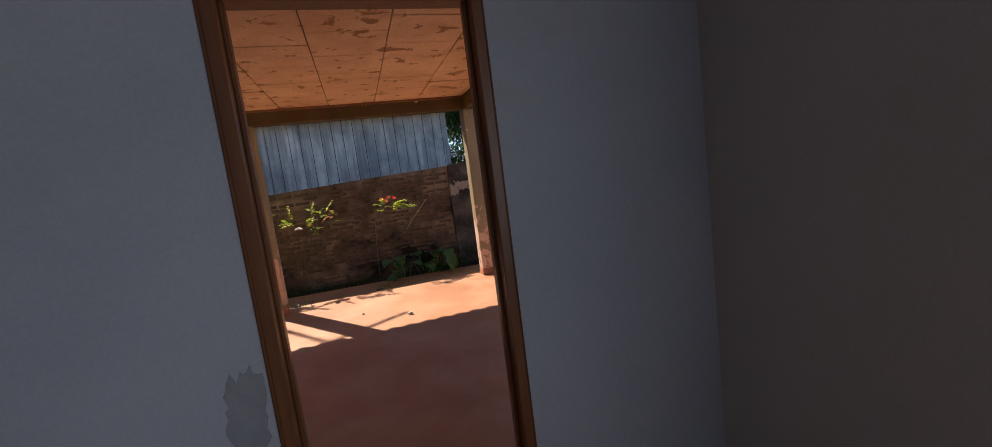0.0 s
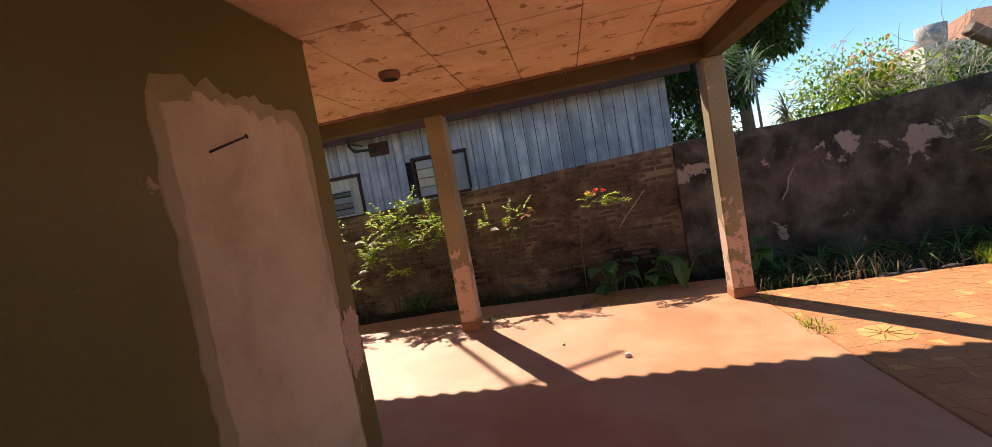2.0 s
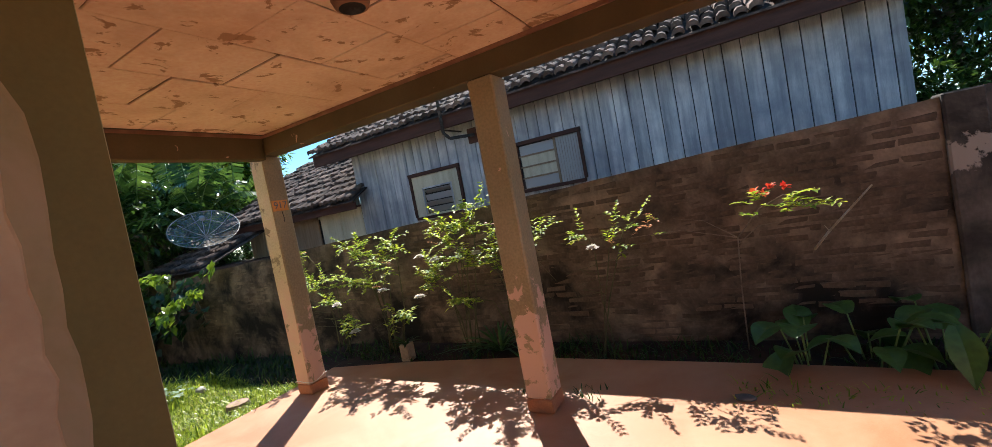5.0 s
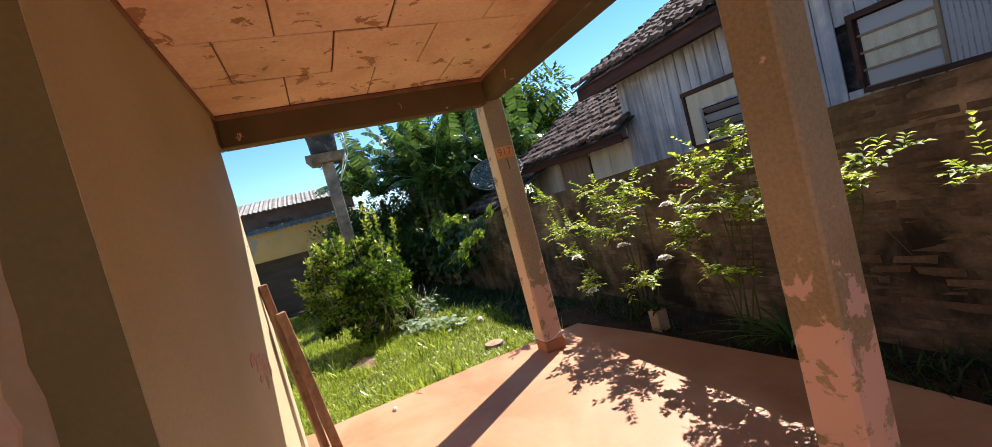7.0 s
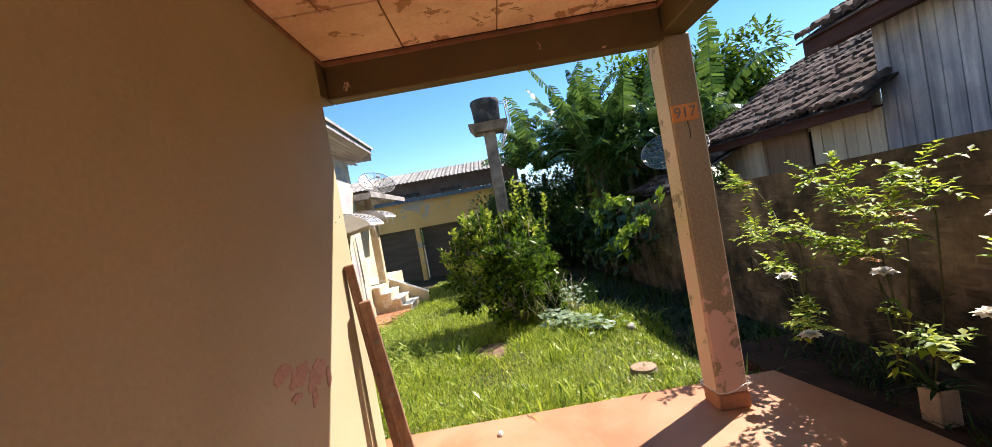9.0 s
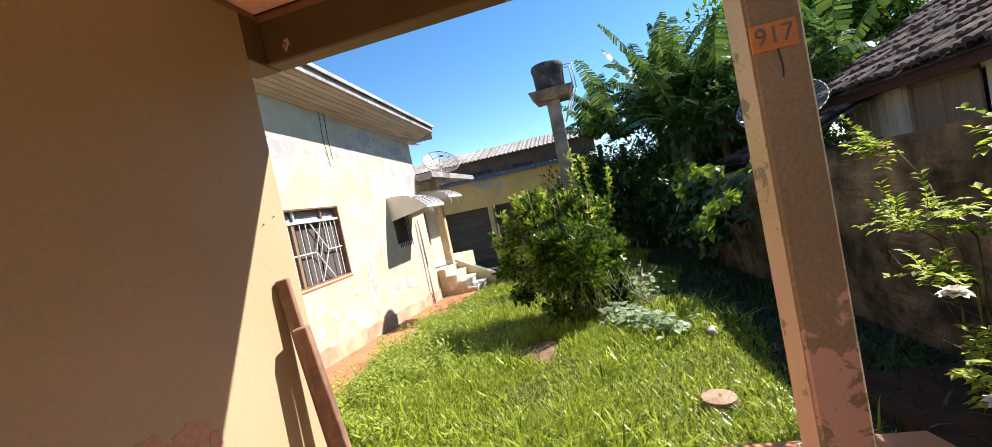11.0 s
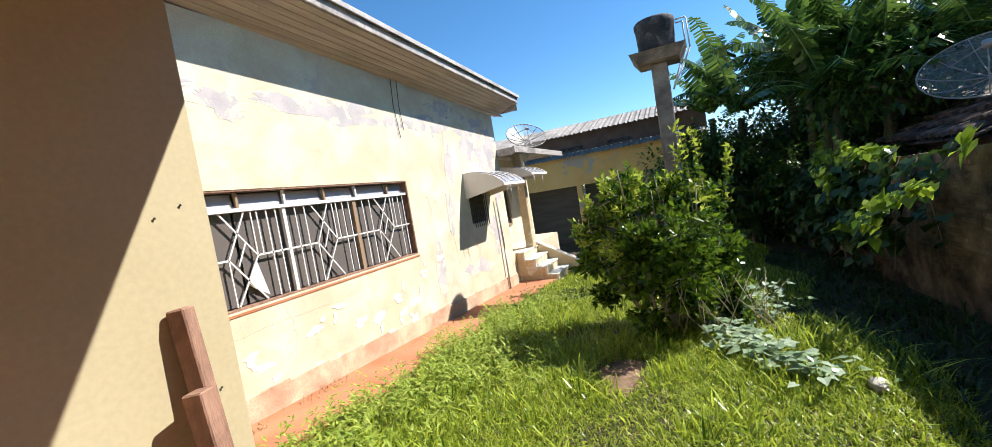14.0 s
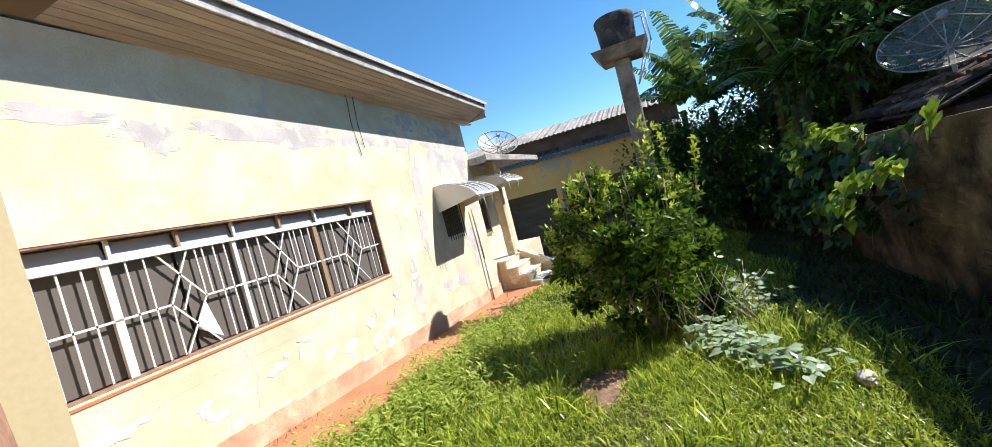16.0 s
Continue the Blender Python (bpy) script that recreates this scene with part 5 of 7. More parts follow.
def fan_palm():
    x, y = 5.2, 6.8
    t = thing("cane_plant", (x, y, -0.06), "slender cane plant with arching yellow-green strap leaves", "plant")
    r = random.Random(12)
    for k, (dx, top_z, nl) in enumerate(((-0.22, 1.22, 20), (-0.05, 1.02, 22), (0.10, 1.40, 24), (0.30, 1.16, 20), (0.05, 1.26, 18), (-0.5, 1.36, 9), (0.42, 0.9, 8))):
        bm, lv = bmesh.new(), Leaves()
        foot = x + dx * 0.5
        top = Vector((x + dx, y + r.uniform(-0.15, 0.1), top_z))
        tube(bm, [(foot, y, -0.06), (foot + dx * 0.2, y, top_z * 0.5), top], 0.016, 0.011, 6)
        part("cane", bm, bark, t)
        for j in range(nl):
            a = 2.4 * j + r.uniform(-0.3, 0.3)
            up = r.uniform(0.25, 1.6)
            lv.blade(top - Vector((0, 0, 0.012 * j)), (math.cos(a), math.sin(a), up), r.uniform(0.24, 0.38), 0.040, r.uniform(0.7, 1.2))
        part("leaves", lv.mesh("leaves", young_leaf if k % 3 else vine_leaf), None, t)


fan_palm()


def shrub():
    x, y = -7.75, 4.80
    z = ground_z(x, y)
    t = thing("shrub", (x, y, z), "tall dense shrub with glossy dark leaves and yellow-green tips", "shrub")
    r = random.Random(31)
    bm, lv, yg = bmesh.new(), Leaves(), Leaves()

    def whorl(lv, p, d, n, size):
        """A twig end with leaves set round it."""
        d = Vector(d).normalized()
        u = d.orthogonal().normalized()
        w = d.cross(u)
        for i in range(n):
            a = 2.4 * i + r.uniform(-0.4, 0.4)
            s = i / n
            out = u * math.cos(a) + w * math.sin(a)
            lv.add(p - d * 0.10 * (1 - s), out * (1.0 - 0.5 * s) + d * (0.35 + 0.9 * s) + Vector((0, 0, 0.15)), d, size * r.uniform(0.7, 1.2), size * 0.46, 0.06)

    for c in range(26):
        a = r.uniform(0, 2 * math.pi)
        rad = r.uniform(0.1, 0.8)
        top = Vector((x + math.cos(a) * rad, y + math.sin(a) * rad, z + r.uniform(0.9, 1.95)))
        base = Vector((x + math.cos(a) * 0.12, y + math.sin(a) * 0.14, z - 0.02))
        mid = base.lerp(top, 0.5) + Vector((math.cos(a), math.sin(a), 0)) * 0.08
        tube(bm, [base, base.lerp(mid, 0.5), mid, mid.lerp(top, 0.5) + ball_dir(r) * 0.05, top], 0.02, 0.005, 6)
    lobes = []
    for i in range(34):
        d = ball_dir(r)
        k = r.uniform(0.55, 1.0)
        lobes.append((Vector((x + d.x * 0.8 * k, y + d.y * 0.92 * k, z + 1.12 + d.z * 0.78 * k)), r.uniform(0.14, 0.34)))
    for i in range(9):
        a = r.uniform(0, 2 * math.pi)
        lobes.append((Vector((x + math.cos(a) * 0.6, y + math.sin(a) * 0.7, z + r.uniform(0.2, 0.45))), r.uniform(0.14, 0.24)))
    for c, cr in lobes:
        hub = Vector((x, y, z + 0.7))
        tube(bm, [hub, hub.lerp(c, 0.6) + ball_dir(r) * 0.06, c], 0.012, 0.004, 5)
        for k in range(int(250 * cr)):
            d = ball_dir(r)
            p = c + d * cr * r.uniform(0.35, 1.2)
            if p.z < z + 0.05:
                continue
            out = (p - Vector((x, y, z + 0.9))).normalized()
            high = p.z > z + 1.45 or (p.y < y - 0.4 and p.z > z + 1.0)
            whorl(yg if high and r.random() < 0.32 else lv, p, out * 0.6 + d * 0.8 + Vector((0, 0, 0.15)) + ball_dir(r) * 0.9, r.randint(5, 8), 0.098)
            if k % 4 == 0:
                rod(bm, c.lerp(p, 0.2), p, 0.005, 0.002, 4)
    # long upright shoots that stand out of the crown
    for sx, sy, h in ((0.0, 0.45, 2.35), (0.15, 0.30, 2.10), (-0.1, 0.72, 2.02), (0.1, -0.55, 1.90), (0.2, -0.75, 1.70), (0.0, -0.15, 1.92), (0.1, 0.55, 2.25)):
        p = Vector((x + sx, y + sy, z + 1.3))
        e = Vector((x + sx + r.uniform(-0.08, 0.08), y + sy + r.uniform(-0.12, 0.12), z + h))
        tube(bm, [p, p.lerp(e, 0.5), e], 0.007, 0.003, 5)
        for k in range(14):
            q = p.lerp(e, 0.2 + 0.8 * k / 13)
            whorl(yg if k > 7 or r.random() < 0.2 else lv, q, Vector((r.uniform(-1, 1), r.uniform(-1, 1), 0.5)), 4, 0.09)
    for k in range(40):
        p = Vector((x + r.uniform(0.2, 0.9), y + r.uniform(0.0, 1.0), z + r.uniform(0.05, 0.5)))
        rod(bm, p, p + Vector((r.uniform(-0.3, 0.3), r.uniform(-0.3, 0.3), r.uniform(0.2, 0.5))), 0.006, 0.002, 4)
    tagged(part("branchwork", bm, pale_stem, t), kind="stuff")
    part("foliage", lv.mesh("foliage", bush_mat), None, t)
    part("young_foliage", yg.mesh("young_foliage", young_leaf), None, t, "yellow-green new leaves")


shrub()


def heart_leaf(v, f, p, d, size, tilt):
    d = Vector(d).normalized()
    side = d.cross(Vector(tilt)).normalized()
    n = side.cross(d)
    k = len(v)
    v += [p, p + d * -0.18 * size + side * 0.30 * size + n * 0.05 * size, p + d * 0.25 * size + side * 0.50 * size + n * 0.10 * size, p + d * size - n * 0.1 * size,
          p + d * 0.25 * size - side * 0.50 * size + n * 0.10 * size, p + d * -0.18 * size - side * 0.30 * size + n * 0.05 * size, p + d * 0.4 * size]
    f += [(k, k + 1, k + 2, k + 6), (k + 6, k + 2, k + 3), (k + 6, k + 3, k + 4), (k, k + 6, k + 4, k + 5)]


def ivy(name, spots, count, size, mat, label, seed, spread, z_up):
    x, y = spots[0]
    t = thing(name, (x, y, ground_z(x, y)), label, "creeper")
    r = random.Random(seed)
    v, f, bm = [], [], bmesh.new()
    for i in range(count):
        s = r.random() * (len(spots) - 1)
        k = min(int(s), len(spots) - 2)
        cx = spots[k][0] + (spots[k + 1][0] - spots[k][0]) * (s - k) + r.gauss(0, spread)
        cy = spots[k][1] + (spots[k + 1][1] - spots[k][1]) * (s - k) + r.gauss(0, spread)
        p = Vector((cx, cy, ground_z(cx, cy) + r.uniform(0.06, z_up)))
        a = r.uniform(0, 2 * math.pi)
        heart_leaf(v, f, p, (math.cos(a), math.sin(a), r.uniform(-0.3, 0.1)), size * r.uniform(0.6, 1.2), (r.uniform(-0.3, 0.3), r.uniform(-0.3, 0.3), 1))
        if i % 4 == 0:
            rod(bm, (cx, cy, ground_z(cx, cy) - 0.01), p, 0.003, 0.002, 4)
    part("leaves", raw_mesh("leaves", v, f, mat), None, t)
    tagged(part("tangle", bm, green_stem, t), kind="stuff")


ivy("pale_creeper", [(-7.3, 5.35), (-6.9, 5.45), (-6.5, 5.65), (-6.05, 5.95)], 250, 0.095, ivy_leaf, "pale grey-green creeper lying over the grass", 41, 0.12, 0.22)
ivy("pale_creeper", [(-8.5, 5.7), (-7.6, 5.6)], 170, 0.085, ivy_leaf, "pale creeper round the foot of the shrub", 42, 0.22, 0.4)


def wall_vine(lines, per_metre, size, spread, mat, label, seed):
    """Leafy stems along the given lines, leaves hanging to both sides."""
    x, y, _ = lines[0][0]
    t = thing("wall_vine", (x, 7.4, ground_z(x, 7)), label, "vine", "vines on the boundary wall")
    r = random.Random(seed)
    v, f, bm = [], [], bmesh.new()
    for line in lines:
        pts = [Vector(p) for p in line]
        tube(bm, pts, 0.006, 0.003, 5)
        for a, b in zip(pts, pts[1:]):
            for i in range(max(1, int((b - a).length * per_metre))):
                q = a.lerp(b, r.random()) + ball_dir(r) * r.uniform(0.02, spread)
                if q.y > 7.46 and q.z < wall_top(q.x) + 0.02:
                    q.y = 7.44
                heart_leaf(v, f, q, (r.uniform(-1, 1), r.uniform(-1.0, 0.2), r.uniform(-1.1, 0.0)), size * r.uniform(0.5, 1.25), (r.uniform(-0.5, 0.5), r.uniform(-0.9, 0.1), 1))
    part("leaves", raw_mesh("leaves", v, f, mat), None, t)
    tagged(part("tangle", bm, bark, t), kind="stuff")


rv = random.Random(55)


def hanging(x0, x1, n, low):
    out = []
    for k in range(n):
        xx = rv.uniform(x0, x1)
        zt = wall_top(xx) + rv.uniform(-0.25, 0.08)
        zl = rv.uniform(low, zt - 0.25)
        out.append([(xx, 7.4, zt), (xx + rv.uniform(-0.2, 0.2), rv.uniform(7.1, 7.35), (zt + zl) / 2), (xx + rv.uniform(-0.3, 0.3), rv.uniform(7.05, 7.35), zl)])
    return out


wall_vine(hanging(-12.5, -9.2, 30, -0.4), 42, 0.15, 0.16, shaded_vine_leaf, "vine hanging down the boundary wall, leaves darkened for shade", 51)
wall_vine(hanging(-9.2, -7.7, 9, 0.0), 22, 0.16, 0.14, shaded_vine_leaf, "thin vine hanging on the boundary wall, leaves darkened for shade", 52)
wall_vine(hanging(-17.0, -12.5, 26, -0.6), 30, 0.15, 0.2, shaded_vine_leaf, "vine over the far end of the wall, leaves darkened for shade", 53)
wall_vine([[(-12.2, 7.35, 1.28), (-11.0, 7.38, 1.30), (-9.9, 7.4, 1.27), (-9.1, 7.42, 1.30)], [(-11.3, 7.2, 1.1), (-10.4, 7.1, 1.02), (-10.0, 7.0, 0.75)], [(-11.8, 7.4, 1.25), (-11.6, 7.35, 1.6)], [(-10.6, 7.4, 1.2), (-10.45, 7.35, 1.5)]], 62, 0.13, 0.14, vine_leaf, "sunlit vine crowning the boundary wall", 54)
wall_vine([[(-9.3, 6.88, 0.42), (-8.7, 6.92, 0.62), (-8.1, 6.98, 0.80), (-7.6, 7.0, 0.95), (-7.2, 7.02, 1.02)], [(-8.4, 6.95, 0.7), (-8.0, 6.8, 0.62), (-7.8, 6.75, 0.5)]], 46, 0.13, 0.11, vine_leaf, "arching sunlit vine spray in front of the wall", 55)
wall_vine([[(-7.7, 7.42, 1.30), (-7.45, 7.38, 1.38), (-7.15, 7.36, 1.40)], [(-7.5, 7.38, 1.3), (-7.6, 7.3, 1.12)]], 11, 0.22, 0.10, vine_leaf, "few large bright leaves on the wall top", 56)


def banana_plant(x, y, h, n, seed):
    z = ground_z(x, y)
    t = thing("banana_plant", (x, y, z), "tall banana plant with long torn dark green leaves", "banana plant", "banana plants")
    r = random.Random(seed)
    bm = bmesh.new()
    tube(bm, [(x, y, z - 0.05), (x + 0.05, y, z + h * 0.35), (x, y + 0.05, z + h * 0.62)], 0.14, 0.08, 10)
    part("stem", bm, banana_stem, t)
    top = Vector((x, y, z + h * 0.6))
    for i in range(n):
        a = 2 * math.pi * i / n + r.uniform(-0.4, 0.4)
        ln = r.uniform(1.5, 2.4)
        rise = r.uniform(0.6, 1.95)
        v, f = [], []
        side = Vector((-math.sin(a), math.cos(a), 0))
        steps = 32
        rowc = []
        lean = r.uniform(0.15, 0.8)
        for s in range(steps + 1):
            u = s / steps
            rad = ln * u * (0.75 + 0.2 * (1.4 - rise))
            c = top + Vector((math.cos(a) * rad, math.sin(a) * rad, h * 0.05 + rise * ln * (u - 0.62 * u * u * (1.9 - rise * 0.7))))
            rowc.append(c)
        for s in range(2, steps):
            u = s / steps
            w = 0.33 * math.sin(math.pi * min(1, 0.12 + u * 0.86)) ** 0.6
            for sg in (1, -1):
                if r.random() < 0.05:
                    continue
                k = len(v)
                droop = (lean + r.uniform(-0.12, 0.12)) * w
                slant = (rowc[s + 1] - rowc[s]) * (0.6 + r.uniform(-0.12, 0.12))
                gap = 0.97 if r.random() < 0.6 else 0.7
                w2 = w * r.uniform(0.8, 1.08)
                v += [rowc[s], rowc[s].lerp(rowc[s + 1], gap), rowc[s].lerp(rowc[s + 1], gap) + side * sg * w2 - Vector((0, 0, droop)) + slant, rowc[s] + side * sg * w2 - Vector((0, 0, droop)) + slant]
                f.append((k, k + 1, k + 2, k + 3) if sg > 0 else (k, k + 3, k + 2, k + 1))
        part("leaf", raw_mesh("leaf", v, f, banana_backlit if r.random() < 0.06 else banana_leaf), None, t)
        bm = bmesh.new()
        tube(bm, rowc[::3], 0.022, 0.006, 5)
        part("midrib", bm, green_stem, t)


for i, (bx_, by_, bh_) in enumerate(((-12.9, 7.9, 4.4), (-13.9, 8.0, 5.2), (-14.6, 7.9, 5.8), (-13.2, 8.8, 4.9), (-15.4, 8.8, 6.0), (-12.5, 9.9, 4.7), (-14.6, 10.4, 5.8), (-13.4, 11.6, 5.4), (-16.4, 7.9, 6.0), (-15.6, 6.6, 5.0), (-16.8, 6.0, 5.4))):
    banana_plant(bx_, by_, bh_ + 0.15, 13, 60 + i)


def tree(name, x, y, z, h, rad, leaves, size, mat, label, seed, trunk_r=0.25, squash=0.75):
    t = thing(name, (x, y, z), label, "tree")
    r = random.Random(seed)
    bm = bmesh.new()
    crown = Vector((x, y, z + h - rad * squash))
    tube(bm, [(x, y, z - 0.1), (x + 0.1, y, z + h * 0.25), (x, y + 0.1, crown.z - rad * 0.3)], trunk_r, trunk_r * 0.6, 10)
    clumps = []
    for i in range(46):
        d = ball_dir(r)
        c = crown + Vector((d.x * rad, d.y * rad, d.z * rad * squash)) * r.uniform(0.45, 1.0)
        clumps.append((c, r.uniform(0.22, 0.42) * rad))
        if i < 14:
            a = Vector((x, y + 0.1, crown.z - rad * 0.35))
            tube(bm, [a, a.lerp(c, 0.5) + Vector((0, 0, rad * 0.1)), c], trunk_r * 0.4, 0.03, 6)
    lv = Leaves()
    per = leaves // len(clumps)
    for c, cr in clumps:
        for i in range(per):
            d = ball_dir(r)
            p = c + d * cr * r.uniform(0.5, 1.0)
            lv.add(p, d + ball_dir(r) * 0.7 - Vector((0, 0, 0.2)), (0, 0, 1), size * r.uniform(0.6, 1.2), size * 0.45, 0.15)
    part("trunk", bm, bark, t)
    part("crown", lv.mesh("crown", mat), None, t)


tree("mango_tree", -19.5, 14.0, -1.0, 8.4, 3.3, 17000, 0.34, bush_mat, "large round dark green tree behind the banana plants", 81)
tree("yard_tree", -18.5, 9.8, -1.0, 5.2, 2.7, 11000, 0.28, tree_leaf, "dark leafy tree behind the yard", 82)
tree("yard_tree", -16.0, 5.6, -0.9, 3.4, 1.5, 4500, 0.18, tree_leaf, "shaded leafy tree at the end of the yard", 83, 0.12)
tree("yard_tree", -13.6, 9.6, -0.9, 4.8, 2.0, 5200, 0.20, tree_leaf, "dark thicket behind the boundary wall", 84, 0.12)
for tx, ty, th, tr in ((-15.6, 7.0, 2.6, 1.4), (-14.0, 8.9, 3.0, 1.6), (-12.3, 8.7, 2.4, 1.2), (-17.5, 7.4, 3.6, 1.9), (-12.9, 10.8, 3.2, 1.7), (-15.4, 11.2, 3.6, 2.0), (-14.7, 6.5, 2.9, 1.2), (-16.1, 6.1, 3.5, 1.4)):
    tree("thicket", tx, ty, -0.9, th, tr, 3600, 0.17, tree_leaf, "dark tangled thicket under the banana plants", int(-tx * 10), 0.06, 0.9)
tree("dark_tree", 6.6, 17.5, 0, 8.2, 2.6, 15000, 0.24, tree_leaf, "tall dark tree beyond the wooden house", 85)
tree("dark_tree", 3.9, 13.2, 0, 4.4, 1.3, 8000, 0.16, tree_leaf, "dark tree against the gable of the wooden house", 86, 0.1)
tree("dark_tree", 3.5, 12.3, 0, 2.7, 1.2, 5000, 0.14, tree_leaf, "low dark bush beside the wooden house", 90, 0.06, 0.9)
tree("flowering_bush", 5.6, 10.2, 0, 2.75, 1.1, 9000, 0.11, vine_leaf, "bright green bush topping the rendered wall", 87, 0.06, 0.9)
tree("flowering_bush", 8.2, 11.0, 0, 2.6, 1.3, 5200, 0.10, tree_leaf, "green bush with bare twigs beyond the wall", 88, 0.06, 0.8)
tree("hedge_bush", 10.4, 11.6, 0, 2.85, 1.4, 5200, 0.10, rose_leaf, "yellow-green creeper bush beyond the wall", 89, 0.06, 0.8)


def dracaena(x, y, h, seed):
    t = thing("spiky_plant", (x, y, 0), "spiky long-leaved plant on a thin stem beyond the wall", "plant", "spiky plants beyond the wall")
    r = random.Random(seed)
    bm, lv = bmesh.new(), Leaves()
    tube(bm, [(x, y, -0.05), (x + 0.05, y, h * 0.5), (x, y, h)], 0.03, 0.02, 6)
    for i in range(90):
        d = ball_dir(r)
        lv.blade((x, y, h + r.uniform(-0.15, 0.1)), (d.x, d.y, d.z * 0.9 + 0.35), r.uniform(0.3, 0.48), 0.022, 0.5)
    part("stem", bm, pale_stem, t)
    part("leaves", lv.mesh("leaves", ivy_leaf if seed % 2 else dry_leaf), None, t)


dracaena(3.75, 9.6, 2.85, 1)
dracaena(3.35, 9.9, 3.15, 3)
dracaena(4.0, 9.2, 1.95, 2)


def bare_twigs(x, y, z, n, seed):
    t = thing("bare_creeper", (x, y, z), "tangle of leafless grey twigs over the wall", "creeper", "bare creepers")
    r = random.Random(seed)
    bm = bmesh.new()
    for i in range(n):
        p = Vector((x + r.uniform(-1.2, 1.2), y + r.uniform(-0.4, 0.4), z + r.uniform(-0.1, 0.2)))
        d = Vector((r.uniform(-1, 1), r.uniform(-0.3, 0.3), r.uniform(0.1, 1.0)))
        pts = [p]
        for k in range(5):
            d = (d + ball_dir(r) * 0.5).normalized()
            p = p + d * 0.17
            pts.append(p)
        tube(bm, pts, 0.006, 0.002, 4)
    tagged(part("twig_tangle", bm, pale_stem, t), kind="stuff")


bare_twigs(4.9, 7.9, 1.9, 55, 1)


def orange_blossom():
    t = thing("blossom_spray", (5.4, 9.6, 2.2), "orange blossom over the green bush", "flower")
    r = random.Random(5)
    fl, bm = Leaves(), bmesh.new()
    for k in range(26):
        c = Vector((r.uniform(4.9, 6.0), r.uniform(9.2, 9.9), r.uniform(2.2, 2.95)))
        rod(bm, c - Vector((0, -0.1, 0.3)), c, 0.004, 0.002, 4)
        for i in range(9):
            fl.add(c + ball_dir(r) * 0.03, ball_dir(r) + Vector((0, -0.3, 0.4)), (0, 0, 1), 0.05, 0.035)
    tagged(part("flower_head", fl.mesh("flower_head", flower_orange), None, t), kind="stuff")
    tagged(part("stem", bm, green_stem, t), kind="stuff")


orange_blossom()
bare_twigs(8.2, 10.0, 2.0, 60, 2)


def broad_weeds():
    """Low broad-leaved weeds along the path side of the yard."""
    r = random.Random(91)
    lv = Leaves()
    for i in range(1150):
        x = r.uniform(-9.5, -3.95)
        y = 2.28 + abs(r.gauss(0, 0.55)) + 0.1 * math.sin(x * 4)
        z = ground_z(x, y)
        h = r.uniform(0.08, 0.36)
        for k in range(9):
            a = r.uniform(0, 2 * math.pi)
            lv.add((x + r.uniform(-0.02, 0.02), y + r.uniform(-0.02, 0.02), z + h * (k + 1) / 9), (math.cos(a), math.sin(a), r.uniform(0.1, 0.9)), (0, 0, 1), r.uniform(0.05, 0.10), 0.022, 0.1)
    tagged(new("weeds_broad", lv.mesh("weeds_broad", young_weed)), "bright broad-leaved weeds by the path", "weeds", kind="stuff")


young_weed = leafy("young_weed", (0.20, 0.30, 0.03), (0.46, 0.52, 0.10), 0.5, 0.4)
broad_weeds()
grass_patch("grass_clumps", (-9.0, -3.9, 2.4, 6.6), 16000, 0.16, 0.36, grass_mat, "taller grass clumps in the yard", 12, 0.007, yard_keep, clump=-0.75)

# ---- worn patches on the walls ----
def flake(name, owner_label, cx, cz, w, h, seed, fixed, axis, material, thick=0.004, ragged=0.16, n=44, power=4):
    """A bare patch with a ragged outline lying on a wall; axis is the wall's normal."""
    r = random.Random(seed)
    bm = bmesh.new()
    ph = [r.uniform(0, 6.28) for _ in range(6)]
    ring = []
    for i in range(n):
        a = 2 * math.pi * i / n
        ca, sa = math.cos(a), math.sin(a)
        k = (abs(ca) ** power + abs(sa) ** power) ** (-1 / power)
        k *= 1 + ragged * sum(math.sin(f * a + ph[f - 1]) / f for f in range(2, 6)) * 0.6 + r.uniform(-0.03, 0.03) * (1 if power > 4 else 6)
        ring.append((cx + ca * k * w / 2, cz + sa * k * h / 2))
    if axis == "x":
        a = [bm.verts.new((fixed, u, v)) for u, v in ring]
        b = [bm.verts.new((fixed + thick, cx + (u - cx) * 0.985, cz + (v - cz) * 0.985)) for u, v in ring]
    else:
        a = [bm.verts.new((u, fixed, v)) for u, v in ring]
        b = [bm.verts.new((cx + (u - cx) * 0.985, fixed + thick, cz + (v - cz) * 0.985)) for u, v in ring]
    bm.faces.new(b)
    for i in range(n):
        j = (i + 1) % n
        bm.faces.new((a[i], a[j], b[j], b[i]))
    return solid(name, bm, material, owner_label, "plaster patch")


grey_smear = surface("grey_smear", (0.30, 0.32, 0.35), (0.36, 0.38, 0.41), 6, 0.9, 0.1, 50)
pink_plaster = surface("pink_plaster", (0.46, 0.29, 0.20), (0.54, 0.35, 0.25), 6, 0.9, 0.3, 50)
halo_plaster = surface("faded_olive", (0.30, 0.225, 0.11), (0.38, 0.29, 0.17), 2.5, 0.85, 0.12, 50, dirt_or_shade=((0.42, 0.30, 0.20), 0.52, 3.0))
flake("patch_halo", "faded smeared paint round the bare plaster", 3.24, 1.02, 0.97, 2.22, 2, -1.064, "x", halo_plaster, 0.003, 0.05, 90, 12)
flake("patch_plaster", "large bare pinkish plaster patch on the porch wall", 3.25, 1.0, 0.87, 2.10, 3, -1.061, "x", patch_plaster, 0.005, 0.035, 90, 12)
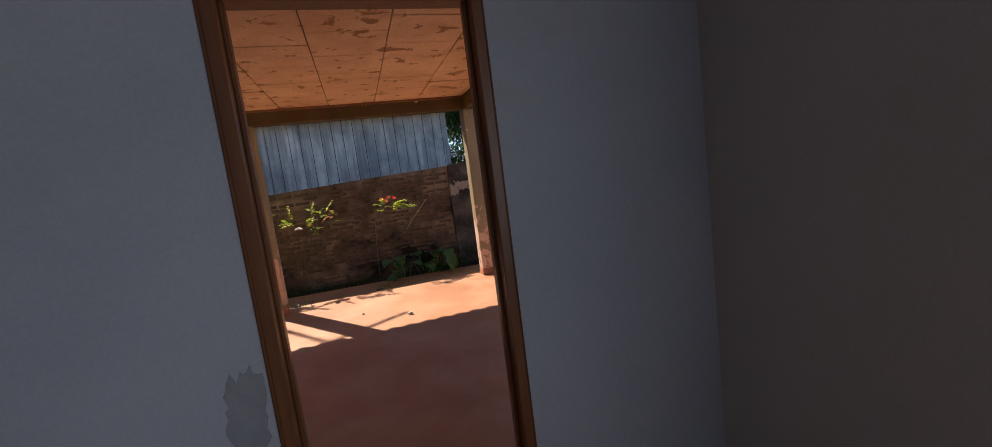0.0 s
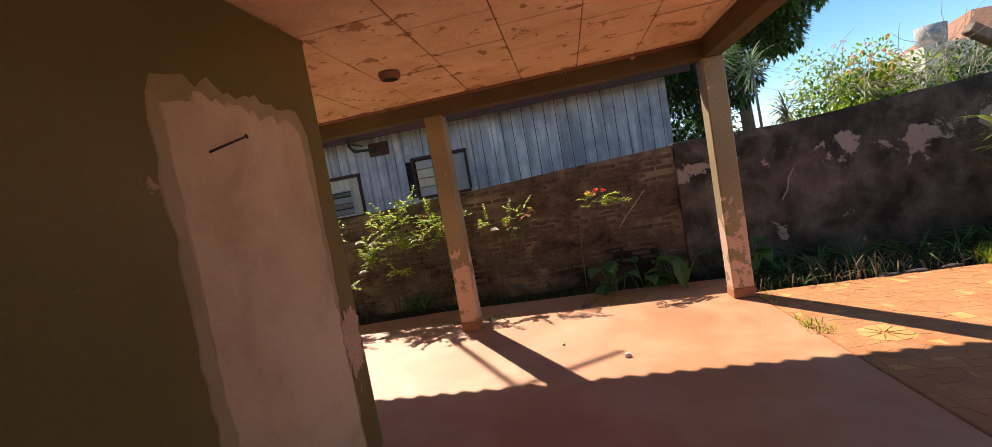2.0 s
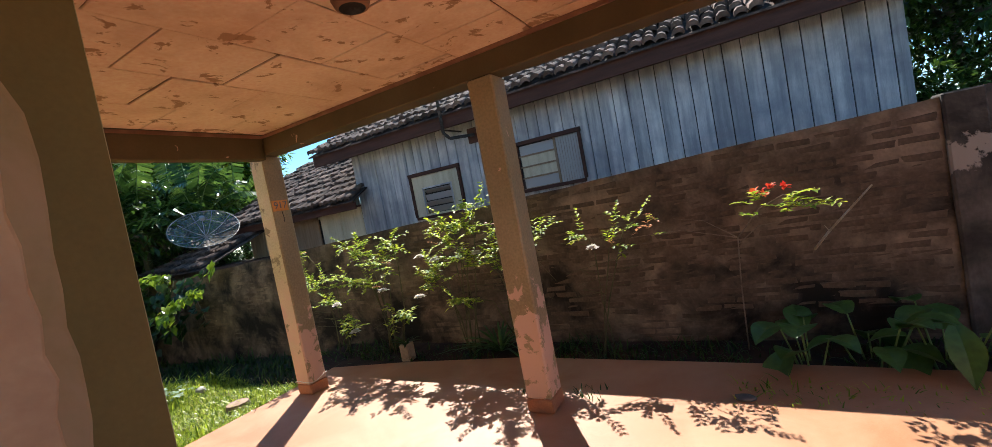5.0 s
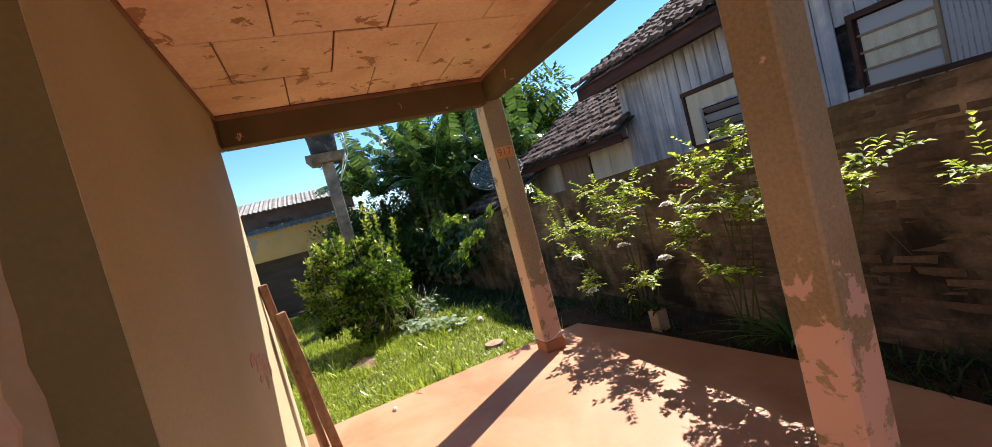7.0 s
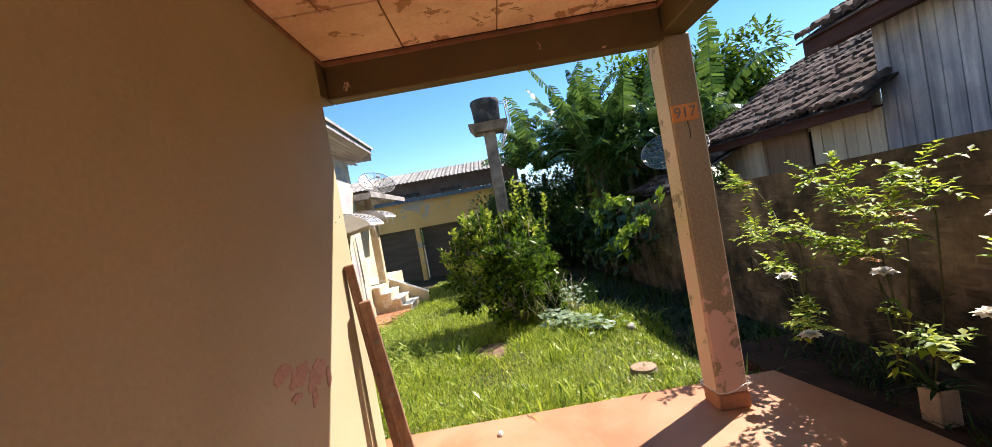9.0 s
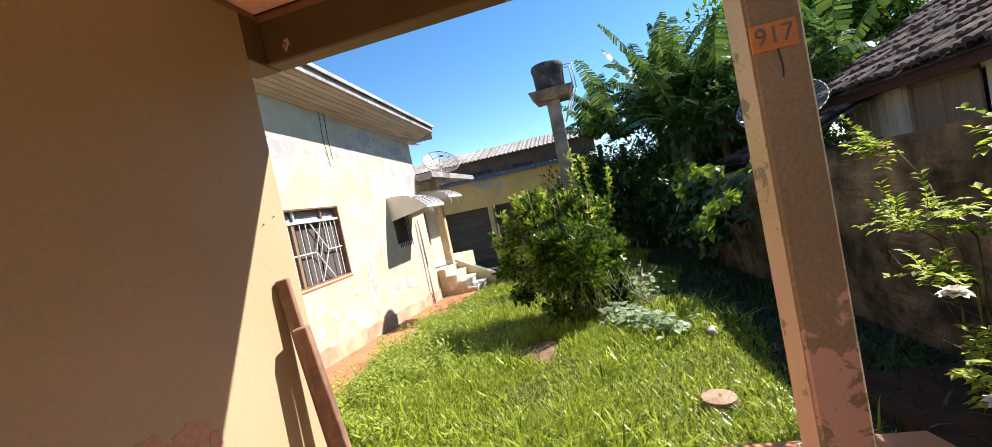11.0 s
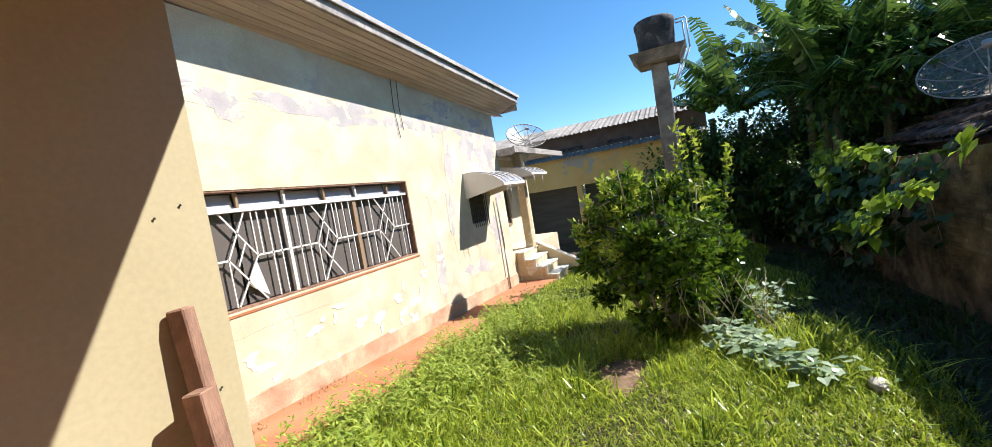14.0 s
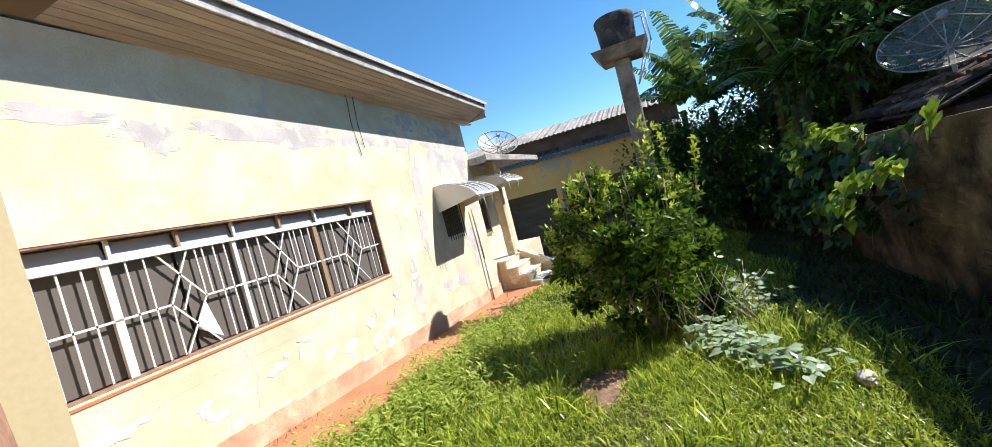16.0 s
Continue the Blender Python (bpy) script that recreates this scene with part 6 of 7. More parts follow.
for i, (fx, fz, fw, fh) in enumerate(((-2.56, 0.95, 0.17, 0.10), (-2.41, 1.00, 0.16, 0.07), (-2.29, 1.05, 0.13, 0.05), (-2.50, 0.87, 0.06, 0.05), (-2.66, 0.90, 0.05, 0.07), (-2.36, 0.93, 0.07, 0.03), (-1.38, 0.62, 0.36, 0.12))):
    flake("patch_flaked", "flaked pink patch in the olive paint", fx, fz, fw, fh, 10 + i, 3.9, "y", pink_plaster, 0.0022 + 0.0005 * i, 0.5)
flake("patch_smear", "grey smeared plaster beside the door frame", -0.18, 0.80, 0.12, 0.32, 23, 1.47, "y", grey_smear, -0.003, 0.4)
flake("patch_corner", "flaked pink patch at the wall corner", 3.78, 0.74, 0.20, 0.34, 17, -1.0585, "x", pink_plaster, 0.003, 0.4)
grey_wash = surface("grey_wash", (0.42, 0.385, 0.375), (0.52, 0.475, 0.45), 4, 0.9, 0.1, 40, peel=((0.64, 0.59, 0.44), 0.53, 3.5))
rw = random.Random(29)
for i in range(26):
    fx = rw.uniform(-11.3, -4.3)
    fz = rw.uniform(2.72, 2.98) + (0.25 if fx < -8.5 and rw.random() < 0.4 else 0)
    flake("stain_wash", "greyish washed stain on the yellow wall", fx, fz, rw.uniform(0.3, 1.0), rw.uniform(0.08, 0.24), 130 + i, 1.37, "y", grey_wash, 0.0006 + 0.00006 * i, 0.8, 60, 2)
for i, (fx, fz, fw, fh) in enumerate(((-10.9, 2.4, 0.7, 0.9), (-10.2, 2.6, 0.9, 0.5), (-11.1, 1.7, 0.4, 0.8), (-9.2, 2.3, 0.25, 0.9), (-9.0, 1.3, 0.2, 0.9), (-10.8, 0.8, 0.6, 0.7), (-8.4, 0.5, 0.3, 0.8), (-9.8, 0.25, 1.0, 0.3))):
    flake("stain_wash", "greyish washed stain on the yellow wall", fx, fz, fw, fh, 160 + i, 1.37, "y", grey_wash, 0.0023 + 0.00006 * i, 0.8, 60, 2)
for i in range(34):
    r = random.Random(400 + i)
    flake("patch_filler", "small white filler patch on the yellow wall", r.uniform(-8.6, -4.2), r.uniform(-0.05, 0.72), r.uniform(0.04, 0.22), r.uniform(0.04, 0.12), 60 + i, 1.37, "y", white_fill, 0.0032 + 0.00008 * i, 0.7)


def wall_crack(pts, y, label):
    bm = bmesh.new()
    r = random.Random(int(pts[0][0] * 100))
    line = []
    for (xa, za), (xb, zb) in zip(pts, pts[1:]):
        for k in range(6):
            s = k / 6
            line.append((xa + (xb - xa) * s + r.uniform(-0.025, 0.025), y + 0.0003, za + (zb - za) * s + r.uniform(-0.01, 0.01)))
    tube(bm, line, 0.0010, 0.0007, 4)
    solid("crack", bm, seam_brown, label, "crack")


wall_crack([(-9.2, 3.0), (-9.0, 2.3), (-9.15, 1.6), (-8.95, 0.9), (-9.1, 0.2)], 1.37, "long vertical crack in the yellow wall")
wall_crack([(-8.3, 1.7), (-8.5, 1.1), (-8.35, 0.5)], 1.37, "crack beside the window")
wall_crack([(-6.2, 0.62), (-5.2, 0.66), (-4.5, 0.58)], 1.37, "crack under the window sill")
wall_crack([(-5.4, 0.8), (-5.5, 0.5), (-5.4, 0.1)], 1.37, "crack running down from the sill")

# cables down the yellow wall
def wall_cable():
    t = thing("wall_cable", (-8.0, 1.39, 2.6), "thin dark cable hanging down the yellow wall", "cable")
    for k, dx in enumerate((0.0, 0.14)):
        bm = bmesh.new()
        tube(bm, [(-8.0 + dx, 1.40, 3.50), (-7.98 + dx, 1.385, 3.1), (-8.0 + dx * 0.8, 1.385, 2.75 - 0.12 * k)], 0.006, 0.005, 5)
        part("strand", bm, tank_dark, t)


wall_cable()


def wall_pipe():
    t = thing("drain_pipe", (-10.95, 1.42, -0.5), "thin grey pipe on the wall foot", "pipe")
    bm = bmesh.new()
    tube(bm, [(-10.9, 1.43, -0.55), (-10.92, 1.43, 0.4), (-10.9, 1.43, 1.5)], 0.02, 0.02, 8)
    part("pipe", bm, fascia_grey, t)


wall_pipe()


# ---- porch fittings ----
def ceiling_socket():
    x, y = -0.9, 4.84
    t = thing("ceiling_lamp_holder", (x, y, CZ), "round brown ceiling lamp holder without a bulb", "lamp holder")
    bm = bmesh.new()
    lathe(bm, [(0.0, 0.0), (0.085, 0.0), (0.09, -0.02), (0.075, -0.055), (0.06, -0.06)], (x, y, CZ), 20)
    part("body", bm, seam_brown, t)
    bm = bmesh.new()
    lathe(bm, [(0.06, -0.06), (0.05, -0.03), (0.0, -0.03)], (x, y, CZ), 20)
    part("socket", bm, tank_dark, t)


ceiling_socket()


def number_plate():
    t = thing("house_number_plate", (-3.41, 6.055, 1.90), "orange enamel number plate on the porch post", "number plate")
    orange = surface("orange_enamel", (0.62, 0.25, 0.06), (0.72, 0.32, 0.09), 8, 0.5, 0.05)
    ink = surface("grey_ink", (0.16, 0.15, 0.14), (0.2, 0.19, 0.18), 8, 0.6, 0.0)
    bm = bmesh.new()
    bx(bm, (-3.420, 5.972, 1.852), (-3.410, 6.138, 1.958), 0.002)
    part("plate", bm, orange, t)
    cu = bpy.data.curves.new("digits", "FONT")
    cu.body = "917"
    cu.size = 0.095
    cu.extrude = 0.0015
    cu.align_x, cu.align_y = "CENTER", "CENTER"
    tmp = new("digits_tmp", cu)
    me = bpy.data.meshes.new_from_object(tmp.evaluated_get(bpy.context.evaluated_depsgraph_get()))
    bpy.data.objects.remove(tmp)
    me.transform(Matrix.Translation((-3.4085, 6.055, 1.905)) @ Matrix(((0, 0, 1, 0), (1, 0, 0, 0), (0, 1, 0, 0), (0, 0, 0, 1))))
    me.materials.clear()
    me.materials.append(ink)
    part("digits", me, None, t, "dark grey digits 917")
    bm = bmesh.new()
    tube(bm, [(-3.412, 6.06, 1.852), (-3.405, 6.065, 1.78), (-3.405, 6.06, 1.74)], 0.003, 0.003, 5)
    part("hook", bm, tank_dark, t)


number_plate()


def wire_tie():
    t = thing("wire_tie", (-3.52, 6.07, 0.12), "loop of old wire round the post foot", "wire")
    bm = bmesh.new()
    pts = [(-3.52 + 0.15 * math.cos(a) * (1.0 if abs(math.cos(a)) < 0.8 else 0.9), 6.07 + 0.15 * math.sin(a), 0.14 + 0.02 * math.sin(3 * a)) for a in [i * 0.4 for i in range(17)]]
    tube(bm, pts, 0.004, 0.004, 5)
    part("loop", bm, white_metal, t)


wire_tie()


def spike():
    t = thing("iron_spike", (-1.06, 2.98, 1.82), "long rusty iron spike sticking out of the bare plaster", "spike")
    bm = bmesh.new()
    rod(bm, (-1.075, 2.98, 1.83), (-0.97, 3.12, 1.90), 0.006, 0.005, 6)
    rod(bm, (-0.97, 3.12, 1.90), (-0.966, 3.125, 1.903), 0.010, 0.010, 8)
    part("shank", bm, tank_dark, t)


spike()


def small_nails():
    for i, (nx, nz) in enumerate(((-3.1, 1.60), (-3.17, 1.63), (-3.15, 1.2), (-3.18, 1.1))):
        t = thing("nail", (nx, 3.9, nz), "small rusty nail in the olive wall", "nail", "nails in the wall")
        bm = bmesh.new()
        rod(bm, (nx, 3.895, nz), (nx + 0.002, 3.9035, nz + 0.002), 0.002, 0.002, 5)
        part("shank", bm, tank_dark, t)
        bm = bmesh.new()
        rod(bm, (nx + 0.002, 3.9035, nz + 0.002), (nx + 0.002, 3.905, nz + 0.002), 0.0035, 0.0035, 7)
        part("nail_head", bm, tank_dark, t)


small_nails()


def leaning_plank(xb, yb, xt, yt, top, w, d, notches, label):
    t = thing("leaning_plank", (xb, yb, 0), label, "plank", "planks leaning on the wall")
    m = Matrix.Translation((xb, yb, 0.012)) @ (Vector((xt - xb, yt - yb, top)).to_track_quat("Z", "Y").to_matrix().to_4x4())
    ln = Vector((xt - xb, yt - yb, top)).length - 0.015
    bm = bmesh.new()
    bx(bm, (-w / 2, -d / 2, 0), (w / 2, d / 2, ln), 0.004)
    bm.transform(m)
    part("board", bm, old_wood, t)
    for k in range(notches):
        bm = bmesh.new()
        z = ln * (0.12 + 0.8 * k / max(1, notches))
        bx(bm, (w / 2 - 0.002, -d / 5, z), (w / 2 + 0.003, d / 5, z + 0.022), 0.001)
        bm.transform(m)
        part("hinge_mark", bm, concrete if k % 2 else seam_brown, t)


leaning_plank(-3.14, 4.02, -3.10, 3.925, 1.36, 0.045, 0.05, 2, "rough reddish plank leaning against the olive wall")
leaning_plank(-3.10, 4.10, -3.07, 3.985, 1.15, 0.05, 0.06, 6, "shorter hinged plank leaning on another")

# ---- crazy paving beside the porch ----
pave_orange = surface("red_shard", (0.40, 0.165, 0.065), (0.48, 0.21, 0.085), 5, 0.7, 0.12, 60, random_tint=0.09)
pave_yellow = surface("yellow_shard", (0.50, 0.265, 0.085), (0.56, 0.31, 0.11), 5, 0.7, 0.12, 60, random_tint=0.10)
pave_joint = surface("paving_joint", (0.36, 0.15, 0.06), (0.43, 0.185, 0.075), 5, 0.95, 0.3, 50)
bm = bmesh.new()
bx(bm, (2.04, -4, -0.3), (6.0, 6.12, -0.004))
paving = solid("pavement_crazy", bm, pave_joint, "crazy paving of red shards with yellow pieces", "paving")


def shards():
    r = random.Random(9)
    step = 0.082
    nx, ny = int(3.94 / step), int(4.6 / step)
    pt = {}
    for i in range(nx + 1):
        for j in range(ny + 1):
            ex = 0 if i in (0, nx) else r.uniform(-0.40, 0.40) * step
            ey = 0 if j in (0, ny) else r.uniform(-0.40, 0.40) * step
            pt[i, j] = Vector((2.05 + step * i + ex, 6.11 - step * j + ey, 0))
    verts, faces, yv, yf = [], [], [], []
    made = 0
    flowers = ((2.40, 4.80, 0.15), (3.6, 4.75, 0.15), (4.3, 5.3, 0.14))

    def slab(poly, dz):
        c = sum(poly, Vector()) / len(poly)
        up = [c + (p - c) * 0.98 + Vector((0, 0, dz)) for p in poly]
        lo = [c + (p - c) * 0.985 + Vector((0, 0, -0.006)) for p in poly]
        n = len(poly)
        return up + lo, [tuple(range(n - 1, -1, -1))] + [(k, (k + 1) % n, n + (k + 1) % n, n + k) for k in range(n)]

    for j in range(ny):
        for i in range(nx):
            q = [pt[i, j], pt[i + 1, j], pt[i + 1, j + 1], pt[i, j + 1]]
            polys = [q] if r.random() < 0.55 else ([[q[0], q[1], q[2]], [q[0], q[2], q[3]]] if r.random() < 0.5 else [[q[0], q[1], q[3]], [q[1], q[2], q[3]]])
            for poly in polys:
                c = sum(poly, Vector()) / len(poly)
                if any((c.x - fx) ** 2 + (c.y - fy) ** 2 < (fr * 0.5) ** 2 for fx, fy, fr in flowers):
                    continue
                yellow = r.random() < 0.07
                v, f = slab(poly, r.uniform(-0.002, 0.0005))
                if made < 290 and c.x < 4.0 and c.y > 4.3:
                    made += 1
                    local = [p - c for p in v]
                    ob = new("shard", raw_mesh("shard", local, f, pave_yellow if yellow else pave_orange))
                    ob.parent = paving
                    ob.matrix_basis = Matrix.Translation(c)
                else:
                    tv, tf = (yv, yf) if yellow else (verts, faces)
                    k = len(tv)
                    tv += v
                    tf += [tuple(a + k for a in p) for p in f]
    for fx, fy, fr in flowers:
        for k in range(9):
            a0, a1 = 2 * math.pi * (k + 0.02 + 0.08 * r.random()) / 9, 2 * math.pi * (k + 0.98 - 0.08 * r.random()) / 9
            poly = [Vector((fx + 0.02 * math.cos((a0 + a1) / 2), fy + 0.02 * math.sin((a0 + a1) / 2), 0)), Vector((fx + fr * math.cos(a1), fy + fr * math.sin(a1), 0)), Vector((fx + fr * 1.08 * math.cos((a0 + a1) / 2), fy + fr * 1.08 * math.sin((a0 + a1) / 2), 0)), Vector((fx + fr * math.cos(a0), fy + fr * math.sin(a0), 0))]
            v, f = slab(poly, 0.0025)
            ob = new("petal_shard", raw_mesh("petal_shard", v, f, pave_yellow))
            ob.parent = paving
    for nm, tv, tf, mt in (("far_shards", verts, faces, pave_orange), ("far_yellow_shards", yv, yf, pave_yellow)):
        ob = new(nm, raw_mesh(nm, tv, tf, mt))
        ob.parent = paving
        tagged(ob, kind="stuff")


shards()


# ---- loose small things ----
def lump(name, x, y, z, sx, sy, sz, seed, material, label, category, group=""):
    r = random.Random(seed)
    bm = bmesh.new()
    bmesh.ops.create_icosphere(bm, subdivisions=2, radius=1)
    for v in bm.verts:
        k = 1 + 0.22 * noise.noise(v.co * 1.7 + Vector((seed, 0, 0)))
        v.co = Vector((x + v.co.x * sx * k, y + v.co.y * sy * k, z + max(-0.6, v.co.z) * sz * k))
    ob = new(name, mesh_of(name, bm, material))
    return tagged(ob, label, category, group)


lump("pebble", 0.615, 4.845, 0.014, 0.03, 0.022, 0.022, 1, white_render, "small pale stone on the red floor", "stone", "stones on the floor")
lump("pebble", 0.1, 5.25, 0.007, 0.014, 0.012, 0.012, 2, white_render, "tiny pale stone on the red floor", "stone", "stones on the floor")
lump("pebble", -3.62, 4.55, 0.01, 0.03, 0.02, 0.016, 5, white_render, "small pale chip at the floor edge", "stone", "stones on the floor")
lump("flat_stone", 0.35, 6.33, 0.008, 0.07, 0.05, 0.014, 3, concrete, "flat grey stone lying on the porch floor", "stone")
lump("white_stone", -6.05, 6.2, ground_z(-6, 6) + 0.06, 0.09, 0.06, 0.045, 4, white_render, "whitish block lying in the grass", "stone")
for i, (kx, ky) in enumerate(((3.3, 6.13), (3.55, 6.14), (3.85, 6.16))):
    lump("kerb_stone", kx, ky, 0.0, 0.10, 0.04, 0.028, 40 + i, old_render, "pale broken kerb stone by the paving", "stone", "kerb stones")
lump("white_bag", 5.75, 6.75, 0.02, 0.12, 0.09, 0.07, 50, petal_white, "crumpled white plastic bag by the wall", "bag")


def bare_patch():
    """A worn spot of red earth showing through the grass."""
    x, y = -6.3, 4.43
    verts, faces = [(x, y, ground_z(x, y) + 0.028)], []
    for k in range(1, 5):
        for i in range(22):
            a = 2 * math.pi * i / 22
            q = k / 4 * (1 + 0.5 * noise.noise((math.cos(a) * 1.5, math.sin(a) * 1.5, 4.0)))
            px, py = x + 0.44 * q * math.cos(a), y + 0.31 * q * math.sin(a)
            verts.append((px, py, ground_z(px, py) + 0.028 - 0.03 * (k / 4) ** 3 + 0.012 * noise.noise((px * 9, py * 9, 1))))
    for i in range(22):
        j = (i + 1) % 22
        faces.append((0, 1 + i, 1 + j))
        for k in range(3):
            a, b = 1 + 22 * k, 1 + 22 * (k + 1)
            faces.append((a + i, b + i, b + j, a + j))
    tagged(new("ground_bare", raw_mesh("ground_bare", verts, faces, bare_earth)), "worn patch of bare reddish earth in the grass", "soil", kind="structure")


bare_patch()


def tree_stump():
    x, y = -4.53, 5.84
    z = ground_z(x, y)
    t = thing("tree_stump", (x, y, z), "low sawn tree stump in the grass", "stump")
    bm = bmesh.new()
    lathe(bm, [(0.135, -0.03), (0.122, 0.04), (0.112, 0.085)], (x, y, z), 14)
    part("bark", bm, bark, t)
    bm = bmesh.new()
    lathe(bm, [(0.114, 0.083), (0.06, 0.094), (0.0, 0.09)], (x, y, z), 14)
    part("cut_face", bm, surface("cut_wood", (0.30, 0.20, 0.13), (0.40, 0.28, 0.19), 14, 0.9, 0.3), t, "pale sawn face")


tree_stump()


def block_planter(x, y):
    t = thing("block_planter", (x, y, -0.06), "small rough concrete planter box with dry soil", "planter")
    bm = bmesh.new()
    for a, b in (((-0.06, -0.06), (0.06, -0.04)), ((-0.06, 0.04), (0.06, 0.06)), ((-0.06, -0.04), (-0.04, 0.04)), ((0.04, -0.04), (0.06, 0.04))):
        bx(bm, (x + a[0], y + a[1], -0.06), (x + b[0], y + b[1], 0.14), 0.006)
    part("box", bm, surface("raw_block", (0.34, 0.24, 0.16), (0.44, 0.33, 0.23), 6, 0.95, 0.4, 40), t)
    bm = bmesh.new()
    bx(bm, (x - 0.04, y - 0.04, 0.08), (x + 0.04, y + 0.04, 0.13))
    part("soil", bm, soil, t)


block_planter(-3.03, 6.98)
strap_plant("planter_sprout", -3.03, 6.98, 0.12, 16, 0.22, shade_grass_mat, "thin weeds sprouting from the planter", 77)


def dish(x, y, z, r, facing, label):
    """A mesh satellite dish on a short mast."""
    t = thing("satellite_dish", (x, y, z), label, "satellite dish", "satellite dishes")
    f = Vector(facing).normalized()
    m = Matrix.Translation((x, y, z)) @ f.to_track_quat("Z", "Y").to_matrix().to_4x4()
    ring = lambda rr, k: (rr * math.cos(k), rr * math.sin(k), 0.34 * r * (rr / r) ** 2)
    bm = bmesh.new()
    lathe(bm, [(r * i / 6, 0.34 * r * (i / 6) ** 2) for i in range(7)], (0, 0, 0), 32)
    bm.transform(m)
    part("mesh_bowl", bm, dish_mesh, t, "see-through wire mesh bowl")
    bm = bmesh.new()
    pts = [ring(r, 2 * math.pi * i / 32) for i in range(33)]
    tube(bm, pts, 0.011, 0.011, 5)
    bm.transform(m)
    part("rim", bm, dish_metal, t)
    for i in range(10):
        bm = bmesh.new()
        tube(bm, [ring(r * s, 2 * math.pi * i / 10) for s in (0.02, 0.35, 0.7, 1.0)], 0.009, 0.009, 4)
        bm.transform(m)
        part("rib", bm, dish_metal, t)
    for i in range(3):
        bm = bmesh.new()
        rod(bm, ring(r * 0.7, 2 * math.pi * i / 3 + 0.5), (0, 0, 0.75 * r), 0.008, 0.008, 5)
        bm.transform(m)
        part("strut", bm, dish_metal, t)
    bm = bmesh.new()
    rod(bm, (0, 0, 0.68 * r), (0, 0, 0.8 * r), 0.05 * r + 0.02, 0.05 * r + 0.02, 8)
    bm.transform(m)
    part("feed", bm, dish_metal, t)
    bm = bmesh.new()
    rod(bm, (x, y, z - r * 0.9), (x, y, z), 0.03, 0.03, 8)
    part("mast", bm, fascia_grey, t)


def make_dish_mesh():
    m = bpy.data.materials.new("wire_mesh")
    m.use_nodes = True
    nt = m.node_tree
    b = nt.nodes["Principled BSDF"]
    b.inputs["Base Color"].default_value = (0.50, 0.44, 0.36, 1)
    b.inputs["Roughness"].default_value = 0.5
    b.inputs["Metallic"].default_value = 0.4
    tr = nt.nodes.new("ShaderNodeBsdfTransparent")
    mx = nt.nodes.new("ShaderNodeMixShader")
    mx.inputs[0].default_value = 0.30
    nt.links.new(tr.outputs[0], mx.inputs[1])
    nt.links.new(b.outputs[0], mx.inputs[2])
    nt.links.new(mx.outputs[0], nt.nodes["Material Output"].inputs["Surface"])
    return m


dish_mesh = make_dish_mesh()
dish(-11.0, 9.25, 2.05, 0.75, (0.55, -0.30, 0.78), "large wire mesh satellite dish above the boundary wall")
dish(-12.9, 1.6, 2.80, 0.50, (0.55, 0.45, 0.75), "wire mesh satellite dish on the low wing roof")


def shed_roof():
    t = thing("old_shed", (-11.6, 9.4, -0.9), "low shed with dark old clay tiles behind the wall", "shed")
    bm = bmesh.new()
    bx(bm, (-13.0, 8.9, -0.9), (-10.4, 11, 1.25))
    part("wall", bm, dark_brick, t)
    tiled_roof(t, "roof", -13.2, -10.2, 8.6, 1.30, 11.2, 2.35, 90)


shed_roof()

# ---- beyond the walls ----
def leaning_beam():
    t = thing("fallen_post", (5.85, 7.56, 1.95), "concrete post lying tilted on the wall top, coloured dark as backlit", "post")
    bm = bmesh.new()
    bx(bm, (-0.06, -0.07, -0.05), (0.06, 0.07, 0.72), 0.012)
    bm.transform(Matrix.Translation((5.86, 7.56, 1.97)) @ Matrix.Rotation(radians(-52), 4, "Y"))
    # dark bark colour paints the shade of its backlit side
    part("shaft", bm, bark, t)


leaning_beam()


def far_house():
    t = thing("far_house", (23, 26, 0), "distant house with a hipped red tile roof", "house")
    bm = bmesh.new()
    bx(bm, (20.4, 25, 0), (34, 33, 4.1))
    part("wall", bm, white_render, t)
    bm = bmesh.new()
    v = [bm.verts.new(p) for p in ((18.6, 24.4, 4.0), (34, 24.4, 4.0), (34, 33.6, 4.0), (18.6, 33.6, 4.0), (22.3, 28.5, 6.5), (26.0, 28.5, 6.45))]
    for f in ((0, 1, 5, 4), (1, 2, 5), (2, 3, 4, 5), (3, 0, 4), (3, 2, 1, 0)):
        bm.faces.new([v[i] for i in f])
    part("roof", bm, surface("far_red_tile", (0.26, 0.12, 0.07), (0.34, 0.17, 0.10), 4, 0.9, 0.4, 12), t, "weathered red tile roof")
    for i in range(3):
        w = part("window", None_mesh(), None, t)
        bm = bmesh.new()
        bx(bm, (21.5 + 3 * i, 24.95, 1.4), (22.9 + 3 * i, 24.99, 2.7))
        part("pane", bm, glass_dark, w)


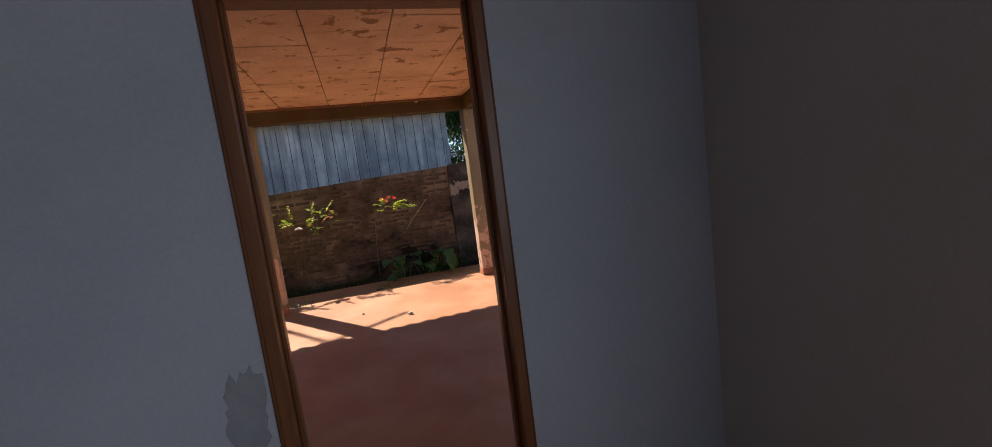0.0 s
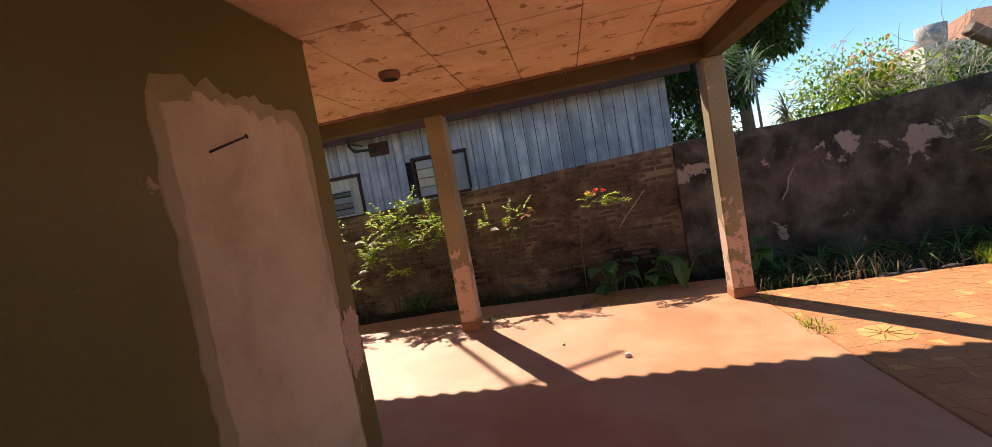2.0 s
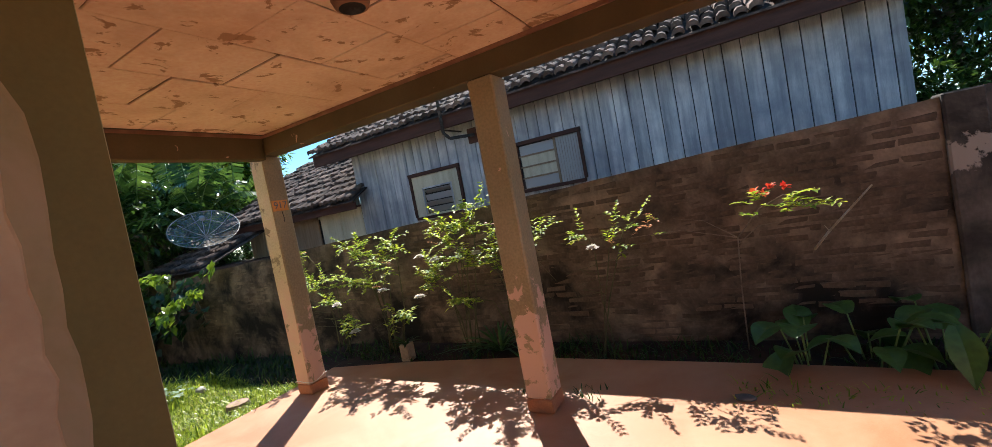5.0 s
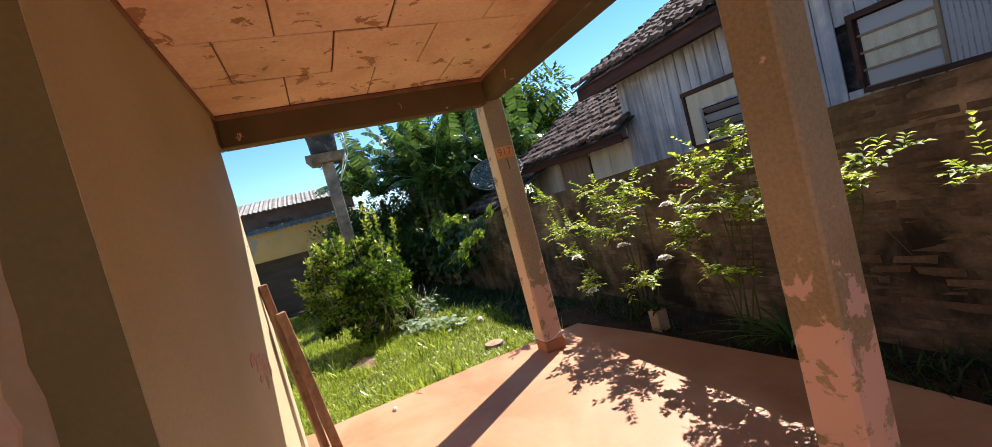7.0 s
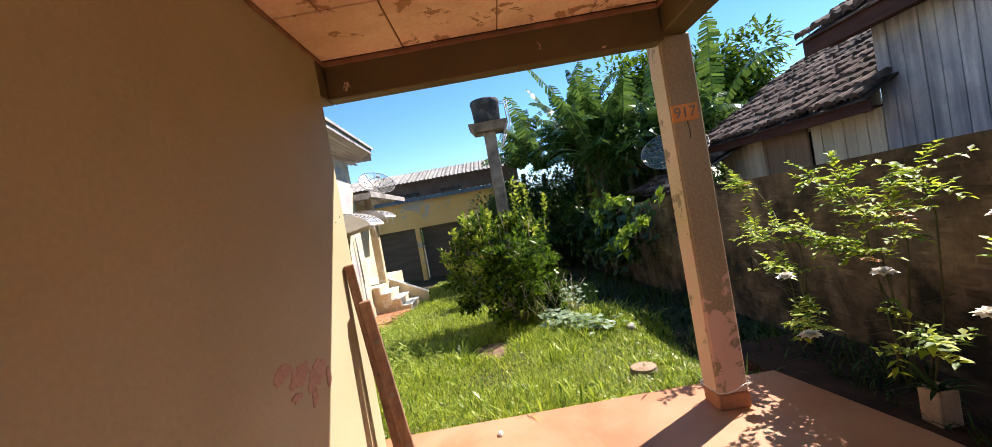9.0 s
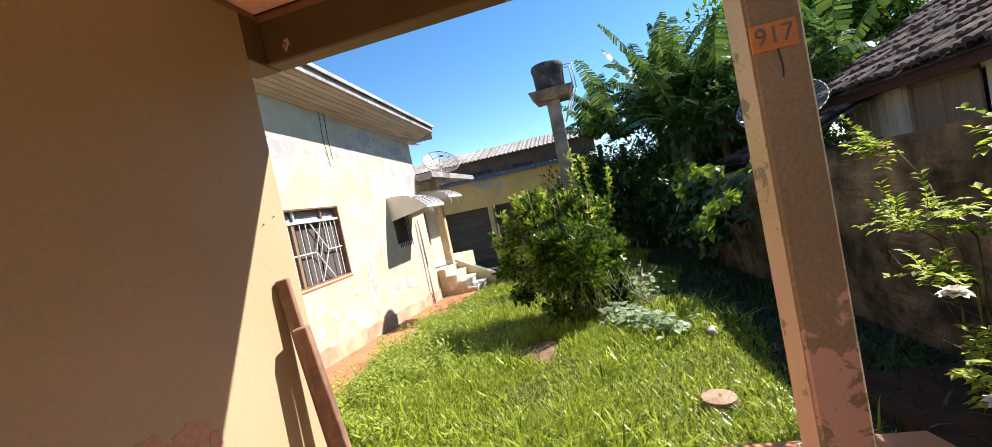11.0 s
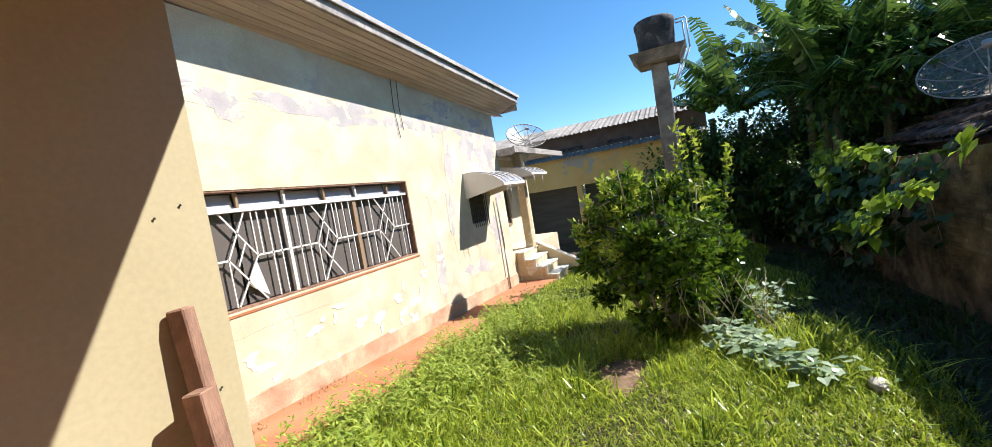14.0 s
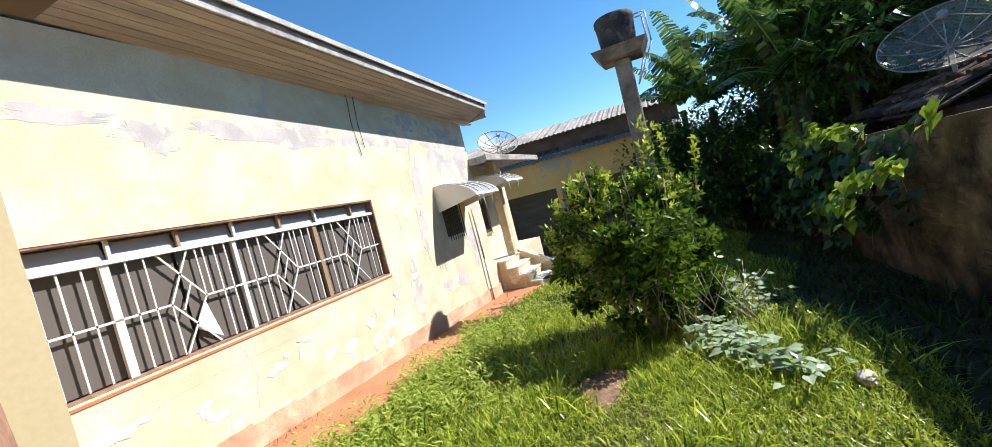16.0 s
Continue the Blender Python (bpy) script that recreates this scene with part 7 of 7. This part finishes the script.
def white_house():
    t = thing("white_house", (14, 11, 0), "white neighbouring house with shuttered windows", "house")
    bm = bmesh.new()
    bx(bm, (13.2, 5, 0), (20, 13.25, 4.6), 0.02)
    part("wall", bm, white_fill, t)
    bm = bmesh.new()
    bx(bm, (13.0, 4.8, 4.6), (20.2, 13.4, 4.75), 0.02)
    part("roof", bm, fascia_grey, t)
    for i, yy in enumerate((12.95, 12.58, 12.30, 12.0, 11.0)):
        w = part("window", None_mesh(), None, t)
        hh, hw, zc = (0.55, 0.17, 2.88) if i == 0 else (0.25, 0.10, 2.98)
        bm = bmesh.new()
        bx(bm, (13.16, yy - hw, zc - hh / 2), (13.19, yy + hw, zc + hh / 2))
        part("pane", bm, glass_dark, w)
        for k in range(4):
            bm = bmesh.new()
            z = zc - hh / 2 + hh * k / 4
            bx(bm, (13.12, yy - hw, z), (13.16, yy + hw, z + 0.02))
            part("slat", bm, fascia_grey, w)


def utility_pole():
    t = thing("utility_pole", (19.7, 20, 0), "tall dark utility pole with a transformer box", "utility pole")
    bm = bmesh.new()
    rod(bm, (19.7, 20, 0), (19.85, 20, 8.5), 0.13, 0.10, 10)
    part("pole", bm, tank_dark, t)
    bm = bmesh.new()
    lathe(bm, [(0, 0), (0.3, 0), (0.3, 0.8), (0, 0.85)], (20.1, 20, 4.6), 12)
    part("transformer", bm, fascia_grey, t)
    for z in (5.9, 7.4):
        bm = bmesh.new()
        bx(bm, (18.8, 19.95, z), (20.6, 20.05, z + 0.1))
        part("crossarm", bm, concrete, t)


def small_far_tank():
    t = thing("roof_tank", (14.0, 20, 3.9), "small grey water tank on a far roof", "water tank")
    bm = bmesh.new()
    bx(bm, (13.4, 19.4, 0), (15.2, 20.8, 3.9))
    part("base", bm, white_render, t)
    bm = bmesh.new()
    lathe(bm, [(0, 0), (0.42, 0), (0.45, 0.75), (0, 0.8)], (14.1, 20, 3.9), 14)
    part("tank", bm, fascia_grey, t)


far_house()
white_house()
utility_pole()
small_far_tank()


def gate():
    t = thing("side_gate", (6.05, 5.2, 0), "dark brown wooden gate in the side wall", "gate")
    for yy in (4.26, 6.16):
        bm = bmesh.new()
        bx(bm, (6.0, yy - 0.06, -0.1), (6.12, yy + 0.06, 1.9), 0.006)
        part("gate_post", bm, frame_dull, t)
    for k in range(12):
        bm = bmesh.new()
        ya = 4.34 + k * 0.147
        bx(bm, (6.06, ya, 0.03), (6.09, ya + 0.14, 1.8), 0.004)
        part("board", bm, frame_dull, t)


gate()

# far tree belt that closes the horizon
for i in range(16):
    a = 2 * math.pi * i / 16 + 0.1
    d = 62 + 8 * math.sin(i * 2.3)
    tree("far_tree", d * math.cos(a), d * math.sin(a) + 6, -1.5, 5.5 + 1.2 * math.sin(i * 1.7), 9.0, 2300, 1.1, tree_leaf, "distant dark tree on the horizon", 200 + i, 0.5, 0.55)

# ---- bricks of the boundary wall ----
def brick_faces():
    me_list = []
    for k in range(4):
        r = random.Random(70 + k)
        bm = bmesh.new()
        bx(bm, (-0.112, -0.005, -0.028), (0.112, 0.01, 0.028), 0.007)
        for v in bm.verts:
            v.co += Vector((r.uniform(-0.010, 0.010), r.uniform(-0.003, 0.003), r.uniform(-0.007, 0.007)))
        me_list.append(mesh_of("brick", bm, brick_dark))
    base = [([tuple(v.co) for v in me.vertices], [tuple(p.vertices) for p in me.polygons]) for me in me_list]
    r = random.Random(8)
    verts, faces, made = [], [], 0
    for row in range(28):
        z = -0.1 + row * 0.069
        for col in range(50):
            x = 1.66 - col * 0.238 - (0.119 if row % 2 else 0)
            if x < -9.6 or z + 0.045 > wall_top(x) or r.random() < 0.14:
                continue
            m = Matrix.Translation((x + r.uniform(-0.02, 0.02), 7.503 + r.uniform(-0.002, 0.003), z + r.uniform(-0.005, 0.005))) @ Matrix.Rotation(r.uniform(-0.02, 0.02), 4, "Y")
            k = r.randrange(4)
            if made < 290 and -2.6 < x < 1.7 and z > 0.2:
                made += 1
                ob = new("brick", me_list[k])
                ob.parent = wall_brick
                ob.matrix_basis = m
            else:
                n = len(verts)
                verts += [tuple(m @ Vector(p)) for p in base[k][0]]
                faces += [tuple(q + n for q in p) for p in base[k][1]]
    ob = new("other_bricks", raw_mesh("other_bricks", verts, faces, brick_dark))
    ob.parent = wall_brick
    tagged(ob, kind="stuff")


brick_faces()
